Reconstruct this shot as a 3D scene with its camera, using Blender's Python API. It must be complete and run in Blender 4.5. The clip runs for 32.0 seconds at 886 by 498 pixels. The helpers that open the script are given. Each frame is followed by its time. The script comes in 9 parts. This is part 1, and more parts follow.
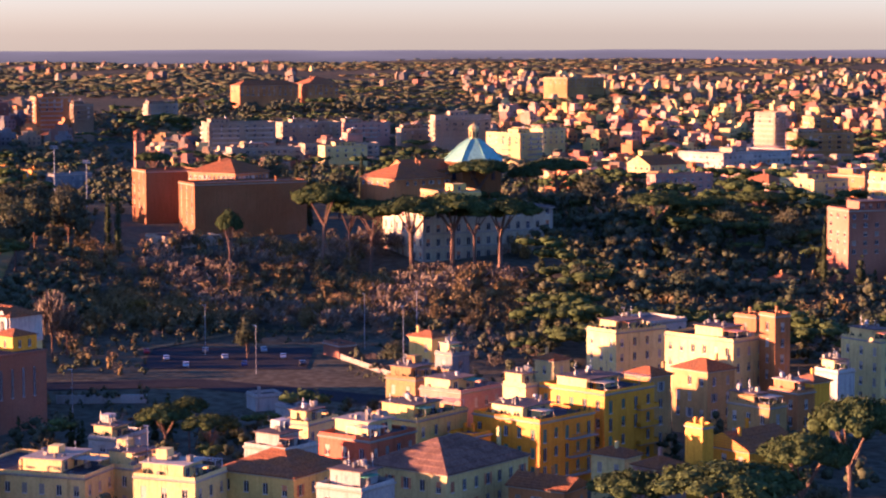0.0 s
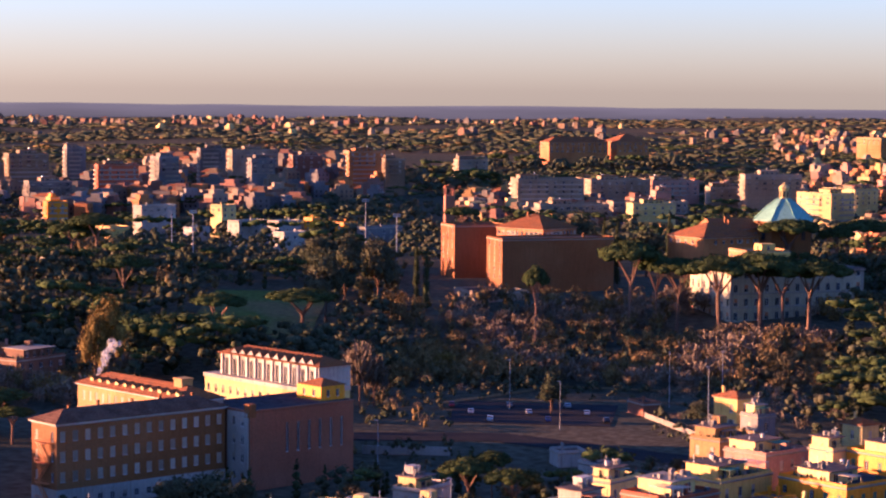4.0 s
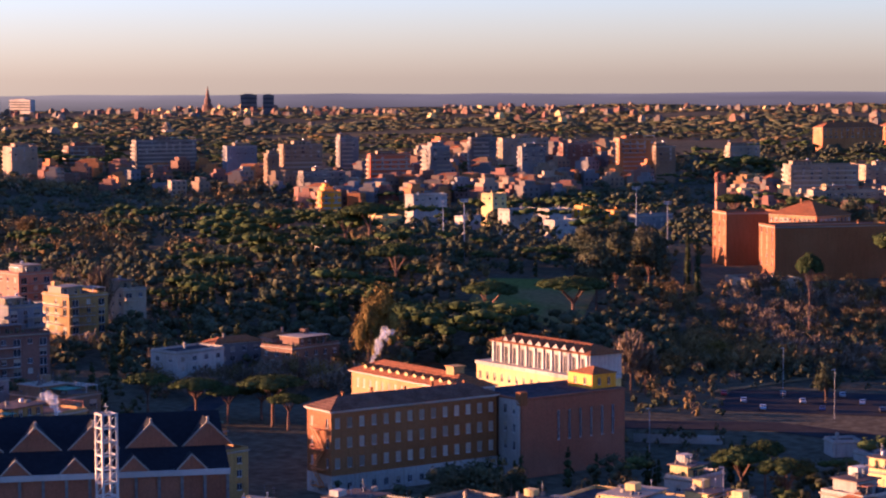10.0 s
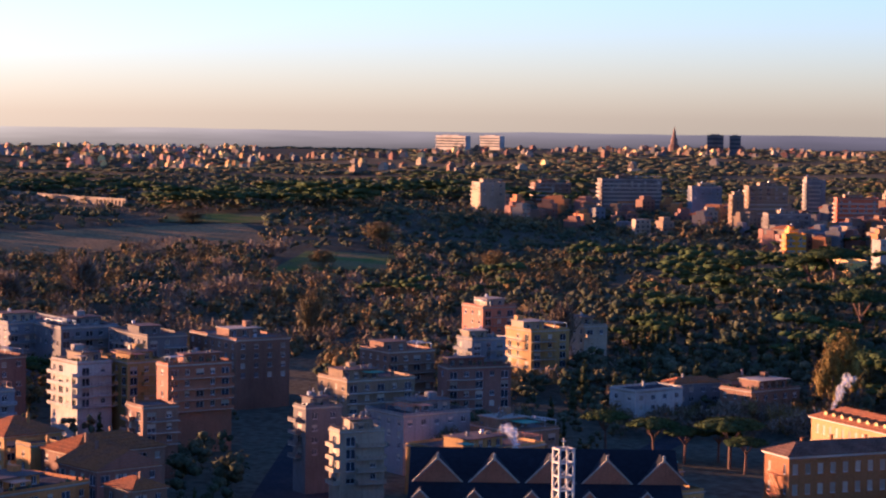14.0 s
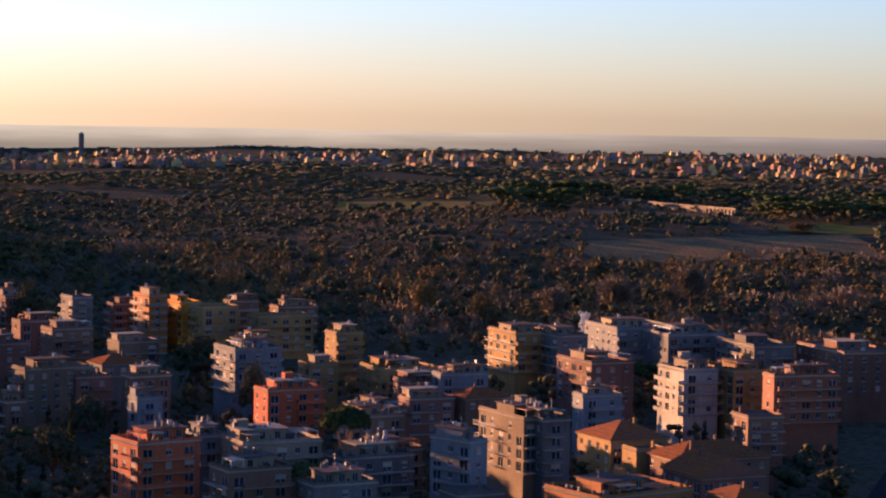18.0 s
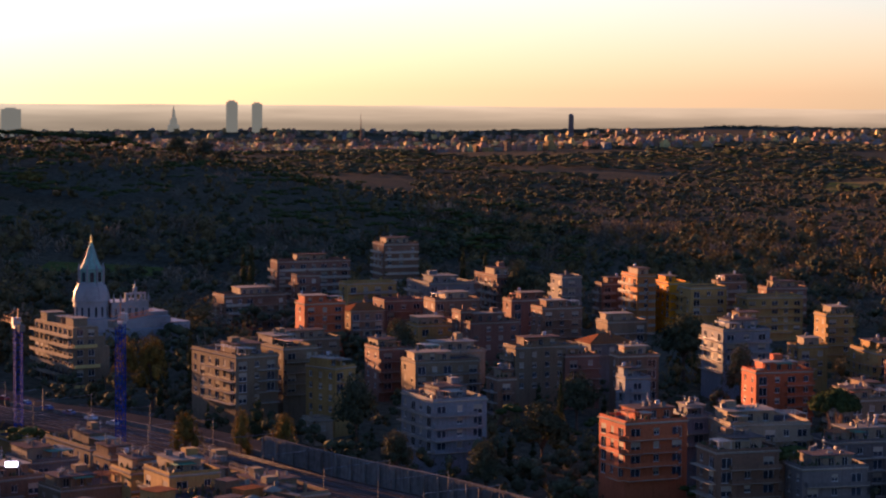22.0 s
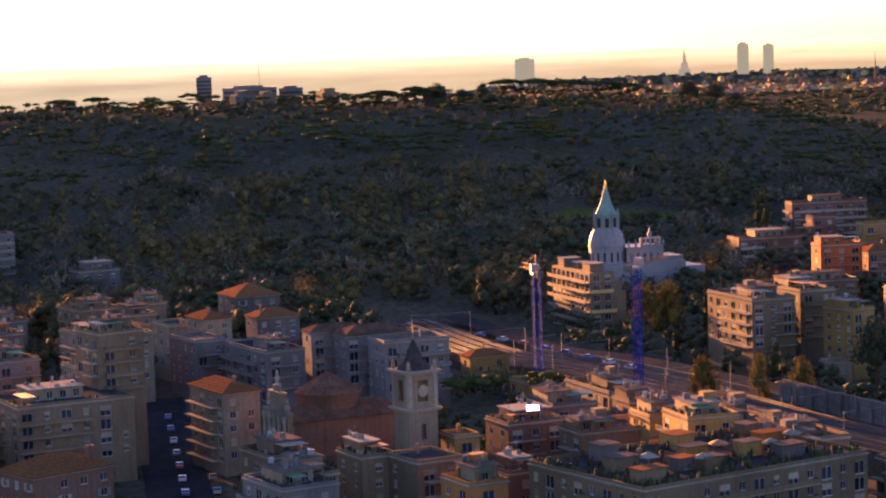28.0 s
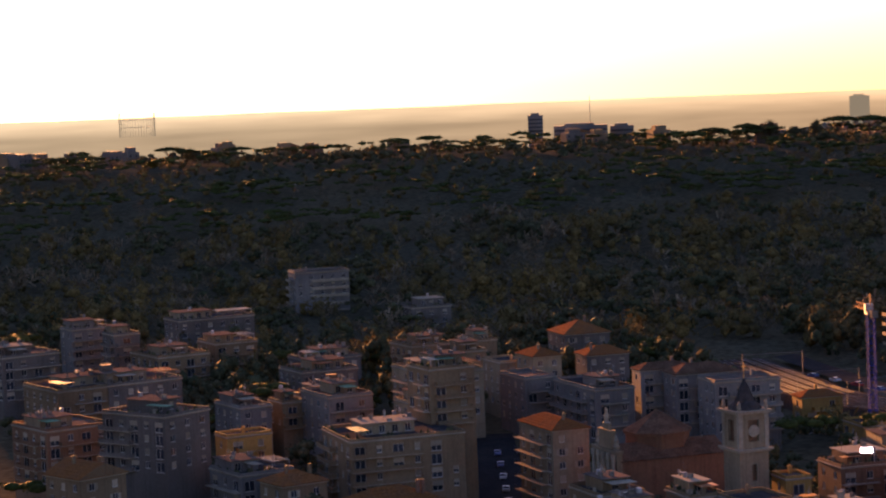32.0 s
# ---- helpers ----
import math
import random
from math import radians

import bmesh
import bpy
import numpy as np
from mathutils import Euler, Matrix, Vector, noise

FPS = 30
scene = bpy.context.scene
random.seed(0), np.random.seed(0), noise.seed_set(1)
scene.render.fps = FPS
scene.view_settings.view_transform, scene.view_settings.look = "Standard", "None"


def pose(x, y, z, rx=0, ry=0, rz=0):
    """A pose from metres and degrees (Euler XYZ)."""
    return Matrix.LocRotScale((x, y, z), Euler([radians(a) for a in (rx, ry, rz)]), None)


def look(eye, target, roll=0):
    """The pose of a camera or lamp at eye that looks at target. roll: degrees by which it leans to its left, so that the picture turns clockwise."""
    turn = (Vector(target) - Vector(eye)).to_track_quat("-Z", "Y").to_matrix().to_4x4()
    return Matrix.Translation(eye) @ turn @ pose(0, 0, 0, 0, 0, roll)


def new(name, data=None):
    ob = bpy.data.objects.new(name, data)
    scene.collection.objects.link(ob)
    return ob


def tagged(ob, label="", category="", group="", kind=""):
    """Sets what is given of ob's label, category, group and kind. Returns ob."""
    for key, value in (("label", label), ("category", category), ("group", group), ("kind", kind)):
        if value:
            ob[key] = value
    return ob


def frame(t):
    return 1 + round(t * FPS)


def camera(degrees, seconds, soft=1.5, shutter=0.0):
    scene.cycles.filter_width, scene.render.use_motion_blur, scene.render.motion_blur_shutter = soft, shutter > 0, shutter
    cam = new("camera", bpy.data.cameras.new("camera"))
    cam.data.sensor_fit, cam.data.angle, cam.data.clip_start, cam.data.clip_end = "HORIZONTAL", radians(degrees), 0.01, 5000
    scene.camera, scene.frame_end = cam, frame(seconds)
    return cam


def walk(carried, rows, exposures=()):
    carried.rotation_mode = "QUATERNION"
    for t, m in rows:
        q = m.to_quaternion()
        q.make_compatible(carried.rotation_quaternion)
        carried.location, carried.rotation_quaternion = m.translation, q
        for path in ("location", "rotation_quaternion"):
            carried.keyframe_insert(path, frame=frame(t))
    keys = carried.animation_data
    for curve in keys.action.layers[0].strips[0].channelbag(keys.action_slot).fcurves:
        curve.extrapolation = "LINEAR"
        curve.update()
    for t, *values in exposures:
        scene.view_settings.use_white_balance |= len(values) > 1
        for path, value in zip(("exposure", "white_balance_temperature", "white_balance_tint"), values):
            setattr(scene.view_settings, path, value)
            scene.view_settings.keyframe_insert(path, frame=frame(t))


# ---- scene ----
cam = camera(22.44, 32.0, soft=2.2)
EYE = (0.0, 0.0, 105.0)
walk(cam, [
    (0.0, pose(*EYE, 84.534, 0.032, 28.567)),
    (0.5, pose(*EYE, 84.817, 0.117, 29.889)),
    (1.0, pose(*EYE, 85.243, 0.032, 30.883)),
    (1.5, pose(*EYE, 85.455, -0.218, 31.698)),
    (2.0, pose(*EYE, 85.616, -0.189, 32.209)),
    (2.5, pose(*EYE, 85.752, -0.962, 33.615)),
    (3.0, pose(*EYE, 85.555, -0.843, 35.287)),
    (3.5, pose(*EYE, 85.753, -0.631, 36.102)),
    (5.5, pose(*EYE, 86.368, -0.422, 36.79)),
    (6.0, pose(*EYE, 86.438, -0.684, 36.653)),
    (6.5, pose(*EYE, 86.273, -0.811, 37.037)),
    (7.0, pose(*EYE, 86.271, -0.773, 37.122)),
    (7.5, pose(*EYE, 86.473, -0.515, 37.593)),
    (8.0, pose(*EYE, 86.619, -0.288, 38.045)),
    (8.5, pose(*EYE, 86.735, -0.07, 38.682)),
    (9.0, pose(*EYE, 86.78, 0.225, 40.435)),
    (9.5, pose(*EYE, 86.27, 0.56, 42.081)),
    (10.0, pose(*EYE, 85.642, 0.267, 43.387)),
    (10.5, pose(*EYE, 84.859, 0.236, 43.887)),
    (11.0, pose(*EYE, 84.887, 0.231, 44.183)),
    (11.5, pose(*EYE, 85.952, -0.048, 46.229)),
    (12.0, pose(*EYE, 86.457, -0.367, 48.772)),
    (12.5, pose(*EYE, 87.121, -1.024, 49.853)),
    (13.0, pose(*EYE, 86.533, -1.268, 52.502)),
    (13.5, pose(*EYE, 86.424, -1.0, 54.02)),
    (15.5, pose(*EYE, 86.722, -0.814, 60.601)),
    (16.0, pose(*EYE, 86.465, -1.125, 62.71)),
    (16.5, pose(*EYE, 86.605, -0.942, 64.792)),
    (17.0, pose(*EYE, 86.807, -0.726, 67.008)),
    (17.5, pose(*EYE, 86.813, -0.565, 69.057)),
    (18.0, pose(*EYE, 86.62, -1.038, 70.875)),
    (18.5, pose(*EYE, 87.13, -1.236, 72.201)),
    (19.0, pose(*EYE, 87.115, -1.105, 73.49)),
    (19.5, pose(*EYE, 86.799, -1.146, 75.298)),
    (20.0, pose(*EYE, 86.86, -0.449, 77.072)),
    (20.5, pose(*EYE, 86.558, -0.517, 78.88)),
    (21.0, pose(*EYE, 85.828, -0.918, 81.057)),
    (21.5, pose(*EYE, 85.458, -0.759, 82.122)),
    (22.0, pose(*EYE, 85.962, -0.412, 83.334)),
    (22.5, pose(*EYE, 86.416, -0.623, 85.189)),
    (23.0, pose(*EYE, 86.36, -0.519, 86.639)),
    (23.5, pose(*EYE, 86.305, -0.144, 87.963)),
    (24.0, pose(*EYE, 85.94, -0.266, 89.106)),
    (24.5, pose(*EYE, 85.628, -0.231, 89.426)),
    (25.0, pose(*EYE, 85.233, 0.028, 90.327)),
    (25.5, pose(*EYE, 84.883, 0.037, 91.09)),
    (27.5, pose(*EYE, 84.326, 1.599, 95.095)),
    (28.0, pose(*EYE, 84.683, 1.864, 96.324)),
    (28.5, pose(*EYE, 84.98, 1.954, 97.382)),
    (29.0, pose(*EYE, 85.12, 1.898, 98.465)),
    (29.5, pose(*EYE, 85.324, 2.14, 99.291)),
    (30.0, pose(*EYE, 85.272, 2.393, 100.735)),
    (30.5, pose(*EYE, 85.56, 2.183, 102.41)),
    (31.0, pose(*EYE, 85.873, 2.164, 103.209)),
    (31.5, pose(*EYE, 86.005, 2.103, 103.639)),
    (32.0, pose(*EYE, 85.95, 2.233, 104.782)),
], exposures=((0, 3.35, 4740, 52), (3, 3.08, 4730, 52), (9, 2.98, 4760, 52), (13, 3.0, 4550, 45), (16, 2.65, 4750, 41), (19, 2.45, 4950, 42), (23, 2.5, 5600, 48), (25, 2.65, 5900, 50), (28, 3.55, 6200, 52), (30, 3.0, 6600, 54), (32, 2.85, 6800, 54)))

# ---------------------------------------------------------------- sun, sky
SUN_AZ, SUN_EL = 122.0, 5.3
world = bpy.data.worlds.new("dawn_sky")
scene.world = world
world.use_nodes = True
wn = world.node_tree.nodes
wl = world.node_tree.links
sky = wn.new("ShaderNodeTexSky")
sky.sky_type = "NISHITA"
sky.sun_disc = False
sky.sun_elevation = radians(SUN_EL)
sky.sun_rotation = radians(-SUN_AZ)
sky.air_density, sky.dust_density, sky.ozone_density = 1.0, 0.55, 2.7
sky.altitude = 60
wn["Background"].inputs["Strength"].default_value = 0.054
wl.new(sky.outputs["Color"], wn["Background"].inputs["Color"])

sun_data = bpy.data.lights.new("sun", "SUN")
sun_data.energy, sun_data.angle = 4.7, radians(0.6)
sun_data.color = (1.0, 0.46, 0.11)
sun = new("sun", sun_data)
sun_way = Vector((-math.sin(radians(SUN_AZ)) * math.cos(radians(SUN_EL)), math.cos(radians(SUN_AZ)) * math.cos(radians(SUN_EL)), math.sin(radians(SUN_EL))))
sun.matrix_basis = look(sun_way * 900, (0, 0, 0))


# ---------------------------------------------------------------- materials
def material(name, colour, rough=0.85, grain=0.6, amount=0.25, bump=0.15, streak=0.0, metal=0.0, vary=0.12, second=None, patch=0.05, island=False, shine=0.3):
    """A node material: base colour broken by a coarse and a fine noise, rain streaks, a little relief, and a shift from piece to piece."""
    m = bpy.data.materials.new(name)
    m.use_nodes = True
    n, l = m.node_tree.nodes, m.node_tree.links
    b = n["Principled BSDF"]
    b.inputs["Roughness"].default_value = rough
    b.inputs["Metallic"].default_value = metal
    b.inputs["Specular IOR Level"].default_value = shine
    geo = n.new("ShaderNodeNewGeometry")
    fine = n.new("ShaderNodeTexNoise")
    fine.inputs["Scale"].default_value = grain
    fine.inputs["Detail"].default_value = 6
    coarse = n.new("ShaderNodeTexNoise")
    coarse.inputs["Scale"].default_value = patch
    coarse.inputs["Detail"].default_value = 3
    l.new(geo.outputs["Position"], fine.inputs["Vector"])
    l.new(geo.outputs["Position"], coarse.inputs["Vector"])
    ramp = n.new("ShaderNodeMapRange")
    ramp.inputs["From Min"].default_value, ramp.inputs["From Max"].default_value = 0.3, 0.7
    ramp.inputs["To Min"].default_value, ramp.inputs["To Max"].default_value = 1 - amount, 1 + amount * 0.5
    l.new(fine.outputs["Fac"], ramp.inputs["Value"])
    blend = n.new("ShaderNodeMix")
    blend.data_type = "RGBA"
    blend.inputs[6].default_value = (*colour, 1)
    other = second or tuple(c * 0.72 for c in colour)
    blend.inputs[7].default_value = (*other, 1)
    pick = n.new("ShaderNodeMapRange")
    pick.inputs["From Min"].default_value, pick.inputs["From Max"].default_value = 0.42, 0.62
    l.new(coarse.outputs["Fac"], pick.inputs["Value"])
    l.new(pick.outputs["Result"], blend.inputs[0])
    last = ramp.outputs["Result"]
    if streak:
        squeeze = n.new("ShaderNodeMapping")
        squeeze.inputs["Scale"].default_value = (1.3, 1.3, 0.09)
        drip = n.new("ShaderNodeTexNoise")
        drip.inputs["Scale"].default_value = 1.2
        drip.inputs["Detail"].default_value = 4
        l.new(geo.outputs["Position"], squeeze.inputs["Vector"])
        l.new(squeeze.outputs["Vector"], drip.inputs["Vector"])
        run = n.new("ShaderNodeMapRange")
        run.inputs["From Min"].default_value, run.inputs["From Max"].default_value = 0.5, 0.75
        run.inputs["To Min"].default_value, run.inputs["To Max"].default_value = 1, 1 - streak
        l.new(drip.outputs["Fac"], run.inputs["Value"])
        times = n.new("ShaderNodeMath")
        times.operation = "MULTIPLY"
        l.new(last, times.inputs[0])
        l.new(run.outputs["Result"], times.inputs[1])
        last = times.outputs[0]
    chance = n.new("ShaderNodeObjectInfo").outputs["Random"]
    if island:
        chance = geo.outputs["Random Per Island"]
    shift = n.new("ShaderNodeMapRange")
    shift.inputs["To Min"].default_value, shift.inputs["To Max"].default_value = 1 - vary, 1 + vary
    l.new(chance, shift.inputs["Value"])
    both = n.new("ShaderNodeMath")
    both.operation = "MULTIPLY"
    l.new(last, both.inputs[0])
    l.new(shift.outputs["Result"], both.inputs[1])
    scaled = n.new("ShaderNodeVectorMath")
    scaled.operation = "SCALE"
    l.new(blend.outputs[2], scaled.inputs[0])
    l.new(both.outputs[0], scaled.inputs["Scale"])
    l.new(scaled.outputs[0], b.inputs["Base Color"])
    if bump:
        relief = n.new("ShaderNodeBump")
        relief.inputs["Strength"].default_value = bump
        relief.inputs["Distance"].default_value = 0.1
        l.new(fine.outputs["Fac"], relief.inputs["Height"])
        l.new(relief.outputs["Normal"], b.inputs["Normal"])
    return m


def plaster(name, colour, **more):
    return material("plaster_" + name, colour, rough=0.9, grain=1.6, amount=0.16, bump=0.12, streak=0.3, shine=0.1, **more)


WALLS = {
    "cream": plaster("cream", (0.47, 0.355, 0.125)),
    "white": plaster("white", (0.30, 0.275, 0.23)),
    "pale": plaster("pale_yellow", (0.50, 0.335, 0.085)),
    "yellow": plaster("yellow", (0.60, 0.275, 0.015)),
    "deep": plaster("deep_yellow", (0.58, 0.225, 0.010)),
    "ochre": plaster("ochre", (0.281, 0.170, 0.055)),
    "orange": plaster("orange", (0.324, 0.135, 0.041)),
    "red": plaster("red_orange", (0.34, 0.09, 0.035)),
    "pink": plaster("pink", (0.32, 0.175, 0.12)),
    "grey": plaster("grey", (0.152, 0.144, 0.136)),
    "beige": plaster("beige", (0.230, 0.180, 0.119)),
    "brown": plaster("brown", (0.157, 0.090, 0.056)),
    "blue": plaster("cool_white", (0.155, 0.155, 0.158)),
    # three darker copies of grey, beige and pink, with shade put into the colour
    "stone": plaster("shaded_stone_grey", (0.120, 0.104, 0.092)),
    "sand": plaster("shaded_sand", (0.164, 0.116, 0.070)),
    "rose": plaster("shaded_rose", (0.164, 0.084, 0.058)),
    "ivory": plaster("ivory", (0.36, 0.30, 0.19)),
    "brick": material("brick_wall", (0.176, 0.066, 0.030), rough=0.9, grain=2.5, amount=0.25, bump=0.2, streak=0.15, second=(0.232, 0.096, 0.048)),
    "tan": material("tan_brick_wall", (0.150, 0.066, 0.024), rough=0.95, grain=2.5, amount=0.22, bump=0.2, streak=0.2, second=(0.176, 0.083, 0.032), shine=0.02),
}
TILE = material("roof_tile", (0.20, 0.080, 0.030), rough=0.85, grain=2.2, amount=0.4, bump=0.5, second=(0.165, 0.075, 0.036), patch=0.3, shine=0.0)
DARK_TILE = material("dark_roof_tile", (0.13, 0.075, 0.05), rough=0.85, grain=2.2, amount=0.4, bump=0.5, patch=0.3, shine=0.0)
TERRACE = material("terrace_paving", (0.125, 0.092, 0.074), rough=0.9, grain=0.8, amount=0.35, bump=0.1, second=(0.085, 0.075, 0.068), patch=0.25, shine=0.0)
SLATE = material("bitumen_roof", (0.042, 0.040, 0.042), rough=0.8, grain=0.8, amount=0.35, bump=0.1, second=(0.062, 0.056, 0.052), patch=0.2, shine=0.0)
TRIM = material("stone_trim", (0.27, 0.235, 0.18), rough=0.8, grain=1.5, amount=0.2, bump=0.1, shine=0.0)
WHITE = material("white_paint", (0.36, 0.345, 0.31), rough=0.6, grain=1.5, amount=0.12, bump=0.05, shine=0.06)
GLASS = material("window_glass", (0.025, 0.03, 0.04), rough=0.12, grain=0.8, amount=0.3, bump=0.0, vary=0.5)
GLASS.node_tree.nodes["Principled BSDF"].inputs["Specular IOR Level"].default_value = 0.3
SHUTTER = material("pale_shutter", (0.26, 0.22, 0.165), rough=0.7, grain=3, amount=0.2, bump=0.1, vary=0.35, shine=0.06)
GREEN_SHUTTER = material("green_shutter", (0.05, 0.11, 0.07), rough=0.7, grain=3, amount=0.2, bump=0.1, vary=0.3)
BROWN_SHUTTER = material("brown_shutter", (0.36, 0.13, 0.05), rough=0.7, grain=3, amount=0.2, bump=0.1, vary=0.3)
IRON = material("dark_iron", (0.10, 0.10, 0.11), rough=0.5, grain=4, amount=0.3, bump=0.05, metal=0.6)
STEEL = material("galvanised_steel", (0.30, 0.31, 0.33), rough=0.45, grain=4, amount=0.2, bump=0.03, metal=0.5)
AWNING = material("green_awning", (0.04, 0.16, 0.09), rough=0.8, grain=2, amount=0.2, bump=0.1)
EARTH = material("winter_ground", (0.062, 0.060, 0.040), rough=1.0, grain=0.35, amount=0.45, bump=0.6, second=(0.080, 0.068, 0.042), patch=0.012, shine=0.0)
GRASS = material("meadow_grass", (0.075, 0.095, 0.025), rough=1.0, grain=0.5, amount=0.3, bump=0.4, second=(0.13, 0.10, 0.045), patch=0.03, shine=0.0)
FIELD = material("dry_field", (0.20, 0.13, 0.06), rough=1.0, grain=0.4, amount=0.35, bump=0.4, second=(0.13, 0.10, 0.05), patch=0.03, shine=0.0)
ASPHALT = material("asphalt", (0.028, 0.028, 0.030), rough=0.85, grain=1.0, amount=0.25, bump=0.1, second=(0.038, 0.036, 0.034), patch=0.1, shine=0.0)
BALLAST = material("rail_ballast", (0.070, 0.056, 0.046), rough=1.0, grain=2.5, amount=0.5, bump=0.5, second=(0.048, 0.040, 0.034), patch=0.15, shine=0.0)
CONCRETE = material("weathered_concrete", (0.16, 0.145, 0.125), rough=0.9, grain=0.9, amount=0.3, bump=0.2, streak=0.45, shine=0.0)
BARK = material("bark", (0.10, 0.065, 0.045), rough=1.0, grain=3, amount=0.4, bump=0.6, shine=0.02)
PINE_BARK = material("pine_bark", (0.13, 0.083, 0.058), rough=1.0, grain=3, amount=0.4, bump=0.6, shine=0.02)
PINE = material("pine_needles", (0.044, 0.060, 0.018), rough=0.9, grain=1.2, amount=0.6, bump=0.9, second=(0.034, 0.046, 0.015), patch=0.1, island=True, vary=0.22, shine=0.02)
OAK = material("evergreen_leaves", (0.050, 0.058, 0.030), rough=0.9, grain=1.2, amount=0.6, bump=0.9, second=(0.066, 0.066, 0.036), patch=0.04, island=True, vary=0.22, shine=0.02)
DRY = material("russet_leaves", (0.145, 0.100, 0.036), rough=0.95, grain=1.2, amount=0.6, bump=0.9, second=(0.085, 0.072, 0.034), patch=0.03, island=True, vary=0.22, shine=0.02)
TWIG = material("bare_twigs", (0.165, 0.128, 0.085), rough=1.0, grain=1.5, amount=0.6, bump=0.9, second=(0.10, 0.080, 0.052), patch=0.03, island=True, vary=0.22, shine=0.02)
GOLD_LEAF = material("golden_leaves", (0.15, 0.105, 0.024), rough=0.95, grain=1.2, amount=0.6, bump=0.9, island=True, vary=0.22, shine=0.02)
CYPRESS = material("cypress_leaves", (0.036, 0.044, 0.018), rough=0.95, grain=1.5, amount=0.6, bump=0.9, island=True, vary=0.22, shine=0.02)
for leafy in (PINE, OAK, DRY, TWIG, GOLD_LEAF, CYPRESS):
    # thin leaves let part of the light through
    ln, ll = leafy.node_tree.nodes, leafy.node_tree.links
    thin = ln.new("ShaderNodeBsdfTranslucent")
    mixed = ln.new("ShaderNodeMixShader")
    mixed.inputs[0].default_value = 0.06
    solid = ln["Principled BSDF"]
    ll.new(solid.inputs["Base Color"].links[0].from_socket, thin.inputs["Color"])
    ll.new(solid.outputs[0], mixed.inputs[1])
    ll.new(thin.outputs[0], mixed.inputs[2])
    ll.new(mixed.outputs[0], ln["Material Output"].inputs["Surface"])
COPPER = material("green_copper", (0.14, 0.29, 0.235), rough=0.6, grain=0.8, amount=0.2, bump=0.1, streak=0.3, vary=0.05)
MARBLE = material("white_marble", (0.22, 0.215, 0.21), rough=0.5, grain=0.6, amount=0.12, bump=0.05, shine=0.06)
GILT = material("gilded_bronze", (0.70, 0.42, 0.12), rough=0.35, grain=2, amount=0.2, bump=0.05, metal=0.9)
CRANE_BLUE = material("blue_paint", (0.012, 0.04, 0.24), rough=0.9, grain=3, amount=0.2, bump=0.0, shine=0.03)
RUST = material("rust_orange_paint", (0.45, 0.16, 0.04), rough=0.7, grain=2, amount=0.3, bump=0.05)


# ---------------------------------------------------------------- mesh tools
class Shape:
    """Corners and faces of one mesh, with a material slot for each face."""

    def __init__(self):
        self.v, self.f, self.m = [], [], []

    def quad(self, a, b, c, d, slot=0):
        k = len(self.v)
        self.v += [a, b, c, d]
        self.f.append((k, k + 1, k + 2, k + 3))
        self.m.append(slot)

    def tri(self, a, b, c, slot=0):
        k = len(self.v)
        self.v += [a, b, c]
        self.f.append((k, k + 1, k + 2))
        self.m.append(slot)

    def box(self, x0, y0, z0, x1, y1, z1, slot=0, taper=0.0):
        k = len(self.v)
        t = taper
        self.v += [(x0, y0, z0), (x1, y0, z0), (x1, y1, z0), (x0, y1, z0), (x0 + t, y0 + t, z1), (x1 - t, y0 + t, z1), (x1 - t, y1 - t, z1), (x0 + t, y1 - t, z1)]
        for q in ((0, 1, 5, 4), (1, 2, 6, 5), (2, 3, 7, 6), (3, 0, 4, 7), (4, 5, 6, 7), (3, 2, 1, 0)):
            self.f.append(tuple(k + i for i in q))
            self.m.append(slot)

    def bar(self, a, b, r0, r1=None, sides=6, slot=0):
        a, b = Vector(a), Vector(b)
        r1 = r0 if r1 is None else r1
        w = (b - a).normalized()
        s = w.orthogonal().normalized()
        u = w.cross(s)
        k = len(self.v)
        for p, r in ((a, r0), (b, r1)):
            for i in range(sides):
                g = 2 * math.pi * i / sides
                self.v.append(tuple(p + s * (r * math.cos(g)) + u * (r * math.sin(g))))
        for i in range(sides):
            j = (i + 1) % sides
            self.f.append((k + i, k + j, k + sides + j, k + sides + i))
            self.m.append(slot)
        self.f.append(tuple(k + sides + i for i in range(sides)))
        self.m.append(slot)

    def lathe(self, profile, sides=16, at=(0, 0), slot=0, turn=0.0):
        """A turned form: rows of (radius, height)."""
        k = len(self.v)
        for r, z in profile:
            for i in range(sides):
                g = 2 * math.pi * i / sides + turn
                self.v.append((at[0] + r * math.cos(g), at[1] + r * math.sin(g), z))
        for row in range(len(profile) - 1):
            for i in range(sides):
                j = (i + 1) % sides
                b = k + row * sides
                self.f.append((b + i, b + j, b + sides + j, b + sides + i))
                self.m.append(slot)

    def mesh(self, name, *mats):
        me = bpy.data.meshes.new(name)
        seen, where = {}, []
        for p in self.v:
            where.append(seen.setdefault((round(p[0], 3), round(p[1], 3), round(p[2], 3)), len(seen)))
        faces, slots = [], []
        for f, m in zip(self.f, self.m):
            g = list(dict.fromkeys(where[i] for i in f))
            if len(g) > 2:
                faces.append(g)
                slots.append(m)
        me.from_pydata(list(seen), [], faces)
        for m in mats:
            me.materials.append(m)
        me.polygons.foreach_set("material_index", slots)
        me.update()
        return me


def part(name, shape, mats, parent, label="", at=(0, 0, 0), turn=0.0):
    """One mesh object under a thing or a part. shape: a Shape or a mesh that is shared."""
    me = shape if isinstance(shape, bpy.types.Mesh) else shape.mesh(name, *(mats if isinstance(mats, (tuple, list)) else (mats,)))
    ob = new(name, me)
    ob.parent = parent
    ob.location = at
    ob.rotation_euler = (0, 0, turn)
    return tagged(ob, label)


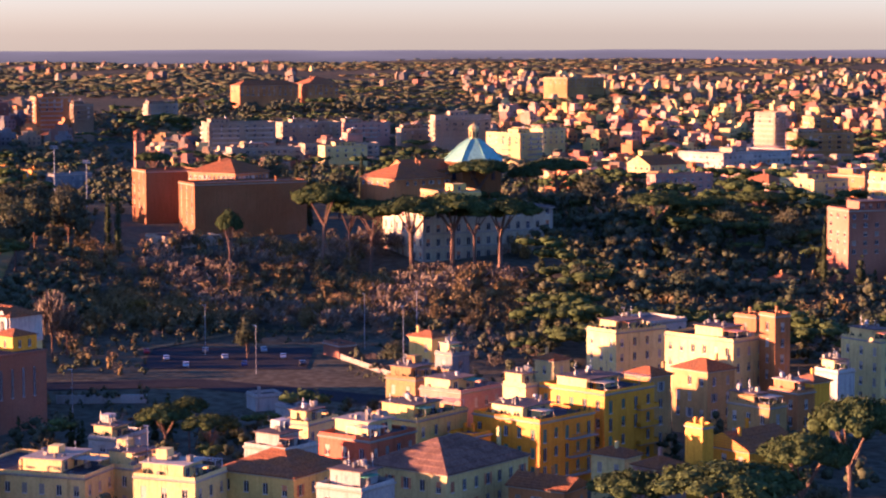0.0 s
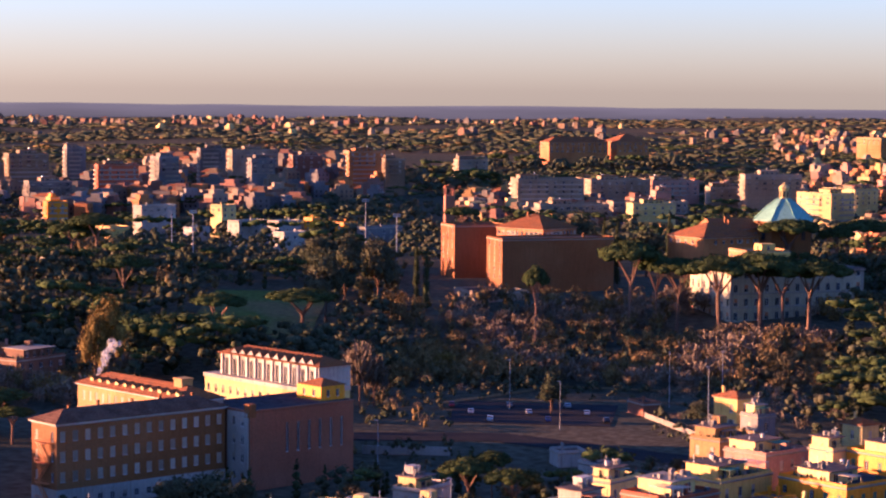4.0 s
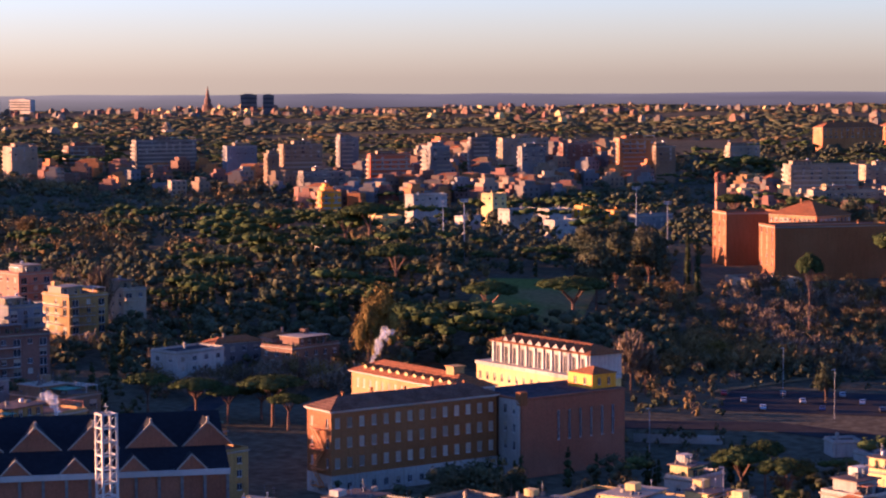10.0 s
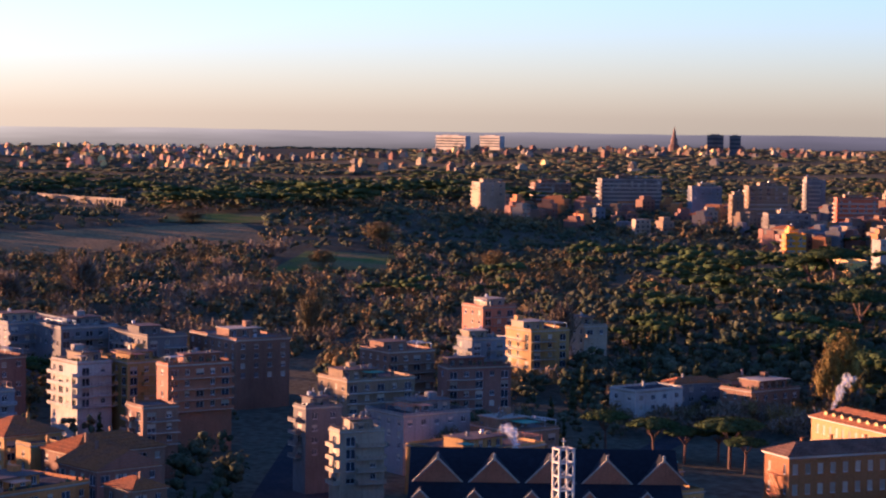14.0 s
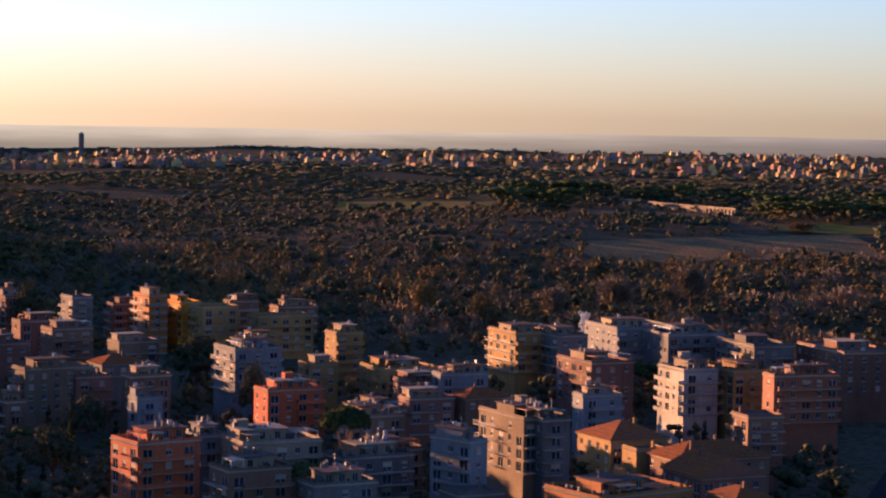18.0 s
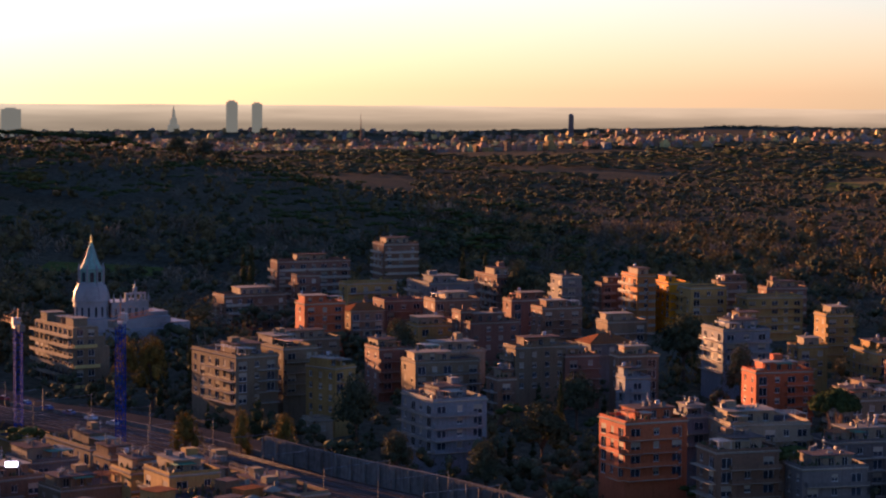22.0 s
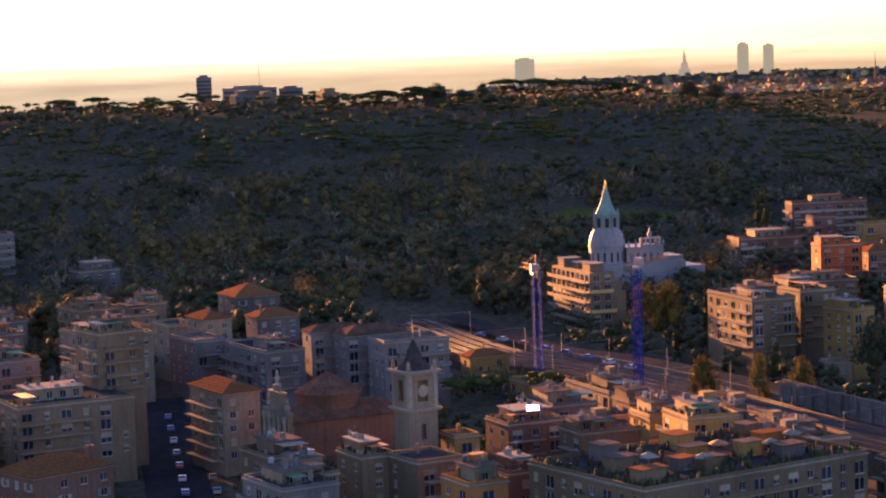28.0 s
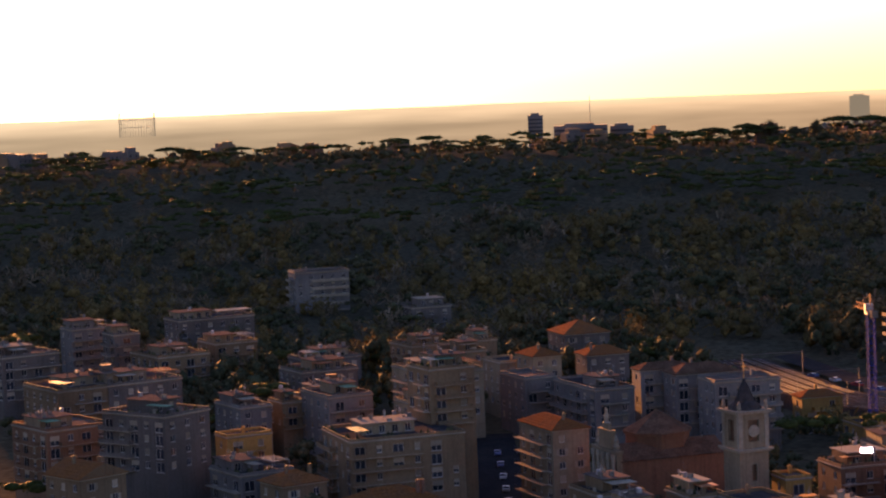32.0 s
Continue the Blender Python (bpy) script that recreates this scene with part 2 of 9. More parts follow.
def thing(name, x, y, z, turn, label, category, group="", kind=""):
    ob = new(name)
    ob.empty_display_size = 2
    ob.location = (x, y, z)
    ob.rotation_euler = (0, 0, turn)
    return tagged(ob, label, category, group, kind)


def polar(az, r):
    return -r * math.sin(radians(az)), r * math.cos(radians(az))


# ---------------------------------------------------------------- the land
def smooth(v, lo, hi):
    s = min(1.0, max(0.0, (v - lo) / (hi - lo)))
    return s * s * (3 - 2 * s)


BASE_R = (0, 560, 800, 1000, 1300, 1700, 2300, 3200, 4950)
BASE_Z = (4, 4, 8, 12, 20, 29, 40, 53, 67)


def ground(x, y):
    """Height of the land: a valley floor rising outwards, the long wooded ridge and the college hill."""
    r = math.hypot(x, y)
    a = math.degrees(math.atan2(-x, y))
    z = float(np.interp(r, BASE_R, BASE_Z))
    ridge = math.exp(-((r - 1380) / (300 if r < 1380 else 330)) ** 2)
    z += 43 * ridge * smooth(a, 79, 92) * (1 - smooth(a, 135, 175))
    hill = math.exp(-((r - 930) / (115 if r < 930 else 260)) ** 2)
    z += 13 * hill * smooth(a, 8, 20) * (1 - smooth(a, 46, 58))
    z += 13 * math.exp(-((r - 1500) / (150 if r < 1500 else 200)) ** 2) * smooth(a, 52, 58) * (1 - smooth(a, 68, 76))
    far = smooth(r, 900, 1700)
    z += far * (2.5 * math.sin(x / 190 + 0.7) * math.cos(y / 230) + 1.5 * math.sin((x + y) / 97))
    z += smooth(r, 1900, 2600) * 5 * math.sin(x / 430 + 1.1) * math.sin(y / 390 + 0.4)
    z -= smooth(r, 1900, 3300) * (13 * smooth(a, 52, 62) + 18 * smooth(a, 76, 84)) * (1 - smooth(a, 170, 200))
    z -= smooth(r, 2400, 4400) * (13 + 9 * smooth(a, 27, 42))
    z -= 40 * smooth(r, 1750, 2900) * smooth(a, 93, 99) * (1 - smooth(a, 170, 200))
    return z


def ground_sheet():
    azs = [i * 0.6 for i in range(20, 230)] + [138 + i * 4 for i in range(1, 56)] + [360 + i * 3 for i in range(0, 4)]
    rs = [30, 120, 240, 330, 400] + [400 + 15 * i for i in range(1, 75)] + [1525 + 40 * i for i in range(0, 40)] + [3125 + 120 * i for i in range(0, 16)]
    v, f = [], []
    for a in azs:
        for r in rs:
            x, y = polar(a, r)
            v.append((x, y, ground(x, y)))
    n = len(rs)
    for i in range(len(azs)):
        j = (i + 1) % len(azs)
        for k in range(n - 1):
            f.append((i * n + k, i * n + k + 1, j * n + k + 1, j * n + k))
    v.append((0, 0, ground(0, 0)))
    for i in range(len(azs)):
        j = (i + 1) % len(azs)
        f.append((len(v) - 1, i * n, j * n))
    me = bpy.data.meshes.new("ground")
    me.from_pydata(v, [], f)
    me.materials.append(EARTH)
    me.polygons.foreach_set("use_smooth", [True] * len(me.polygons))
    return tagged(new("ground", me), "winter ground of soil, scrub and grass over rolling hills", "ground", kind="structure")


ground_sheet()


def haze_ring():
    """The misty distance beyond the last houses: a low ring of far plain and faint hills, with haze painted into its
    glow.
    """
    m = bpy.data.materials.new("far_haze")
    m.use_nodes = True
    n, l = m.node_tree.nodes, m.node_tree.links
    n.remove(n["Principled BSDF"])
    pos = n.new("ShaderNodeSeparateXYZ")
    l.new(n.new("ShaderNodeNewGeometry").outputs["Position"], pos.inputs[0])
    west = n.new("ShaderNodeMath")
    west.operation = "MULTIPLY"
    west.inputs[1].default_value = -1
    l.new(pos.outputs["X"], west.inputs[0])
    az = n.new("ShaderNodeMath")
    az.operation = "ARCTAN2"
    l.new(west.outputs[0], az.inputs[0])
    l.new(pos.outputs["Y"], az.inputs[1])
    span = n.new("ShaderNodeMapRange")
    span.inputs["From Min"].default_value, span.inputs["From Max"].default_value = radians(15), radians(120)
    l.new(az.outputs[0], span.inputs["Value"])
    # haze tint painted into the glow by azimuth, brighter on the sunward side
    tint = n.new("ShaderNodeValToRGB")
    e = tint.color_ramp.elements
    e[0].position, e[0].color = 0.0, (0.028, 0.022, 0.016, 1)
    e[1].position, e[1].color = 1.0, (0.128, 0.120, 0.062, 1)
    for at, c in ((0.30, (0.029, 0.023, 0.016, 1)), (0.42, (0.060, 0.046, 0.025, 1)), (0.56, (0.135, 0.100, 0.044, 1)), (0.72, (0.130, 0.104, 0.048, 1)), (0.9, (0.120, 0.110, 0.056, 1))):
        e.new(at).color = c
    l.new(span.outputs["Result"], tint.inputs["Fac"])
    mist = n.new("ShaderNodeTexNoise")
    mist.inputs["Scale"].default_value = 0.004
    mist.inputs["Detail"].default_value = 4
    flat = n.new("ShaderNodeMapping")
    flat.inputs["Scale"].default_value = (1, 1, 14)
    l.new(pos.inputs[0].links[0].from_socket, flat.inputs["Vector"])
    l.new(flat.outputs["Vector"], mist.inputs["Vector"])
    vary = n.new("ShaderNodeMapRange")
    vary.inputs["From Min"].default_value, vary.inputs["From Max"].default_value = 0.3, 0.7
    vary.inputs["To Min"].default_value, vary.inputs["To Max"].default_value = 0.86, 1.12
    l.new(mist.outputs["Fac"], vary.inputs["Value"])
    # painted haze again: dimmer at the foot of the ring, brighter at its top
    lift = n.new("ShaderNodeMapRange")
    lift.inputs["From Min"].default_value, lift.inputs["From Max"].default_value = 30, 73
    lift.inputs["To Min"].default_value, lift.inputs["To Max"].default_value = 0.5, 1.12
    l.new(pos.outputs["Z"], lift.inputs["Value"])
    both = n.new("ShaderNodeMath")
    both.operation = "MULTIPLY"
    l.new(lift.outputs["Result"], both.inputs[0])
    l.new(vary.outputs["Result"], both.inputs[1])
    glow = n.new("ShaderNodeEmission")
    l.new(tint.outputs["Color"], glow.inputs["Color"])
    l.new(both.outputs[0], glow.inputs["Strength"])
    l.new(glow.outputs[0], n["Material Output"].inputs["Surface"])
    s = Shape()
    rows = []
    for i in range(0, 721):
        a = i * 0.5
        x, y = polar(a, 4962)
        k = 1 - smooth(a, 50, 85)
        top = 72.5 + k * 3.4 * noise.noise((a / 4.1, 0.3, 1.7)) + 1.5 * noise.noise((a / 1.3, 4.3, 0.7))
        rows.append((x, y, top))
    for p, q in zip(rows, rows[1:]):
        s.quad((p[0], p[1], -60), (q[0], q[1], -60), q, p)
    tagged(new("backdrop", s.mesh("backdrop", m)), "far plain and low hills in painted glowing haze at the skyline", "distance", kind="structure")


haze_ring()


def ribbon(name, points, width, mat, lift, label, category, kind="structure", step=12, follow=True):
    """A strip of land that follows the ground: roads, paths and fields."""
    pts = [Vector((*p, 0)) for p in points]
    line = []
    for a, b in zip(pts, pts[1:]):
        n = max(1, int((b - a).length / step))
        line += [a.lerp(b, i / n) for i in range(n)]
    line.append(pts[-1])
    across = max(2, int(width / step) + 1)
    v, f = [], []
    for i, p in enumerate(line):
        w = (line[min(i + 1, len(line) - 1)] - line[max(i - 1, 0)]).normalized()
        s = Vector((-w.y, w.x, 0))
        for k in range(across + 1):
            q = p + s * (width * (k / across - 0.5))
            v.append((q.x, q.y, ground(q.x, q.y) + lift))
    for i in range(len(line) - 1):
        for k in range(across):
            b = i * (across + 1) + k
            f.append((b, b + 1, b + across + 2, b + across + 1))
    me = bpy.data.meshes.new(name)
    me.from_pydata(v, [], f)
    me.materials.append(mat)
    return tagged(new(name, me), label, category, kind=kind)


# ---------------------------------------------------------------- buildings
STOREY = 3.2


def terrace_shrubs(spots, base, rng):
    """Small shrubs in pots, along the edge of a roof terrace."""
    s = Shape()
    for x, y in spots:
        h = rng.uniform(0.8, 1.9)
        k = rng.uniform(0.25, 0.5)
        s.lathe([(k * 0.6, base), (k, base + h * 0.45), (k * 0.9, base + h * 0.7), (0.05, base + h)], 5, (x, y), turn=rng.uniform(0, 6))
    return s.mesh("terrace_planting", OAK)


def roof_fittings(px, qx, py, qy, a, b, base, base2, rng):
    """Small vents, stub walls, dishes, pipes and aerials, scattered over a flat roof."""
    s = Shape()

    def spot():
        if rng.random() < 0.5:
            return rng.uniform(px, qx - 0.3), rng.uniform(py, qy - 0.3), base2
        if rng.random() < 0.6:
            return rng.uniform(0.5, b - 0.8), rng.uniform(0.5, max(0.6, py - 0.6)), base
        return rng.uniform(0.5, max(0.6, px - 0.5)), rng.uniform(0.5, a - 0.8), base

    for _ in range(rng.randint(6, 11)):
        x, y, z = spot()
        w, d, h = rng.uniform(0.3, 1.5), rng.uniform(0.3, 0.9), rng.uniform(0.4, 1.3)
        s.box(x, y, z - 0.02, x + w, y + d, z + h, rng.choice((0, 0, 1, 2)))
    for _ in range(rng.randint(3, 7)):
        x, y, z = spot()
        h = rng.uniform(1.2, 3.6)
        s.bar((x, y, z), (x + rng.uniform(-0.1, 0.1), y, z + h), 0.04, sides=3, slot=1)
        for k in range(rng.randint(1, 3)):
            s.box(x - 0.45, y - 0.02, z + h * (0.62 + 0.12 * k), x + 0.45, y + 0.02, z + h * (0.62 + 0.12 * k) + 0.05, 1)
    for _ in range(rng.randint(0, 2)):
        x, y, z = spot()
        s.lathe([(0.05, z + 0.5), (0.35, z + 0.75), (0.5, z + 1.0)], 7, (x, y), 0)
    x0 = rng.uniform(0.5, b * 0.4)
    x1 = min(b - 0.5, x0 + rng.uniform(2.5, 6))
    zz = base + rng.uniform(2.0, 2.3)
    if py > 1.6:
        s.box(x0, 0.6, zz, x1, py, zz + 0.1, rng.choice((2, 3, 4)))
        for x in (x0 + 0.1, x1 - 0.2):
            s.box(x, 0.7, base, x + 0.1, 0.8, zz, 1)
    return s.mesh("roof_equipment", CONCRETE, IRON, TRIM, BROWN_SHUTTER, AWNING)


SHARED = {}


def window_mesh(w, h, style, leaf):
    """A window for an opening w by h, its foot at the origin: sill, frame, mullion, panes or roller shutter, in one folded sheet."""
    key = ("window", round(w, 2), round(h, 2), style, leaf.name)
    if key in SHARED:
        return SHARED[key]
    s = Shape()
    e, m = 0.08, 0.05
    xs = [0, e, w / 2 - m, w / 2 + m, w - e, w]
    low = {"glass": 1.0, "half": 0.5, "closed": 0.0, "open": 1.0}[style]
    zs = [0, e, h - e, h]
    if 0 < low < 1:
        zs.insert(2, h * low)
    step = {}
    for i in range(5):
        for k in range(len(zs) - 1):
            frame_cell = i in (0, 2, 4) or k in (0, len(zs) - 2)
            shut = (low < 1 and k >= 1 and zs[k] >= h * low - 0.01 and i in (1, 2, 3) and k < len(zs) - 1)
            step[i, k] = (0.05, 2) if shut else (0.10, 0) if frame_cell else (0.17, 1)
            d, slot = step[i, k]
            s.quad((xs[i], d, zs[k]), (xs[i + 1], d, zs[k]), (xs[i + 1], d, zs[k + 1]), (xs[i], d, zs[k + 1]), slot)
    for (i, k), (d, slot) in step.items():
        for other, edge in (((i + 1, k), ((xs[i + 1], zs[k]), (xs[i + 1], zs[k + 1]))), ((i, k + 1), ((xs[i], zs[k + 1]), (xs[i + 1], zs[k + 1])))):
            if other in step and step[other][0] != d:
                (xa, za), (xb, zb) = edge
                s.quad((xa, d, za), (xb, d, zb), (xb, step[other][0], zb), (xa, step[other][0], za), 0)
    d0 = 0.10
    s.quad((0, d0, 0), (w, d0, 0), (w, -0.1, 0), (0, -0.1, 0))
    s.quad((0, -0.1, 0), (w, -0.1, 0), (w, -0.1, -0.1), (0, -0.1, -0.1))
    s.quad((0, -0.1, -0.1), (w, -0.1, -0.1), (w, 0.0, -0.1), (0, 0.0, -0.1))
    if style == "open":
        for x0, x1 in ((-w * 0.48, 0), (w, w * 1.48)):
            s.quad((x0, -0.05, 0), (x1, -0.05, 0), (x1, -0.05, h), (x0, -0.05, h), 2)
            xe = x0 if x0 < 0 else x1
            s.quad((xe, -0.05, 0), (xe, -0.05, h), (xe, 0, h), (xe, 0, 0), 2)
            s.quad((x0, -0.05, h), (x1, -0.05, h), (x1, 0.1, h), (x0, 0.0, h), 2)
            xi = x1 if x0 < 0 else x0
            s.quad((xi, -0.05, 0), (xi, -0.05, h), (xi, 0.10, h), (xi, 0.10, 0), 2)
    SHARED[key] = s.mesh("window", WHITE, GLASS, leaf)
    return SHARED[key]


def balcony_mesh(w, deep, solid, wall):
    """A balcony slab with a solid parapet or an iron rail, hung on the wall plane y = 0."""
    key = ("balcony", w, deep, solid, wall.name)
    if key in SHARED:
        return SHARED[key]
    s = Shape()
    s.box(0, -deep, -0.18, w, 0, 0)
    if solid:
        for q in ((0, -deep, w, -deep), (0, 0, 0, -deep), (w, -deep, w, 0)):
            s.quad((q[0], q[1], 0), (q[2], q[3], 0), (q[2], q[3], 0.95), (q[0], q[1], 0.95), 1)
    else:
        s.quad((0, -deep, 0.9), (w, -deep, 0.9), (w, -deep, 1.0), (0, -deep, 1.0), 2)
        n = max(2, int(w / 0.5))
        for i in range(n):
            x = i * w / n
            s.quad((x, -deep, 0), (x + 0.06, -deep, 0), (x + 0.06, -deep, 0.9), (x, -deep, 0.9), 2)
    SHARED[key] = s.mesh("balcony", TRIM, wall, IRON)
    return SHARED[key]


def wall_face(s, o, u, out, length, z0, z1, holes, slot=0, depth=0.2):
    """One wall with openings cut through its face. holes: (x0, x1, z0, z1) along the wall."""
    xs = sorted({0.0, length, *(h[0] for h in holes), *(h[1] for h in holes)})
    zs = sorted({z0, z1, *(h[2] for h in holes), *(h[3] for h in holes)})

    def at(x, z, d=0.0):
        return (o[0] + u[0] * x - out[0] * d, o[1] + u[1] * x - out[1] * d, z)

    for xa, xb in zip(xs, xs[1:]):
        run = None
        for za, zb in zip(zs, zs[1:]):
            xm, zm = (xa + xb) / 2, (za + zb) / 2
            if any(h[0] < xm < h[1] and h[2] < zm < h[3] for h in holes):
                if run is not None:
                    s.quad(at(xa, run), at(xb, run), at(xb, za), at(xa, za), slot)
                run = None
            elif run is None:
                run = za
        if run is not None:
            s.quad(at(xa, run), at(xb, run), at(xb, z1), at(xa, z1), slot)
    for a, b, c, d in holes:
        s.quad(at(a, c), at(a, c, depth), at(a, d, depth), at(a, d), slot)
        s.quad(at(b, c, depth), at(b, c), at(b, d), at(b, d, depth), slot)
        s.quad(at(a, d), at(a, d, depth), at(b, d, depth), at(b, d), slot)
        s.quad(at(a, c, depth), at(a, c), at(b, c), at(b, c, depth), slot)


def rim(s, x0, y0, x1, y1, profile, slot=0):
    """A moulding that runs round a rectangle: rows of (outward, height)."""
    rings = [[(x0 - o, y0 - o, z), (x1 + o, y0 - o, z), (x1 + o, y1 + o, z), (x0 - o, y1 + o, z)] for o, z in profile]
    for lo, hi in zip(rings, rings[1:]):
        for k in range(4):
            j = (k + 1) % 4
            s.quad(lo[k], lo[j], hi[j], hi[k], slot)


def hip_roof(s, a, b, z, rise, over=0.6, slot=0, gable=False):
    """A tiled roof over b (along x) by a (along y), with rows of tiles as shallow steps."""
    x0, x1, y0, y1 = -over, b + over, -over, a + over
    lx, ly = x1 - x0, y1 - y0
    h = min(lx, ly) / 2
    if gable:
        rx = (x0, x1) if lx >= ly else ((x0 + x1) / 2,) * 2
        ry = ((y0 + y1) / 2,) * 2 if lx >= ly else (y0, y1)
    else:
        rx = (x0 + h, x1 - h)
        ry = (y0 + h, y1 - h)
    rows = 6
    for i in range(rows):
        p, q = i / rows, (i + 1) / rows

        def ring(t, lift=0.0):
            xa, xb = x0 + (rx[0] - x0) * t, x1 + (rx[1] - x1) * t
            ya, yb = y0 + (ry[0] - y0) * t, y1 + (ry[1] - y1) * t
            zz = z + rise * t + lift
            return [(xa, ya, zz), (xb, ya, zz), (xb, yb, zz), (xa, yb, zz)]

        lo, hi = ring(p, 0.1), ring(q, 0.0)
        under = ring(p, -0.02)
        for k in range(4):
            j = (k + 1) % 4
            end = gable and (k in (1, 3)) == (lx >= ly)
            s.quad(lo[k], lo[j], hi[j], hi[k], 1 if end else slot)
            s.quad(under[k], under[j], lo[j], lo[k], slot)
    base = [(x0, y0, z - 0.12), (x1, y0, z - 0.12), (x1, y1, z - 0.12), (x0, y1, z - 0.12)]
    top = [(x, y, z + 0.1) for x, y, _ in base]
    s.quad(*base[::-1], slot)
    for k in range(4):
        j = (k + 1) % 4
        s.quad(base[k], base[j], top[j], top[k], slot)


LOOKS = {
    "cream": "cream plastered", "white": "white plastered", "pale": "pale yellow plastered", "yellow": "bright yellow plastered", "deep": "deep yellow plastered",
    "ochre": "ochre plastered", "orange": "orange plastered", "red": "red-orange plastered", "pink": "dusty pink plastered", "grey": "grey plastered",
    "beige": "beige plastered", "brown": "brown plastered", "blue": "cool white plastered", "stone": "shade-darkened stone-grey plastered", "sand": "shade-darkened sand plastered", "rose": "shade-darkened rose plastered", "ivory": "ivory plastered", "brick": "red brick", "tan": "tan brick",
}
ROOFS = {"flat": "a flat terrace roof", "hip": "a hipped tile roof", "dark": "a dark hipped roof", "gable": "a gabled tile roof"}
SHUT = {"pale": SHUTTER, "green": GREEN_SHUTTER, "brown": BROWN_SHUTTER}


def block(x, y, turn, a, b, floors, look_of, roof="flat", shut="pale", rows=4, bal="", attic=1, name="apartment_building", group="apartment blocks", extra=0.0, wide=1.4, gap=3.6, z=None, wins="LR", tall=1.65, deck="", storey=STOREY):
    """A town building with its near corner at x, y: b metres along its own x axis, a metres along its y axis."""
    rng = random.Random(round(x * 7 + y * 13))
    z = min(ground(x, y), ground(x, y)) - 1.0 if z is None else z
    top = floors * STOREY + 1.6 + extra
    if x > -300 and math.hypot(x, y) < 640 and "apartment" in name:
        # the older houses of the near quarter have high storeys and tall windows
        storey, wide, tall = 4.1, 1.25, 2.2
        extra += floors * STOREY - int(floors * STOREY / storey) * storey
        floors = int(floors * STOREY / storey)
    one = thing(name, x, y, z, radians(turn), f"{LOOKS[look_of]} {name.replace('_', ' ')} with {ROOFS[roof]}", "house" if "house" in name else "building", group)
    wall = WALLS[look_of]
    if math.hypot(x, y) > 1000:
        rows = (min(3, rows[0]), min(2 if math.hypot(x, y) > 1350 else 3, rows[1]))
    s = Shape()
    spots = []
    for side, length in (("R", b), ("L", a)):
        holes = []
        n = max(1, int((length - 0.8) / gap))
        pitch = length / n
        if side in wins:
            for k in range(floors - 1, max(-1, floors - 1 - (rows if isinstance(rows, int) else rows[side == "L"])), -1):
                for i in range(n):
                    if rng.random() < 0.06:
                        continue
                    w = wide if pitch > wide + 0.7 else pitch * 0.5
                    if bal and side in bal and i % 2 == 0 and x < -330:
                        w = min(2.6, pitch * 0.72)
                    c = (i + 0.5) * pitch
                    z0 = 1.0 + extra + k * storey + 0.95
                    door = bal and side in bal and (i % 2 == 0)
                    holes.append((c - w / 2, c + w / 2, z0 - (0.8 if door else 0), z0 + tall))
                    spots.append((side, c - w / 2, z0 - (0.8 if door else 0), w, tall + (0.8 if door else 0), door, pitch))
        if side == "R":
            wall_face(s, (0, 0), (1, 0), (0, -1), b, 0, top, holes)
        else:
            wall_face(s, (0, 0), (0, 1), (-1, 0), a, 0, top, holes)
    s.quad((b, 0, 0), (b, a, 0), (b, a, top), (b, 0, top))
    s.quad((b, a, 0), (0, a, 0), (0, a, top), (b, a, top))
    s.quad((0, 0, top), (b, 0, top), (b, a, top), (0, a, top))
    part("wall", s, wall, one)
    if math.hypot(x, y) > 840 and roof == "flat" and name == "apartment_building":
        # continuous loggia parapets, storey by storey
        bands = Shape()
        own = random.Random(round(x * 3 + y * 5))
        slot = 1 if own.random() < 0.6 else 0
        runs = own.choice((((0.02, 0.98),), ((0.04, 0.44), (0.56, 0.96)), ((0.1, 0.7),), ((0.3, 0.98),)))
        for k in range(floors):
            z0 = 1.0 + extra + k * storey
            for u0, u1 in runs:
                bands.box(u0 * b, -1.3, z0 - 0.15, u1 * b, -0.01, z0 + 0.05, slot)
                bands.box(u0 * b, -1.3, z0 + 0.05, u1 * b, -1.18, z0 + 0.95, slot)
                bands.box(-1.3, u0 * a, z0 - 0.15, -0.01, u1 * a, z0 + 0.05, slot)
                bands.box(-1.3, u0 * a, z0 + 0.05, -1.18, u1 * a, z0 + 0.95, slot)
        tagged(part("loggia_parapet", bands, (wall, TRIM), one, "rows of long loggia parapets"), kind="stuff")
    for side, c, z0, w, h, door, pitch in spots:
        style = rng.choice(("glass", "glass", "half", "closed", "open" if roof != "flat" and not door else "half"))
        if door and x < -330:
            style = rng.choice(("glass", "glass", "half"))
        me = window_mesh(w, h, style, SHUT[shut])
        if side == "R":
            part("window", me, None, one, at=(c, 0, z0))
        else:
            part("window", me, None, one, at=(0, c + w, z0), turn=-math.pi / 2)
    for side, length in (("R", b), ("L", a)):
        if side not in bal or length < 5:
            continue
        levels = sorted({round(q[2] + (0 if q[5] else -0.8), 2) for q in spots if q[0] == side})
        w = round(length * rng.choice((0.5, 0.62, 0.8, 0.96) if x < -330 else (0.35, 0.5, 0.62, 0.9)) * 2) / 2
        x0 = rng.choice((0.0, 0.5, 1.0)) * (length - w)
        solid = rng.random() < 0.65
        for z0 in levels:
            me = balcony_mesh(w, 1.7 if x < -330 else 1.4, solid, wall)
            if side == "R":
                part("balcony", me, None, one, at=(x0, 0, z0 - 0.05))
            else:
                part("balcony", me, None, one, at=(0, x0 + w, z0 - 0.05), turn=-math.pi / 2)
    c = Shape()
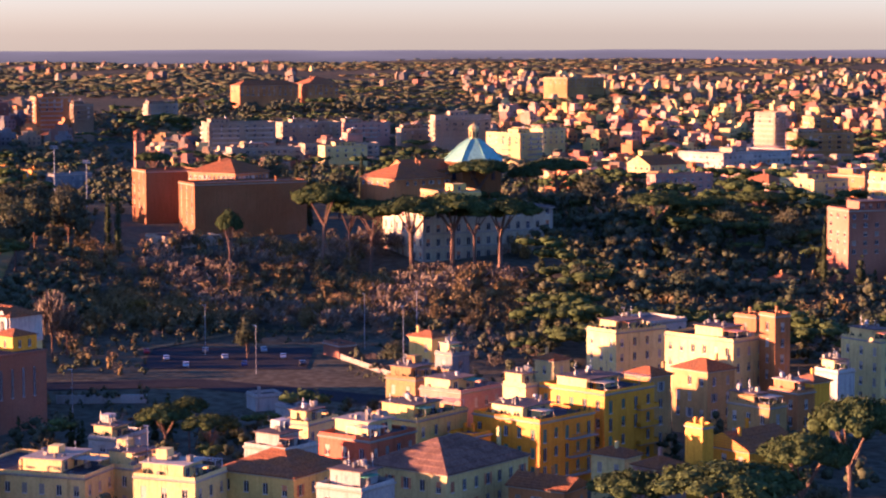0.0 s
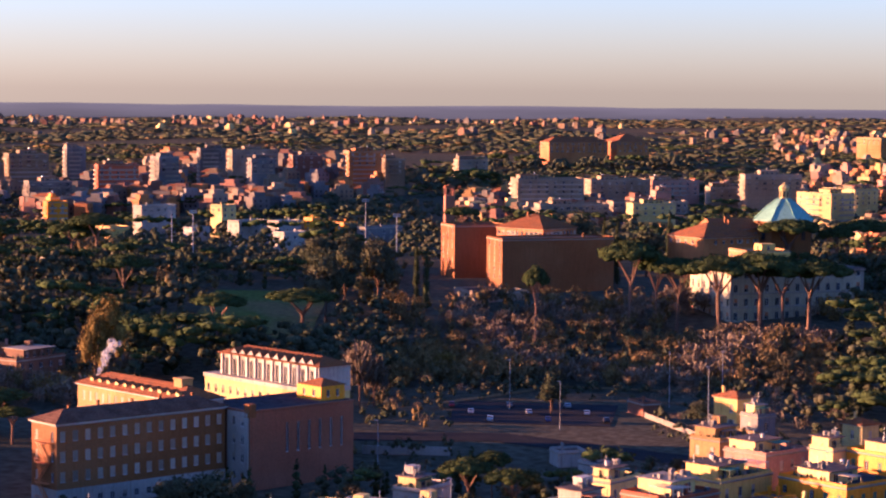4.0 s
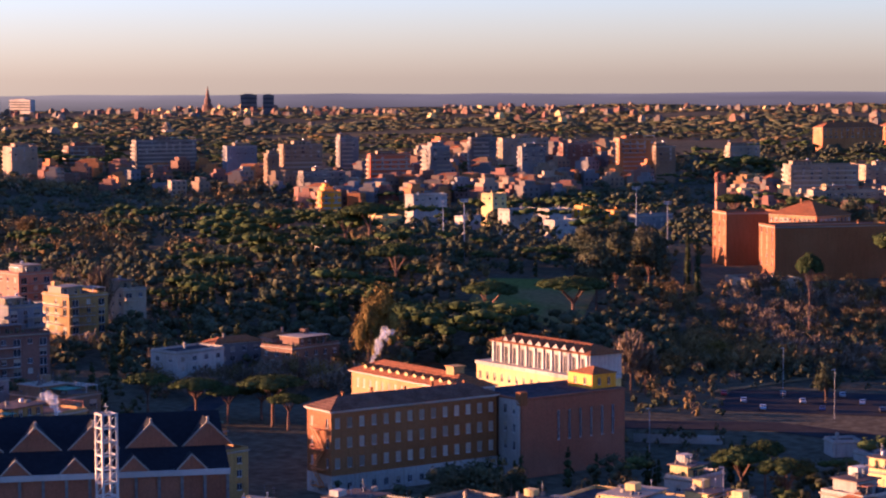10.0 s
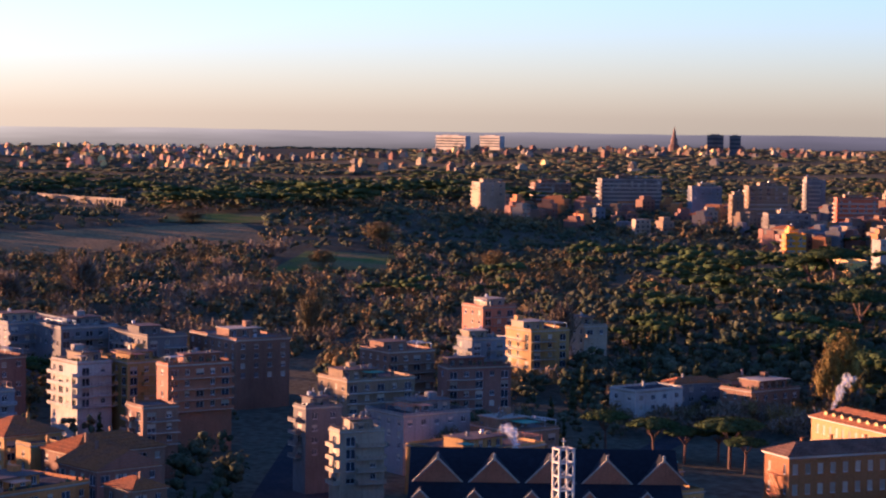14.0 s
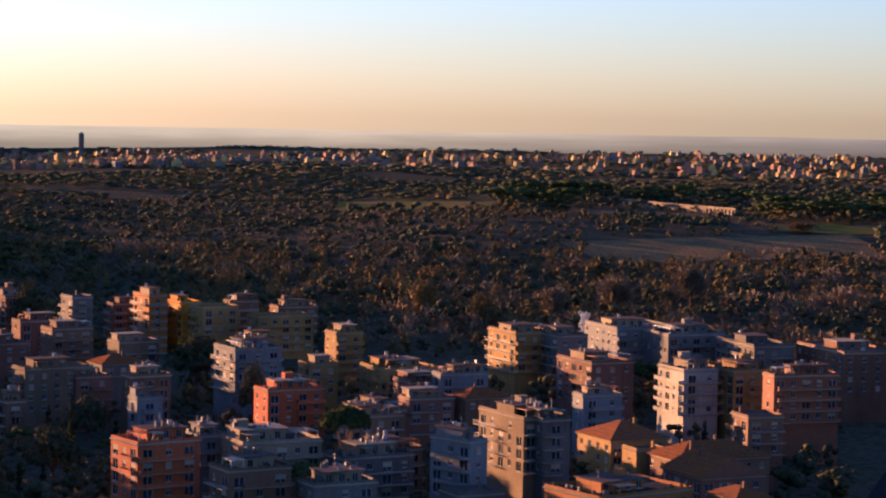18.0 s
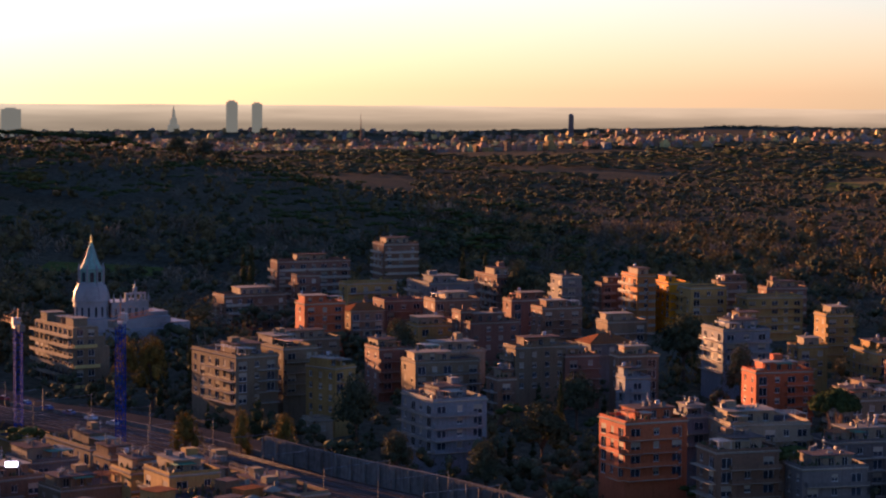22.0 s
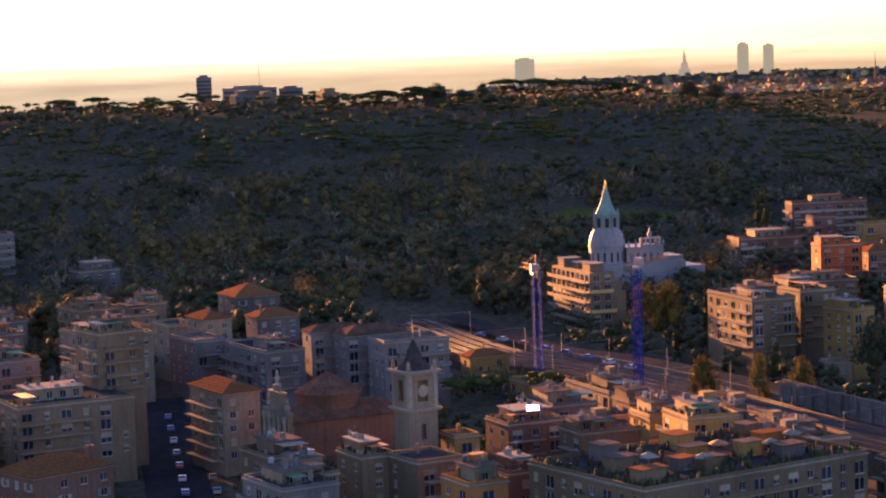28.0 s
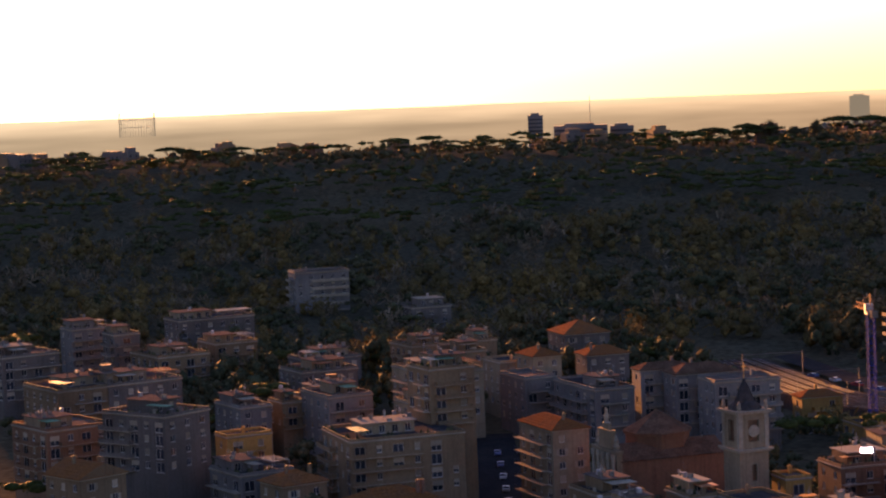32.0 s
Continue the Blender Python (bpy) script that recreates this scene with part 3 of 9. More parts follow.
    if roof == "flat":
        rim(c, 0, 0, b, a, [(-0.0, top - 0.3), (0.28, top - 0.05), (0.28, top + 0.2), (-0.02, top + 0.22)], 0)
        rim(c, 0, 0, b, a, [(-0.02, top + 0.22), (-0.02, top + 0.85), (-0.2, top + 0.85), (-0.2, top + 0.05)], 1)
        part("parapet", c, (TRIM, wall), one)
        t = Shape()
        t.box(0.25, 0.25, top, b - 0.25, a - 0.25, top + 0.12)
        part("roof", t, TERRACE if rng.random() < 0.45 and not deck else SLATE, one)
        base = top + 0.12
        if attic and min(a, b) > 5:
            shift = rng.choice((0.06, 0.2, 0.3))
            px, qx = b * shift, b * shift + min(13.0, b * rng.uniform(0.5, 0.64))
            py = a * rng.uniform(0.22, 0.4)
            qy = min(py + 9.0, a * rng.uniform(0.86, 0.97))
            hgt = rng.uniform(2.5, 2.9)
            p = Shape()
            m = max(1, int((qx - px) / 3.2))
            ho = [((i + 0.5) * (qx - px) / m - 0.75, (i + 0.5) * (qx - px) / m + 0.75, base + 0.2, base + 2.1) for i in range(m)] if qx - px > 2.6 else []
            wall_face(p, (px, py), (1, 0), (0, -1), qx - px, base, base + hgt, ho)
            p.quad((px, py, base), (px, qy, base), (px, qy, base + hgt), (px, py, base + hgt))
            p.quad((qx, py, base), (qx, qy, base), (qx, qy, base + hgt), (qx, py, base + hgt))
            p.quad((px, qy, base), (qx, qy, base), (qx, qy, base + hgt), (px, qy, base + hgt))
            pent = part("penthouse", p, wall if rng.random() < 0.6 else WALLS["beige" if x < -330 else "cream"], one)
            slab = Shape()
            slab.box(px - 0.5, py - rng.uniform(0.5, 1.6), base + hgt, qx + 0.5, qy + 0.4, base + hgt + 0.2)
            part("roof_slab", slab, TRIM if rng.random() < 0.3 else TERRACE, pent)
            for h in ho:
                part("window", window_mesh(1.5, 1.9, rng.choice(("glass", "glass", "half")), SHUT[shut]), None, pent, at=(px + h[0], py, h[2]))
            base2 = base + hgt + 0.2
            if attic > 1:
                r = Shape()
                mx = px + (qx - px) * rng.choice((0.1, 0.45, 0.7))
                my = py + (qy - py) * rng.uniform(0.4, 0.7)
                hh = rng.uniform(1.3, 2.0)
                r.box(mx, my, base2, mx + rng.uniform(1.8, 3.4), my + 2.4, base2 + hh)
                part("stair_head", r, wall, one)
            else:
                r = Shape()
                mx, my = rng.uniform(px, qx - 0.5), rng.uniform(py + 0.5, qy - 1)
                r.lathe([(0.0, base2 + 0.35), (0.55, base2 + 0.35), (0.55, base2 + 1.35), (0.0, base2 + 1.45)], 10, (mx, my))
                part("water_tank", r, STEEL if rng.random() < 0.6 else WALLS["blue"], one)
            for _ in range(rng.randint(1, 2) if math.hypot(x, y) < 620 else 0):
                mast = Shape()
                mx, my = rng.uniform(px, qx), rng.uniform(py, qy)
                tall_mast = rng.uniform(1.6, 3.2)
                mast.bar((mx, my, base2 - 0.3), (mx, my, base2 + tall_mast), 0.045, sides=4)
                for k in range(3):
                    mast.box(mx - 0.5 + k * 0.06, my - 0.02, base2 + tall_mast * 0.6 + k * 0.25, mx + 0.5 - k * 0.06, my + 0.02, base2 + tall_mast * 0.6 + 0.05 + k * 0.25)
                part("antenna", mast, STEEL, one)
            if math.hypot(x, y) < 720:
                tagged(part("roof_equipment", roof_fittings(px, qx, py, qy, a, b, base, base2, rng), None, one, "vents, pipes, dishes and aerials on the roof"), kind="stuff")
            free = (qx + 0.8, b - 0.8) if b - qx > px else (0.8, px - 0.8)
            if free[1] - free[0] > 2 and rng.random() < 0.6:
                rail = Shape()
                for u in free:
                    for v in (0.6, a * 0.5):
                        rail.box(u - 0.06, v - 0.06, base, u + 0.06, v + 0.06, base + 2.3)
                    rail.box(u - 0.05, 0.5, base + 2.3, u + 0.05, a * 0.5 + 0.1, base + 2.42)
                n = 7
                for i in range(n):
                    v = 0.6 + (a * 0.5 - 0.6) * i / (n - 1)
                    rail.box(free[0] - 0.2, v - 0.05, base + 2.42, free[1] + 0.2, v + 0.05, base + 2.52)
                part("pergola", rail, rng.choice((STEEL, WHITE, BROWN_SHUTTER)), one)
            if rng.random() < 0.55:
                spots2 = [(rng.uniform(0.5, b - 0.5), 0.55) for _ in range(int(b / 2))] + [(0.55, rng.uniform(0.5, a - 0.5)) for _ in range(int(a / 2))]
                tagged(part("terrace_planting", terrace_shrubs(spots2, base, rng), None, one, "potted green shrubs along the parapet"), kind="stuff")
    else:
        part("roof_deck", _eaves(a, b, top), TRIM, one)
        hip_roof(c, a, b, top + 0.15, min(a, b) * 0.24, slot=0, gable=roof == "gable")
        part("roof", c, (DARK_TILE if roof == "dark" else TILE, wall), one)
    for k in range(1 if math.hypot(x, y) > 560 else rng.randint(1, 2)):
        q = Shape()
        cx, cy = b * rng.uniform(0.15, 0.85), a * rng.uniform(0.15, 0.85)
        base = top + 0.1
        tall_by = 1.7 if roof == "flat" else 1.0 + min(a, b) * 0.22
        q.box(cx - 0.35, cy - 0.3, base, cx + 0.35, cy + 0.3, base + tall_by)
        q.box(cx - 0.45, cy - 0.4, base + tall_by, cx + 0.45, cy + 0.4, base + tall_by + 0.12)
        q.box(cx - 0.3, cy - 0.25, base + tall_by + 0.12, cx + 0.3, cy + 0.25, base + tall_by + 0.4)
        part("chimney", q, wall, one)
    return one


def _eaves(a, b, top):
    s = Shape()
    s.box(-0.35, -0.35, top - 0.25, b + 0.35, a + 0.35, top + 0.03)
    return s




# ---------------------------------------------------------------- roads, fields and the railway
ribbon("meadow", [polar(42.7, 870), polar(39.6, 864)], 90, GRASS, 0.25, "green playing field between dark trees", "field")
ribbon("meadow", [polar(59.4, 1268), polar(56.6, 1255)], 130, GRASS, 0.4, "green meadow above a wooded valley", "field")
ribbon("dry_field", [polar(67.2, 1345), polar(64.2, 1372), polar(59.9, 1400)], 95, FIELD, 0.4, "straw-coloured field on a slope", "field")
ribbon("meadow", [polar(62.4, 1480), polar(59.4, 1476)], 60, GRASS, 0.4, "green strip of meadow above a dry field", "field")
ribbon("dry_field", [polar(67.6, 1655), polar(64.0, 1655)], 110, FIELD, 0.4, "grassy dry field beside an old aqueduct", "field")
ribbon("meadow", [polar(73.6, 1770), polar(69.4, 1770)], 170, GRASS, 0.4, "wide green meadow below a dark ridge", "field")
ribbon("meadow", [polar(93.5, 1030), polar(90.5, 1015)], 22, GRASS, 0.4, "small clearing in a wood", "field")
ribbon("road", [polar(39.5, 640), polar(35, 640), polar(30.5, 610), polar(26, 600)], 14, ASPHALT, 0.18, "dark asphalt road along the foot of a hill", "road")
ribbon("car_park", [polar(36.2, 686), polar(32.0, 681)], 40, ASPHALT, 0.14, "dark car park at the foot of a hill", "car park")
ribbon("road", [polar(51.0, 440), polar(49.5, 520), polar(50.5, 640), polar(49.0, 700)], 9, ASPHALT, 0.18, "narrow street beside pines", "road")
ribbon("road", [polar(58.6, 420), polar(59.3, 560), polar(57.8, 740), polar(56.2, 900)], 22, ASPHALT, 0.18, "broad asphalt avenue between apartment blocks", "road")
ribbon("road", [polar(103.0, 380), polar(103.4, 480), polar(104.0, 640)], 15, ASPHALT, 0.18, "asphalt street between apartment blocks", "road")
ribbon("path", [polar(36.5, 700), polar(33.5, 735), polar(30.5, 730), polar(28.0, 760)], 3.5, FIELD, 0.3, "pale earth path up a wooded slope", "path")

RAIL_Z = 10.0


def railway():
    """Ballast bank with five tracks, sleepers, catenary masts and a retaining wall behind."""
    line = [Vector((*polar(a, r), 0)) for a, r in ((97.6, 760), (95.2, 672), (93.0, 640), (90.0, 590), (87.0, 540), (84.0, 505), (81.5, 474), (78.5, 446), (75.0, 425))]
    fine = []
    for i in range(len(line) - 1):
        p0, p1, p2, p3 = line[max(i - 1, 0)], line[i], line[i + 1], line[min(i + 2, len(line) - 1)]
        for k in range(8):
            t = k / 8
            fine.append(0.5 * (2 * p1 + (p2 - p0) * t + (2 * p0 - 5 * p1 + 4 * p2 - p3) * t * t + (3 * p1 - p0 - 3 * p2 + p3) * t ** 3))
    fine.append(line[-1])
    side = []
    for i, p in enumerate(fine):
        w = (fine[min(i + 1, len(fine) - 1)] - fine[max(i - 1, 0)]).normalized()
        side.append(Vector((w.y, -w.x, 0)))
    # which side lies away from the lookout
    if side[10].dot(fine[10]) < 0:
        side = [-q for q in side]

    def off(i, d, z):
        q = fine[i] + side[i] * d
        return (q.x, q.y, z)

    bank = thing("railway", 0, 0, 0, 0, "railway line with several tracks on a stone ballast bank", "railway", kind="structure")
    s = Shape()
    n = len(fine)
    for i in range(n - 1):
        s.quad(off(i, -11, RAIL_Z), off(i + 1, -11, RAIL_Z), off(i + 1, 11, RAIL_Z), off(i, 11, RAIL_Z))
        s.quad(off(i, -14, 0), off(i + 1, -14, 0), off(i + 1, -11, RAIL_Z), off(i, -11, RAIL_Z))
    part("ballast_bank", s, BALLAST, bank)
    for d in (-8.5, -4.5, -0.5, 3.5, 7.5):
        for e in (-0.75, 0.75):
            s = Shape()
            for i in range(n - 1):
                s.quad(off(i, d + e - 0.06, RAIL_Z + 0.3), off(i + 1, d + e - 0.06, RAIL_Z + 0.3), off(i + 1, d + e + 0.06, RAIL_Z + 0.3), off(i, d + e + 0.06, RAIL_Z + 0.3))
                s.quad(off(i, d + e - 0.06, RAIL_Z), off(i + 1, d + e - 0.06, RAIL_Z), off(i + 1, d + e - 0.06, RAIL_Z + 0.3), off(i, d + e - 0.06, RAIL_Z + 0.3))
            part("rail", s, IRON, bank)
        s = Shape()
        for i in range(n - 1):
            p, q = Vector(off(i, d, RAIL_Z)), Vector(off(i + 1, d, RAIL_Z))
            k = max(2, int((q - p).length / 1.3))
            w = (q - p).normalized() * 0.14
            c = side[i] * 1.25
            for j in range(k):
                m = p.lerp(q, j / k)
                up = Vector((0, 0, 0.12))
                s.quad(*(tuple(v + up) for v in (m - w - c, m + w - c, m + w + c, m - w + c)))
        sleepers = part("sleepers", s, SLATE, bank)
        tagged(sleepers, kind="stuff")
    wall = Shape()
    for i in range(8, n - 10):
        h = 5.5 if i > 26 else 1.2
        wall.quad(off(i, 11.4, RAIL_Z - 1), off(i + 1, 11.4, RAIL_Z - 1), off(i + 1, 11.4, RAIL_Z + h), off(i, 11.4, RAIL_Z + h))
        wall.quad(off(i, 11.4, RAIL_Z + h), off(i + 1, 11.4, RAIL_Z + h), off(i + 1, 12.2, RAIL_Z + h), off(i, 12.2, RAIL_Z + h))
        wall.quad(off(i, 12.2, RAIL_Z + h), off(i + 1, 12.2, RAIL_Z + h), off(i + 1, 12.2, -2), off(i, 12.2, -2))
    part("retaining_wall", wall, CONCRETE, bank, "stained concrete retaining wall")
    for i in range(26, n - 10, 1):
        b = Shape()
        p = Vector(off(i, 11.0, 0))
        b.box(p.x - 0.3, p.y - 0.3, RAIL_Z - 0.5, p.x + 0.3, p.y + 0.3, RAIL_Z + 5.2, taper=0.08)
        part("buttress", b, CONCRETE, bank)
    for i in range(4, n - 2, 4):
        m = Shape()
        for d in (-10.2, 9.8):
            p = Vector(off(i, d, RAIL_Z))
            m.bar(p, p + Vector((0, 0, 7.5)), 0.14, 0.09, 5)
        m.bar(Vector(off(i, -10.2, RAIL_Z + 7.2)), Vector(off(i, 9.8, RAIL_Z + 7.2)), 0.08, sides=4)
        part("catenary_mast", m, IRON, bank)
    road = Shape()
    for i in range(0, 34):
        road.quad(off(i, 14, RAIL_Z + 0.4), off(i + 1, 14, RAIL_Z + 0.4), off(i + 1, 22, RAIL_Z + 0.9), off(i, 22, RAIL_Z + 0.9))
    part("service_road", road, ASPHALT, bank)


railway()

block(-279.5, 360.1, 99.8, 27.9, 22.0, 3, "cream", attic=2, rows=(2, 2), bal='', extra=0.5)
block(-300.1, 398.1, 92.0, 7.5, 12.7, 3, "white", attic=2, rows=(0, 1), bal='', extra=0.5)
block(-240.9, 344.0, 95.0, 13.6, 12.4, 5, "cream", attic=2, rows=(2, 1), bal='')
block(-226.4, 356.1, 87.5, 18.1, 17.5, 5, "pale", roof='hip', shut='brown', rows=(2, 2), bal='')
block(-233.2, 363.7, 82.7, 10.6, 9.9, 6, "white", attic=2, rows=(0, 0), bal='')
block(-254.9, 406.7, 87.1, 7.0, 11.8, 5, "cream", rows=(1, 0), bal='')
block(-224.1, 381.0, 82.5, 13.3, 15.3, 6, "red", rows=(1, 1), bal='')
block(-202.2, 372.7, 80.5, 20.1, 26.7, 5, "cream", roof='dark', shut='brown', rows=(2, 2), bal='')
block(-236.5, 422.3, 81.2, 13.9, 18.6, 5, "pale", bal='')
block(-246.0, 460.4, 78.1, 12.8, 15.6, 5, "pink", rows=(1, 1), bal='')
block(-265.2, 472.7, 81.3, 9.2, 15.8, 5, "ochre", attic=2, rows=(0, 1), bal='')
block(-285.8, 518.5, 76.9, 8.3, 6.3, 6, "pale", roof='hip', attic=0, rows=(1, 2), bal='')
block(-276.3, 512.3, 68.3, 7.0, 6.0, 5, "grey", rows=(1, 1), bal='')
block(-257.6, 535.2, 73.7, 7.0, 6.4, 4, "cream", roof='hip', rows=(1, 1), bal='')
block(-211.8, 433.0, 76.1, 19.4, 19.1, 5, "deep", shut='green', bal='R', rows=(4, 3))
block(-224.6, 426.4, 77.8, 7.0, 6.0, 4, "deep", attic=0, rows=(0, 0), bal='')
block(-207.3, 457.2, 74.4, 19.8, 18.0, 6, "yellow", shut='green', bal='R', rows=(4, 4))
block(-227.9, 458.5, 76.4, 7.0, 6.5, 6, "cream", rows=(0, 0), bal='')
block(-208.8, 487.1, 71.2, 8.6, 7.3, 6, "ochre", roof='hip', rows=(4, 0), bal='')
block(-245.9, 549.5, 66.1, 11.9, 18.6, 6, "cream", rows=(3, 3), bal='')
block(-244.6, 569.7, 68.2, 14.5, 14.5, 6, "white", attic=0, rows=(1, 0), bal='')
block(-204.5, 529.9, 73.1, 22.5, 13.2, 7, "cream", rows=(4, 2), bal='')
block(-207.5, 520.1, 69.8, 12.0, 10.3, 5, "ochre", roof='hip', rows=(4, 4), bal='')
block(-195.4, 535.5, 60.0, 6.1, 5.0, 9, "orange", attic=0, gap=4, rows=(4, 4), bal='')
block(-206.9, 552.5, 70.5, 7.5, 6.0, 8, "orange", attic=0, rows=(0, 1), bal='')
block(-170.6, 575.2, 68.5, 23.9, 17.4, 5, "pale", roof='hip', rows=(0, 0), bal='')
block(-177.9, 533.1, 66.5, 7.7, 6.4, 5, "white", rows=(2, 0), bal='')
block(-177.3, 566.9, 65.4, 14.3, 9.1, 6, "cream", rows=(4, 4), bal='')
block(-174.4, 475.0, 70.2, 12.5, 6.1, 5, "ochre", attic=1, rows=(1, 2), bal='')
block(-175.8, 497.9, 67.4, 9.1, 6.0, 5, "orange", rows=(3, 3), bal='')
block(-178.2, 516.1, 67.0, 7.0, 6.0, 5, "yellow", roof='hip', rows=(1, 0), bal='')
block(-186.1, 420.7, 78.9, 8.5, 6.0, 4, "cream", roof='hip', rows=(0, 1), bal='')
block(-175.0, 412.4, 68.0, 7.4, 8.2, 4, "pink", roof='hip', rows=(2, 0), bal='')
block(-181.9, 383.0, 85.4, 12.7, 8.8, 4, "orange", roof='gable', rows=(1, 1), bal='')
block(-208.3, 350.8, 85.7, 10.3, 11.0, 5, "white", rows=(1, 1), bal='')
block(-256.7, 778.8, 48.2, 15.4, 23.6, 6, "brick", rows=(5, 5), gap=4.2, wide=1.7, bal='', extra=8.3)
block(-327.6, 944.8, 64.1, 21.5, 21.5, 5, "cream", gap=4.2, wide=1.7, rows=(4, 1), bal='')
block(-322.1, 999.4, 67.9, 33.0, 29.0, 5, "orange", attic=2, gap=4.2, wide=1.7, rows=(1, 2), bal='')
block(-284.7, 937.7, 61.9, 21.1, 14.1, 6, "pale", gap=4.2, wide=1.7, rows=(0, 4), bal='', extra=2.7)
block(-363.6, 985.0, 65.3, 18.8, 15.1, 3, "pink", roof='hip', gap=4.2, wide=1.7, rows=(1, 1), bal='', extra=2.0)
block(-412.4, 965.6, 53.1, 8.0, 31.4, 4, "pink", attic=0, gap=4.2, wide=1.7, rows=(2, 2), bal='', extra=2.0)
block(-466.2, 1084.0, 63.3, 18.6, 25.4, 4, "cream", roof='gable', gap=4.2, wide=1.7, rows=(1, 1), bal='', extra=1.4)
block(-456.3, 1163.7, 71.4, 33.1, 60.0, 4, "white", gap=4.2, wide=1.7, rows=(2, 2), bal='', extra=3.9)
block(-468.9, 1319.1, 39.6, 15.6, 37.0, 6, "ochre", rows=(4, 3), gap=5.2, wide=1.7, bal='R', extra=2.3)
block(-465.9, 1341.4, 39.2, 21.0, 13.0, 7, "ochre", rows=(2, 2), attic=0, gap=5.2, wide=1.7, bal='R', extra=8.3)
block(-498.7, 1361.6, 75.1, 16.1, 11.5, 9, "beige", attic=0, gap=5.2, wide=1.7, rows=(4, 4), bal='R', extra=3.0)
block(-722.0, 1314.8, 45.8, 11.4, 39.5, 6, "beige", bal='R', gap=5.2, wide=1.7, rows=(4, 4), extra=6.7)
block(-707.4, 1149.9, 50.6, 11.9, 27.2, 5, "cream", gap=5.2, wide=1.7, rows=(2, 4), bal='')
block(-850.6, 1235.5, 49.5, 19.9, 46.4, 5, "beige", gap=5.2, wide=1.7, rows=(4, 4), bal='', extra=5.3)
block(-836.8, 1304.7, 49.7, 20.5, 43.1, 5, "beige", gap=5.2, wide=1.7, rows=(4, 3), bal='', extra=2.3)
block(-815.8, 1353.1, 50.1, 20.9, 34.2, 5, "pink", gap=5.2, wide=1.7, rows=(4, 2), bal='')
block(-771.2, 1144.4, 49.0, 14.0, 44.4, 4, "beige", gap=3.8, wide=1.7, rows=(3, 3), bal='R')
block(-754.7, 1202.9, 49.1, 14.4, 49.9, 4, "beige", gap=3.8, wide=1.7, rows=(3, 3), bal='R')
block(-762.7, 1268.4, 50.0, 11.3, 10.8, 5, "pink", gap=5.2, wide=1.7, rows=(1, 1), bal='')
block(-751.7, 1321.1, 44.6, 13.4, 37.6, 5, "beige", gap=5.2, wide=1.7, rows=(4, 2), bal='')
block(-649.2, 1330.0, 74.0, 27.7, 22.4, 5, "cream", gap=5.2, wide=1.7, rows=(4, 0), bal='', extra=1.9)
block(-626.8, 1251.8, 74.6, 28.6, 21.2, 5, "cream", gap=5.2, wide=1.7, rows=(3, 3), bal='', extra=4.3)
block(-1139.2, 1704.3, 58.8, 19.6, 60.0, 5, "orange", roof='hip', rows=(3, 3), gap=5.2, wide=1.7, bal='', extra=6.5)
block(-1102.9, 1763.6, 57.0, 31.1, 32.0, 5, "orange", roof='hip', rows=(3, 3), gap=5.2, wide=1.7, bal='', extra=5.1)
block(-986.2, 2077.8, 75.4, 31.9, 60.0, 4, "ochre", attic=0, rows=(3, 3), gap=5.2, wide=1.7, bal='', extra=9.9)
block(-1067.6, 1322.9, 58.9, 10.1, 26.6, 8, "orange", attic=1, rows=(0, 0), gap=5.2, wide=1.7, bal='R')
block(-1030.6, 1414.3, 53.1, 12.6, 24.4, 4, "beige", gap=5.2, wide=1.7, rows=(4, 4), bal='', extra=6.6)
block(-552.1, 459.0, 92.3, 12.6, 20.7, 3, "white", attic=0, gap=4.2, wide=1.7, rows=(3, 2), bal='')
block(-559.3, 481.5, 79.3, 7.5, 17.8, 3, "grey", roof='hip', gap=4.2, wide=1.7, rows=(3, 0), bal='')
block(-554.3, 502.3, 77.8, 8.4, 8.8, 3, "pink", roof='hip', gap=4.2, wide=1.7, rows=(0, 0), bal='')
block(-532.2, 490.9, 92.3, 14.4, 22.2, 3, "brown", attic=2, gap=4.2, wide=1.7, rows=(2, 1), bal='')
block(-394.7, 338.5, 87.4, 11.5, 10.7, 4, "ochre", attic=0, gap=4.0, wide=1.55, rows=(3, 0), bal='')
block(-434.7, 368.7, 87.7, 9.5, 8.9, 3, "ochre", gap=4.0, wide=1.55, rows=(0, 0), bal='')
block(-324.4, 320.3, 97.4, 14.0, 19.0, 3, "white", attic=2, gap=4.0, wide=1.55, rows=(2, 1), bal='', extra=0.5)
block(-318.3, 341.1, 88.0, 10.2, 12.9, 3, "beige", attic=0, gap=4.0, wide=1.55, rows=(2, 2), bal='', extra=0.5)
block(-297.5, 342.6, 93.0, 10.4, 13.3, 3, "cream", attic=2, gap=4.0, wide=1.55, rows=(2, 1), bal='', extra=0.5)
block(-276.8, 372.8, 88.6, 9.1, 13.6, 3, "cream", attic=2, gap=4.0, wide=1.55, rows=(0, 2), bal='', extra=0.5)
block(-362.5, 300.5, 100.3, 9.5, 13.3, 2, "brown", roof='hip', gap=4.0, wide=1.55, rows=(1, 1), bal='', extra=0.3)
block(-349.1, 312.7, 98.2, 12.6, 15.1, 2, "beige", gap=4.0, wide=1.55, rows=(1, 1), bal='', extra=0.3)
block(-1208.8, 1108.4, 66.5, 10.9, 30.4, 7, "sand", rows=(4, 4), bal='R', gap=5.2, wide=1.7, extra=7.5)
block(-1223.6, 1180.1, 61.0, 11.3, 14.7, 8, "grey", rows=(4, 4), bal='', gap=5.2, wide=1.7, extra=5.2)
block(-1108.1, 1098.1, 62.3, 7.6, 29.4, 8, "red", rows=(4, 4), bal='', gap=5.2, wide=1.7)
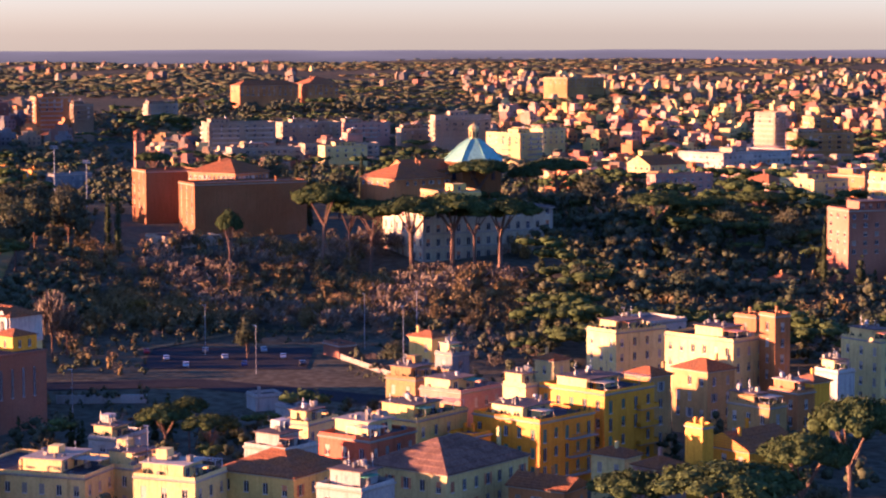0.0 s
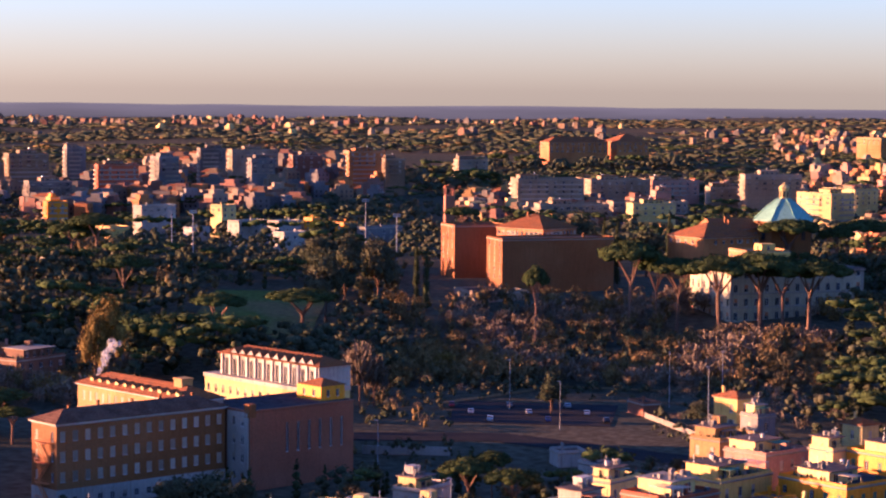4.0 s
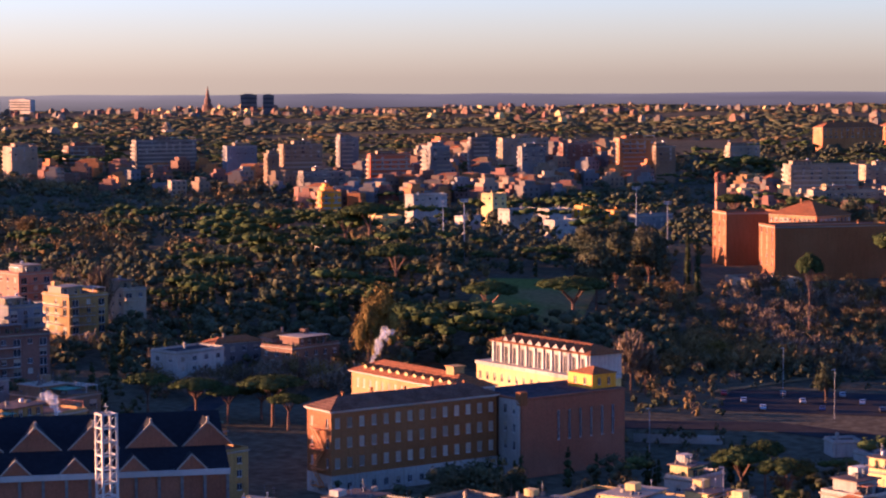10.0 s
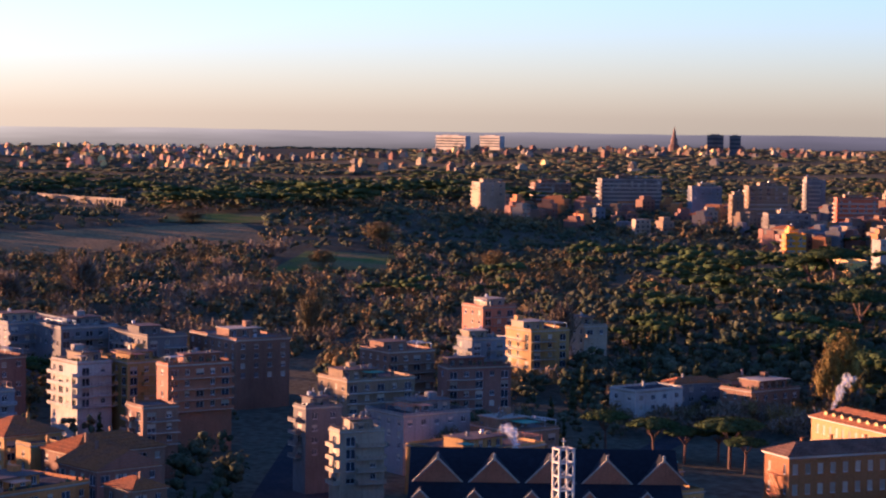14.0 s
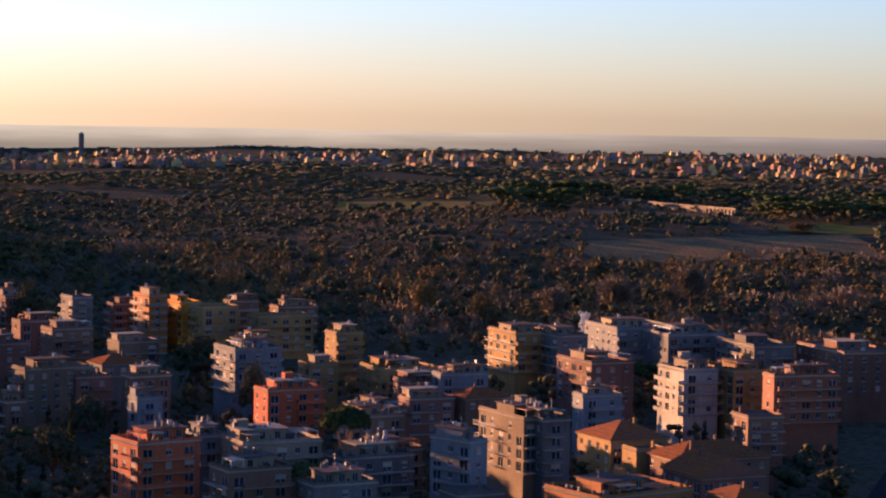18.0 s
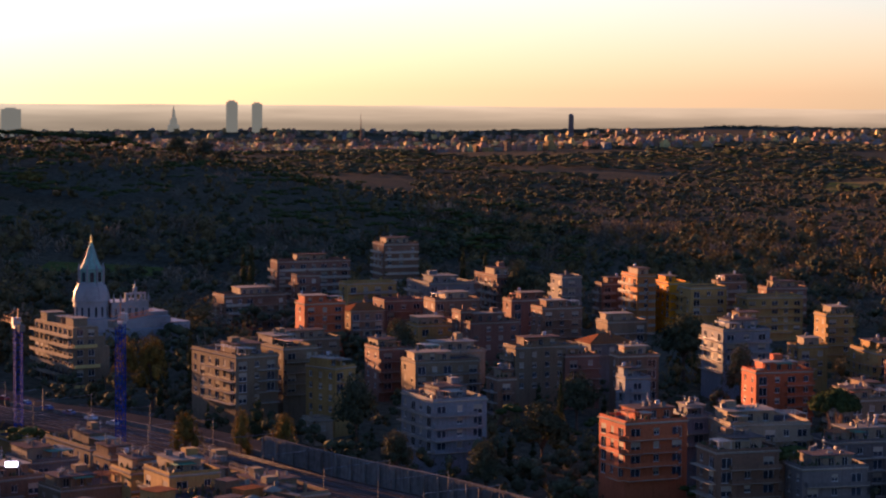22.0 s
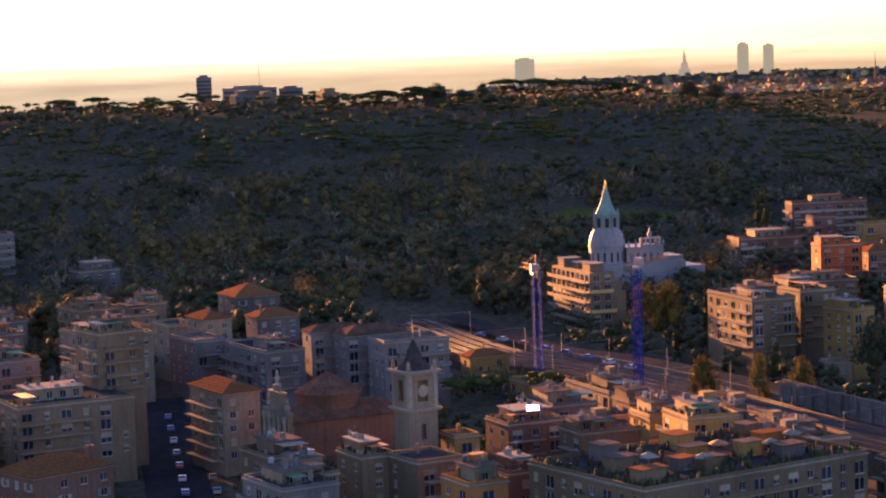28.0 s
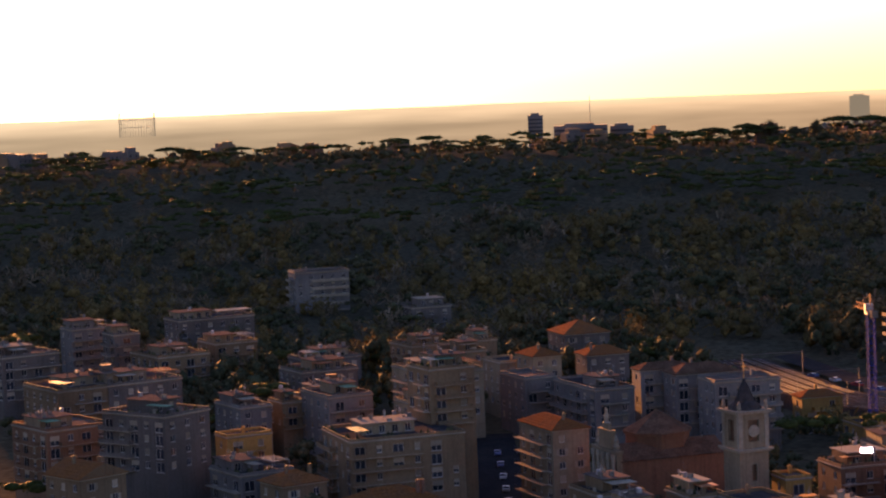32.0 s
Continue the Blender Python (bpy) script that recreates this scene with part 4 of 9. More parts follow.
block(-1092.0, 1141.9, 62.7, 18.8, 14.7, 9, "grey", rows=(4, 4), bal='R', gap=5.2, wide=1.7)
block(-1138.9, 1235.1, 57.7, 8.9, 19.7, 9, "stone", rows=(4, 4), bal='', gap=5.2, wide=1.7)
block(-1148.0, 1280.8, 58.9, 12.1, 37.2, 8, "beige", rows=(4, 4), bal='', gap=5.2, wide=1.7)
block(-1057.6, 1200.6, 60.4, 8.5, 17.8, 8, "grey", rows=(4, 4), bal='R', gap=5.2, wide=1.7)
block(-1100.1, 1296.1, 55.3, 11.3, 23.6, 7, "rose", rows=(4, 4), bal='', gap=5.2, wide=1.7, extra=0.1)
block(-1029.5, 1276.6, 55.9, 7.2, 27.9, 8, "orange", rows=(4, 4), bal='', gap=5.2, wide=1.7, extra=3.6)
block(-996.3, 1277.4, 57.0, 7.2, 15.0, 6, "sand", rows=(4, 4), bal='R', gap=5.2, wide=1.7, extra=6.3)
block(-1014.7, 964.6, 61.4, 10.5, 6.0, 3, "deep", rows=(0, 0), bal='', gap=5.2, wide=1.7, extra=5.4)
block(-1187.0, 1072.9, 64.9, 8.5, 8.9, 8, "sand", rows=(4, 4), bal='', gap=5.2, wide=1.7)
block(-1096.7, 1023.3, 66.0, 9.9, 30.1, 5, "stone", rows=(4, 4), bal='R', gap=5.2, wide=1.7, extra=3.1)
block(-1387.4, 1115.1, 66.2, 14.1, 49.5, 6, "stone", rows=(4, 4), bal='', gap=5.2, wide=1.7, extra=7.3)
block(-1381.0, 991.4, 71.3, 22.5, 20.0, 7, "beige", rows=(4, 4), bal='', gap=5.2, wide=1.7)
block(-1475.8, 1115.5, 71.9, 12.2, 31.4, 5, "brown", rows=(2, 1), bal='R', gap=5.2, wide=1.7, extra=2.0)
block(-1319.2, 1149.9, 63.9, 11.6, 24.3, 6, "blue", rows=(4, 4), bal='', gap=5.2, wide=1.7, extra=4.6)
block(-856.9, 882.4, 84.2, 7.3, 24.4, 2, "white", rows=(2, 2), attic=0, name='house', group='hillside houses', gap=4.2, wide=1.7, bal='', extra=12.3)
block(-845.2, 934.4, 82.1, 9.9, 10.4, 2, "cream", rows=(2, 2), attic=0, name='house', group='hillside houses', gap=4.2, wide=1.7, bal='', extra=10.8)
block(-784.9, 881.1, 81.7, 9.3, 19.5, 2, "white", rows=(2, 2), attic=0, name='house', group='hillside houses', gap=4.2, wide=1.7, bal='', extra=6.1)
block(-782.2, 910.0, 80.7, 9.5, 15.9, 2, "white", rows=(0, 0), attic=0, name='house', group='hillside houses', gap=4.2, wide=1.7, bal='', extra=5.0)
block(-774.8, 929.4, 79.8, 7.2, 6.0, 2, "yellow", rows=(0, 2), attic=0, name='house', group='hillside houses', gap=4.2, wide=1.7, bal='', extra=6.2)
block(-755.5, 932.3, 79.0, 7.0, 9.9, 2, "deep", rows=(0, 1), attic=0, name='house', group='hillside houses', gap=4.2, wide=1.7, bal='', extra=4.3)
block(-727.5, 916.3, 78.4, 7.0, 25.2, 2, "grey", rows=(2, 1), attic=0, name='house', group='hillside houses', gap=4.2, wide=1.7, bal='', extra=3.4)
block(-727.9, 851.2, 80.5, 8.8, 14.8, 2, "white", rows=(2, 2), attic=0, name='house', group='hillside houses', gap=4.2, wide=1.7, bal='', extra=3.0)
block(-840.9, 842.0, 85.0, 11.7, 13.8, 2, "pale", rows=(0, 1), attic=0, name='house', group='hillside houses', gap=4.2, wide=1.7, bal='', extra=2.8)
block(-784.2, 742.6, 86.6, 7.0, 6.0, 2, "white", rows=(0, 2), attic=0, name='house', group='hillside houses', gap=4.2, wide=1.7, bal='', extra=2.0)
block(-816.7, 879.2, 82.9, 7.0, 12.7, 2, "white", rows=(1, 1), attic=0, name='house', group='hillside houses', gap=4.2, wide=1.7, bal='', extra=1.7)
block(-633.8, 478.2, 85.0, 17.5, 16.2, 6, "ochre", bal='LR', attic=2, gap=4.2, wide=1.7, rows=(4, 4))
block(-645.7, 511.9, 83.6, 19.8, 9.9, 5, "beige", bal='R', gap=4.2, wide=1.7, rows=(1, 3))
block(-679.8, 490.0, 84.2, 15.7, 14.5, 7, "brick", bal='R', gap=4.2, wide=1.7, rows=(3, 3))
block(-628.4, 448.5, 84.5, 10.6, 13.6, 6, "blue", bal='LR', gap=4.2, wide=1.7, rows=(2, 2))
block(-592.2, 413.0, 77.1, 8.3, 22.6, 5, "rose", gap=4.2, wide=1.7, rows=(4, 4), bal='R')
block(-614.6, 404.9, 88.6, 18.4, 17.9, 6, "brown", bal='R', gap=4.2, wide=1.7, rows=(4, 2))
block(-581.5, 367.7, 87.7, 18.2, 24.7, 5, "sand", attic=2, bal='R', gap=4.0, wide=1.55, rows=(3, 3))
block(-502.7, 305.1, 86.7, 7.0, 10.9, 7, "stone", bal='L', gap=4.0, wide=1.55, rows=(4, 4))
block(-481.0, 302.1, 79.9, 7.0, 12.5, 6, "beige", bal='LR', gap=4.0, wide=1.55, rows=(4, 4))
block(-513.7, 343.6, 91.2, 19.3, 23.1, 5, "grey", attic=2, gap=4.0, wide=1.55, rows=(1, 4), bal='')
block(-468.0, 332.3, 99.6, 22.4, 30.3, 4, "ochre", attic=1, bal='R', gap=4.0, wide=1.55, rows=(1, 1))
block(-491.0, 365.3, 93.4, 19.5, 16.3, 4, "sand", attic=2, bal='LR', gap=4.0, wide=1.55, rows=(2, 0))
block(-718.4, 277.2, 96.9, 20.8, 15.5, 7, "ochre", bal='LR', gap=4.2, wide=1.7, rows=(4, 4))
block(-707.4, 288.5, 95.8, 23.6, 11.7, 7, "stone", bal='L', gap=4.2, wide=1.7, rows=(1, 4))
block(-725.2, 318.4, 91.3, 28.6, 24.4, 7, "blue", gap=4.2, wide=1.7, rows=(3, 3), bal='R')
block(-703.2, 328.1, 90.0, 28.0, 21.8, 7, "grey", attic=2, bal='R', gap=4.2, wide=1.7, rows=(2, 2))
block(-667.1, 342.8, 87.8, 31.6, 14.7, 7, "stone", bal='LR', gap=4.2, wide=1.7, rows=(2, 2))
block(-660.6, 281.3, 96.9, 23.0, 15.8, 6, "rose", bal='L', gap=4.2, wide=1.7, rows=(4, 4))
block(-614.1, 292.0, 92.6, 17.0, 11.8, 7, "white", bal='LR', attic=2, gap=4.0, wide=1.55, rows=(4, 4))
block(-609.3, 306.4, 93.3, 22.6, 13.4, 7, "ochre", bal='LR', attic=2, gap=4.0, wide=1.55, rows=(4, 4))
block(-575.4, 302.4, 90.3, 7.0, 21.2, 8, "brick", bal='R', gap=4.0, wide=1.55, rows=(4, 4))
block(-644.3, 363.9, 88.5, 34.1, 20.3, 7, "brown", attic=2, gap=4.2, wide=1.7, rows=(4, 4), bal='')
block(-645.9, 369.2, 88.2, 9.3, 9.6, 6, "deep", attic=1, bal='R', gap=4.2, wide=1.7, rows=(0, 0))
block(-543.1, 277.8, 88.9, 10.7, 10.7, 6, "brown", attic=0, bal='LR', gap=4.0, wide=1.55, rows=(3, 2))
block(-535.1, 233.8, 98.4, 16.9, 17.6, 5, "ochre", roof='hip', gap=4.0, wide=1.55, rows=(2, 3), bal='R')
block(-517.8, 233.4, 93.7, 7.7, 8.2, 5, "ochre", attic=0, gap=4.0, wide=1.55, rows=(2, 2), bal='')
block(-500.6, 237.3, 96.6, 15.5, 26.8, 5, "brown", roof='hip', gap=4.0, wide=1.55, rows=(1, 2), bal='R')
block(-474.8, 231.0, 96.0, 17.9, 17.6, 5, "rose", roof='gable', gap=4.0, wide=1.55, rows=(1, 3), bal='LR')
block(-453.6, 195.7, 106.7, 19.7, 28.1, 5, "orange", attic=2, bal='R', gap=4.0, wide=1.55, rows=(2, 2))
block(-446.1, 225.7, 98.2, 11.2, 9.4, 5, "brown", roof='hip', gap=4.0, wide=1.55, rows=(2, 2), bal='')
block(-500.0, 181.9, 118.0, 13.2, 6.1, 7, "blue", shut='pale', bal='L', gap=4.0, wide=1.55, rows=(4, 4))
block(-514.1, 201.0, 98.7, 23.1, 13.0, 8, "sand", attic=2, bal='LR', gap=4.0, wide=1.55, rows=(4, 4))
block(-510.5, 204.7, 98.1, 9.8, 7.8, 8, "stone", gap=4.0, wide=1.55, rows=(4, 4), bal='R')
block(-591.6, 249.4, 92.1, 7.0, 12.6, 6, "blue", bal='R', gap=4.0, wide=1.55, rows=(3, 4))
block(-679.8, 218.3, 100.2, 18.6, 20.0, 5, "ochre", bal='LR', gap=4.2, wide=1.7, rows=(3, 3))
block(-644.1, 224.1, 92.8, 7.0, 15.9, 6, "blue", gap=4.0, wide=1.55, rows=(2, 1), bal='LR')
block(-596.4, 190.3, 100.3, 20.4, 7.6, 5, "sand", bal='R', gap=4.0, wide=1.55, rows=(0, 0))
block(-616.8, 205.2, 96.6, 7.8, 14.6, 5, "rose", bal='LR', gap=4.0, wide=1.55, rows=(3, 1))
block(-521.0, 156.5, 101.3, 11.9, 19.7, 5, "stone", gap=4.0, wide=1.55, rows=(4, 1), bal='R')
block(-499.9, 150.2, 103.3, 16.1, 9.3, 4, "grey", bal='R', gap=4.0, wide=1.55, rows=(0, 0))
block(-482.0, 172.7, 98.3, 9.8, 11.9, 4, "stone", attic=0, bal='LR', gap=4.0, wide=1.55, rows=(2, 3))
block(-615.2, 221.9, 98.2, 10.7, 15.1, 5, "brown", roof='hip', gap=4.0, wide=1.55, rows=(1, 2), bal='')
block(-637.8, 15.4, 116.6, 27.7, 13.8, 7, "sand", bal='LR', attic=2, gap=4.0, wide=1.55, rows=(4, 4))
block(-655.3, 29.8, 115.4, 30.3, 11.4, 7, "sand", bal='R', attic=2, gap=4.0, wide=1.55, rows=(4, 4))
block(-636.5, 43.8, 131.1, 12.0, 8.3, 6, "ochre", gap=3.6, rows=(2, 4), bal='R')
block(-574.3, 65.0, 108.5, 19.9, 15.8, 6, "blue", bal='LR', attic=2, gap=4.0, wide=1.55, rows=(4, 4))
block(-513.6, 103.9, 106.6, 13.4, 16.7, 7, "red", bal='LR', attic=1, gap=4.0, wide=1.55, rows=(4, 4))
block(-796.8, 43.7, 108.9, 8.7, 15.8, 6, "red", attic=1, bal='R', gap=4.2, wide=1.7, rows=(3, 3))
block(-803.7, 60.8, 110.7, 9.7, 13.6, 5, "brown", roof='hip', gap=4.2, wide=1.7, rows=(3, 4), bal='R')
block(-832.6, 75.6, 106.8, 11.3, 16.0, 5, "rose", attic=0, bal='LR', gap=4.2, wide=1.7, rows=(2, 1))
block(-885.6, 65.7, 107.8, 9.0, 21.2, 5, "ochre", attic=0, gap=4.2, wide=1.7, rows=(3, 2), bal='R')
block(-908.8, 46.8, 107.1, 7.0, 9.8, 5, "rose", attic=0, bal='R', gap=4.2, wide=1.7, rows=(2, 3))
block(-927.2, 39.5, 107.6, 8.3, 32.6, 6, "rose", bal='LR', gap=4.2, wide=1.7, rows=(4, 3))
block(-999.9, 90.5, 106.8, 13.6, 17.0, 6, "brown", gap=4.2, wide=1.7, rows=(4, 4), bal='')
block(-862.7, 95.9, 108.7, 20.9, 19.5, 6, "grey", attic=2, bal='R', gap=4.2, wide=1.7, rows=(1, 2))
block(-891.0, 126.6, 105.9, 22.5, 12.5, 6, "rose", attic=2, bal='LR', gap=4.2, wide=1.7, rows=(4, 4))
block(-829.8, 142.7, 102.2, 11.4, 8.1, 8, "stone", attic=0, gap=4.2, wide=1.7, rows=(3, 3), bal='R')
block(-893.9, 170.2, 101.2, 7.0, 11.2, 5, "brown", bal='R', gap=4.2, wide=1.7, rows=(3, 3))
block(-863.7, 178.7, 102.3, 15.4, 7.8, 7, "orange", bal='L', gap=4.2, wide=1.7, rows=(4, 4))
block(-864.9, 192.1, 101.5, 13.8, 8.6, 6, "deep", bal='LR', gap=4.2, wide=1.7, rows=(4, 4))
block(-847.5, 196.6, 100.9, 12.0, 15.2, 6, "ochre", attic=0, gap=4.2, wide=1.7, rows=(3, 3), bal='R')
block(-868.4, 212.5, 98.2, 7.0, 12.2, 6, "brown", bal='R', gap=4.2, wide=1.7, rows=(3, 0))
block(-873.3, 233.7, 97.0, 9.2, 17.3, 5, "rose", attic=2, bal='LR', gap=4.2, wide=1.7, rows=(1, 1))
block(-840.4, 217.1, 97.5, 11.8, 23.3, 5, "ochre", attic=0, gap=4.2, wide=1.7, rows=(4, 2), bal='LR')
block(-755.6, 223.5, 95.5, 10.7, 10.2, 6, "ochre", bal='R', gap=4.2, wide=1.7, rows=(4, 3))
block(-691.2, 171.0, 100.1, 16.9, 16.3, 7, "blue", attic=1, bal='LR', gap=4.2, wide=1.7, rows=(3, 4))
block(-740.9, 186.6, 99.9, 9.6, 11.7, 6, "ochre", gap=4.2, wide=1.7, rows=(0, 0), bal='R')
block(-642.1, 169.0, 99.3, 10.4, 18.5, 5, "red", attic=2, bal='R', gap=4.0, wide=1.55, rows=(4, 3))
block(-698.5, 197.8, 96.2, 9.9, 10.0, 5, "ochre", bal='LR', gap=4.2, wide=1.7, rows=(3, 2))
block(-686.6, 216.9, 96.5, 13.5, 14.1, 5, "ochre", gap=4.2, wide=1.7, rows=(0, 3), bal='')
block(-650.9, 216.5, 95.6, 12.9, 15.3, 5, "rose", bal='R', gap=4.0, wide=1.55, rows=(0, 1))
block(-691.9, 75.4, 107.8, 13.1, 21.4, 5, "beige", attic=2, bal='LR', gap=4.0, wide=1.55, rows=(0, 0))
block(-670.3, 70.5, 106.0, 11.5, 21.3, 5, "sand", gap=4.0, wide=1.55, rows=(3, 3), bal='R')
block(-701.3, 62.1, 106.9, 12.0, 12.6, 5, "rose", bal='R', gap=4.2, wide=1.7, rows=(4, 4))
block(-678.3, 102.4, 107.4, 8.8, 22.0, 6, "sand", bal='L', gap=4.0, wide=1.55, rows=(4, 3))
block(-655.4, 93.6, 105.9, 8.3, 6.0, 4, "brown", bal='LR', gap=4.0, wide=1.55, rows=(3, 4))
block(-742.2, 143.5, 103.1, 9.5, 14.7, 6, "sand", gap=4.2, wide=1.7, rows=(2, 0), bal='R')
block(-657.1, 130.7, 102.7, 7.0, 13.1, 6, "brown", bal='R', gap=4.0, wide=1.55, rows=(4, 3))
block(-633.2, 127.8, 100.6, 7.0, 8.0, 5, "blue", bal='LR', gap=4.0, wide=1.55, rows=(2, 3))
block(-543.8, 125.1, 102.0, 10.1, 7.9, 6, "blue", gap=4.0, wide=1.55, rows=(2, 0), bal='LR')
block(-529.5, 133.2, 97.9, 14.9, 21.1, 6, "beige", attic=2, bal='R', gap=4.0, wide=1.55, rows=(3, 1))
block(-489.5, 120.0, 101.2, 10.7, 15.7, 6, "brown", attic=2, bal='LR', gap=4.0, wide=1.55, rows=(4, 4))
block(-484.6, 138.6, 99.0, 9.2, 16.1, 5, "stone", gap=4.0, wide=1.55, rows=(4, 4), bal='R')
block(-532.3, 167.3, 96.6, 7.0, 14.1, 5, "brown", bal='R', gap=4.0, wide=1.55, rows=(4, 0))
block(-586.7, 180.9, 100.9, 13.4, 13.3, 5, "sand", bal='LR', gap=4.0, wide=1.55, rows=(2, 2))
block(-767.5, 99.8, 106.6, 10.7, 19.0, 5, "rose", attic=2, gap=4.2, wide=1.7, rows=(4, 2), bal='')
block(-785.6, 83.5, 105.9, 10.7, 17.3, 4, "ochre", bal='R', gap=4.2, wide=1.7, rows=(1, 1))
block(-773.9, 97.2, 104.8, 7.9, 6.0, 6, "rose", attic=0, bal='LR', gap=4.2, wide=1.7, rows=(1, 3))
block(-809.1, 120.4, 103.5, 8.3, 15.7, 6, "rose", gap=4.2, wide=1.7, rows=(4, 1), bal='R')
block(-808.8, 92.1, 105.5, 11.0, 17.9, 6, "brown", attic=1, bal='R', gap=4.2, wide=1.7, rows=(2, 2))
block(-867.8, 16.4, 110.9, 11.8, 26.2, 4, "brown", attic=1, bal='LR', gap=4.2, wide=1.7, rows=(4, 4))
block(-747.4, 30.2, 109.7, 10.2, 24.7, 4, "sand", gap=4.2, wide=1.7, rows=(1, 0), bal='LR')
block(-783.6, 127.8, 104.7, 9.9, 15.5, 6, "brown", bal='R', gap=4.2, wide=1.7, rows=(3, 3))
block(-681.8, 118.6, 104.1, 8.7, 11.6, 5, "rose", bal='LR', gap=4.0, wide=1.55, rows=(3, 0))
block(-711.8, 132.2, 103.5, 11.3, 15.1, 5, "stone", roof='hip', gap=4.2, wide=1.7, rows=(1, 0), bal='R')
block(-468.0, -2.6, 114.3, 13.3, 11.8, 6, "ochre", attic=2, gap=4.0, wide=1.55, rows=(1, 1), bal='LR')
block(-455.7, 16.3, 117.9, 17.6, 16.3, 5, "sand", attic=2, bal='R', gap=4.0, wide=1.55, rows=(0, 0))
block(-509.7, -16.1, 117.8, 9.0, 8.7, 5, "brown", bal='LR', gap=4.0, wide=1.55, rows=(0, 1))
block(-624.7, -64.5, 117.9, 7.0, 12.1, 3, "ochre", roof='hip', gap=4.0, wide=1.55, rows=(3, 2), bal='R')
block(-596.3, -45.6, 118.4, 13.2, 13.4, 2, "ochre", attic=0, gap=4.0, wide=1.55, rows=(1, 2), bal='LR')
block(-524.8, -34.8, 117.8, 14.9, 11.8, 4, "stone", attic=1, bal='R', gap=4.0, wide=1.55, rows=(1, 0))
block(-487.3, -26.1, 119.1, 11.4, 15.4, 4, "sand", attic=2, bal='LR', gap=4.0, wide=1.55, rows=(0, 1))
block(-500.1, -43.4, 121.0, 11.8, 14.3, 4, "brown", attic=1, gap=4.0, wide=1.55, rows=(2, 2), bal='R')
block(-489.9, -11.1, 115.3, 10.8, 8.3, 5, "ochre", bal='R', gap=4.0, wide=1.55, rows=(1, 1))
block(-543.6, -22.1, 118.3, 25.4, 9.3, 4, "sand", attic=2, bal='LR', gap=4.0, wide=1.55, rows=(0, 1))
block(-484.0, 5.7, 113.3, 10.7, 7.5, 5, "sand", attic=2, gap=4.0, wide=1.55, rows=(0, 0), bal='')
block(-485.0, -54.0, 120.3, 7.7, 6.0, 4, "ochre", attic=0, bal='R', gap=4.0, wide=1.55, rows=(1, 1))
long_block = block(-393.9, -10.2, 129.5, 35.5, 54.3, 6, "sand", attic=0, deck='dark', rows=(3, 3), wide=1.4, bal='LR', gap=4.0)
block(-472.0, 1.3, 117.8, 18.1, 17.9, 5, "sand", attic=2, gap=4.0, wide=1.55, rows=(0, 0), bal='')
block(-445.6, 17.9, 115.7, 17.1, 10.4, 5, "beige", attic=2, bal='R', gap=4.0, wide=1.55, rows=(0, 0))
block(-450.4, 38.3, 113.1, 7.0, 7.9, 4, "sand", attic=0, bal='LR', gap=4.0, wide=1.55, rows=(0, 2))
block(-512.0, -111.6, 126.3, 19.8, 9.5, 6, "beige", roof='hip', bal='L', rows=(5, 5), gap=4.0, wide=1.55)
block(-445.5, -87.6, 127.1, 14.7, 10.4, 5, "sand", attic=1, gap=4.0, wide=1.55, rows=(0, 1), bal='')
block(-424.9, -78.1, 126.4, 14.0, 8.7, 5, "sand", bal='R', gap=4.0, wide=1.55, rows=(0, 0))
block(-412.5, -79.2, 126.9, 17.3, 12.1, 5, "grey", bal='LR', gap=4.0, wide=1.55, rows=(2, 2))
block(-444.7, -68.7, 124.8, 11.9, 7.7, 5, "sand", gap=4.0, wide=1.55, rows=(3, 4), bal='')
block(-438.4, -56.4, 127.3, 12.5, 10.5, 5, "sand", attic=0, bal='R', gap=4.0, wide=1.55, rows=(2, 4))
block(-415.7, -43.9, 124.0, 11.5, 8.6, 5, "orange", attic=2, bal='LR', gap=4.0, wide=1.55, rows=(2, 2))
block(-426.4, -37.2, 123.0, 9.4, 7.5, 5, "rose", gap=4.0, wide=1.55, rows=(3, 0), bal='')
block(-605.1, -168.2, 127.5, 25.7, 18.1, 6, "beige", attic=2, bal='L', gap=4.0, wide=1.55, rows=(4, 3))
block(-550.4, -155.6, 127.8, 15.6, 11.8, 6, "beige", attic=2, bal='L', gap=4.0, wide=1.55, rows=(0, 1))
block(-539.6, -149.9, 127.5, 13.4, 10.0, 5, "grey", attic=0, bal='R', gap=4.0, wide=1.55, rows=(0, 0))
block(-493.9, -156.1, 123.5, 24.1, 28.3, 6, "sand", attic=1, wide=1.3, bal='LR', gap=4.0, rows=(4, 4))
block(-562.9, -183.3, 130.0, 20.2, 12.7, 6, "grey", bal='R', gap=4.0, wide=1.55, rows=(2, 4))
block(-649.3, -157.0, 125.6, 13.6, 8.3, 5, "beige", attic=0, gap=4.0, wide=1.55, rows=(1, 4), bal='')
block(-617.8, -142.2, 127.0, 17.9, 9.7, 5, "grey", attic=0, bal='R', gap=4.0, wide=1.55, rows=(3, 4))
block(-639.9, -144.5, 124.7, 13.4, 9.0, 6, "beige", roof='hip', gap=4.0, wide=1.55, rows=(2, 1), bal='')
block(-664.7, -133.4, 121.3, 10.1, 13.8, 5, "stone", roof='hip', gap=4.0, wide=1.55, rows=(3, 1), bal='')
block(-596.5, -117.7, 125.2, 28.6, 11.9, 5, "grey", attic=1, bal='LR', gap=4.0, wide=1.55, rows=(3, 4))
block(-612.6, -107.8, 120.0, 7.0, 15.2, 6, "grey", roof='dark', bal='R', rows=(4, 4), gap=4.0, wide=1.55)
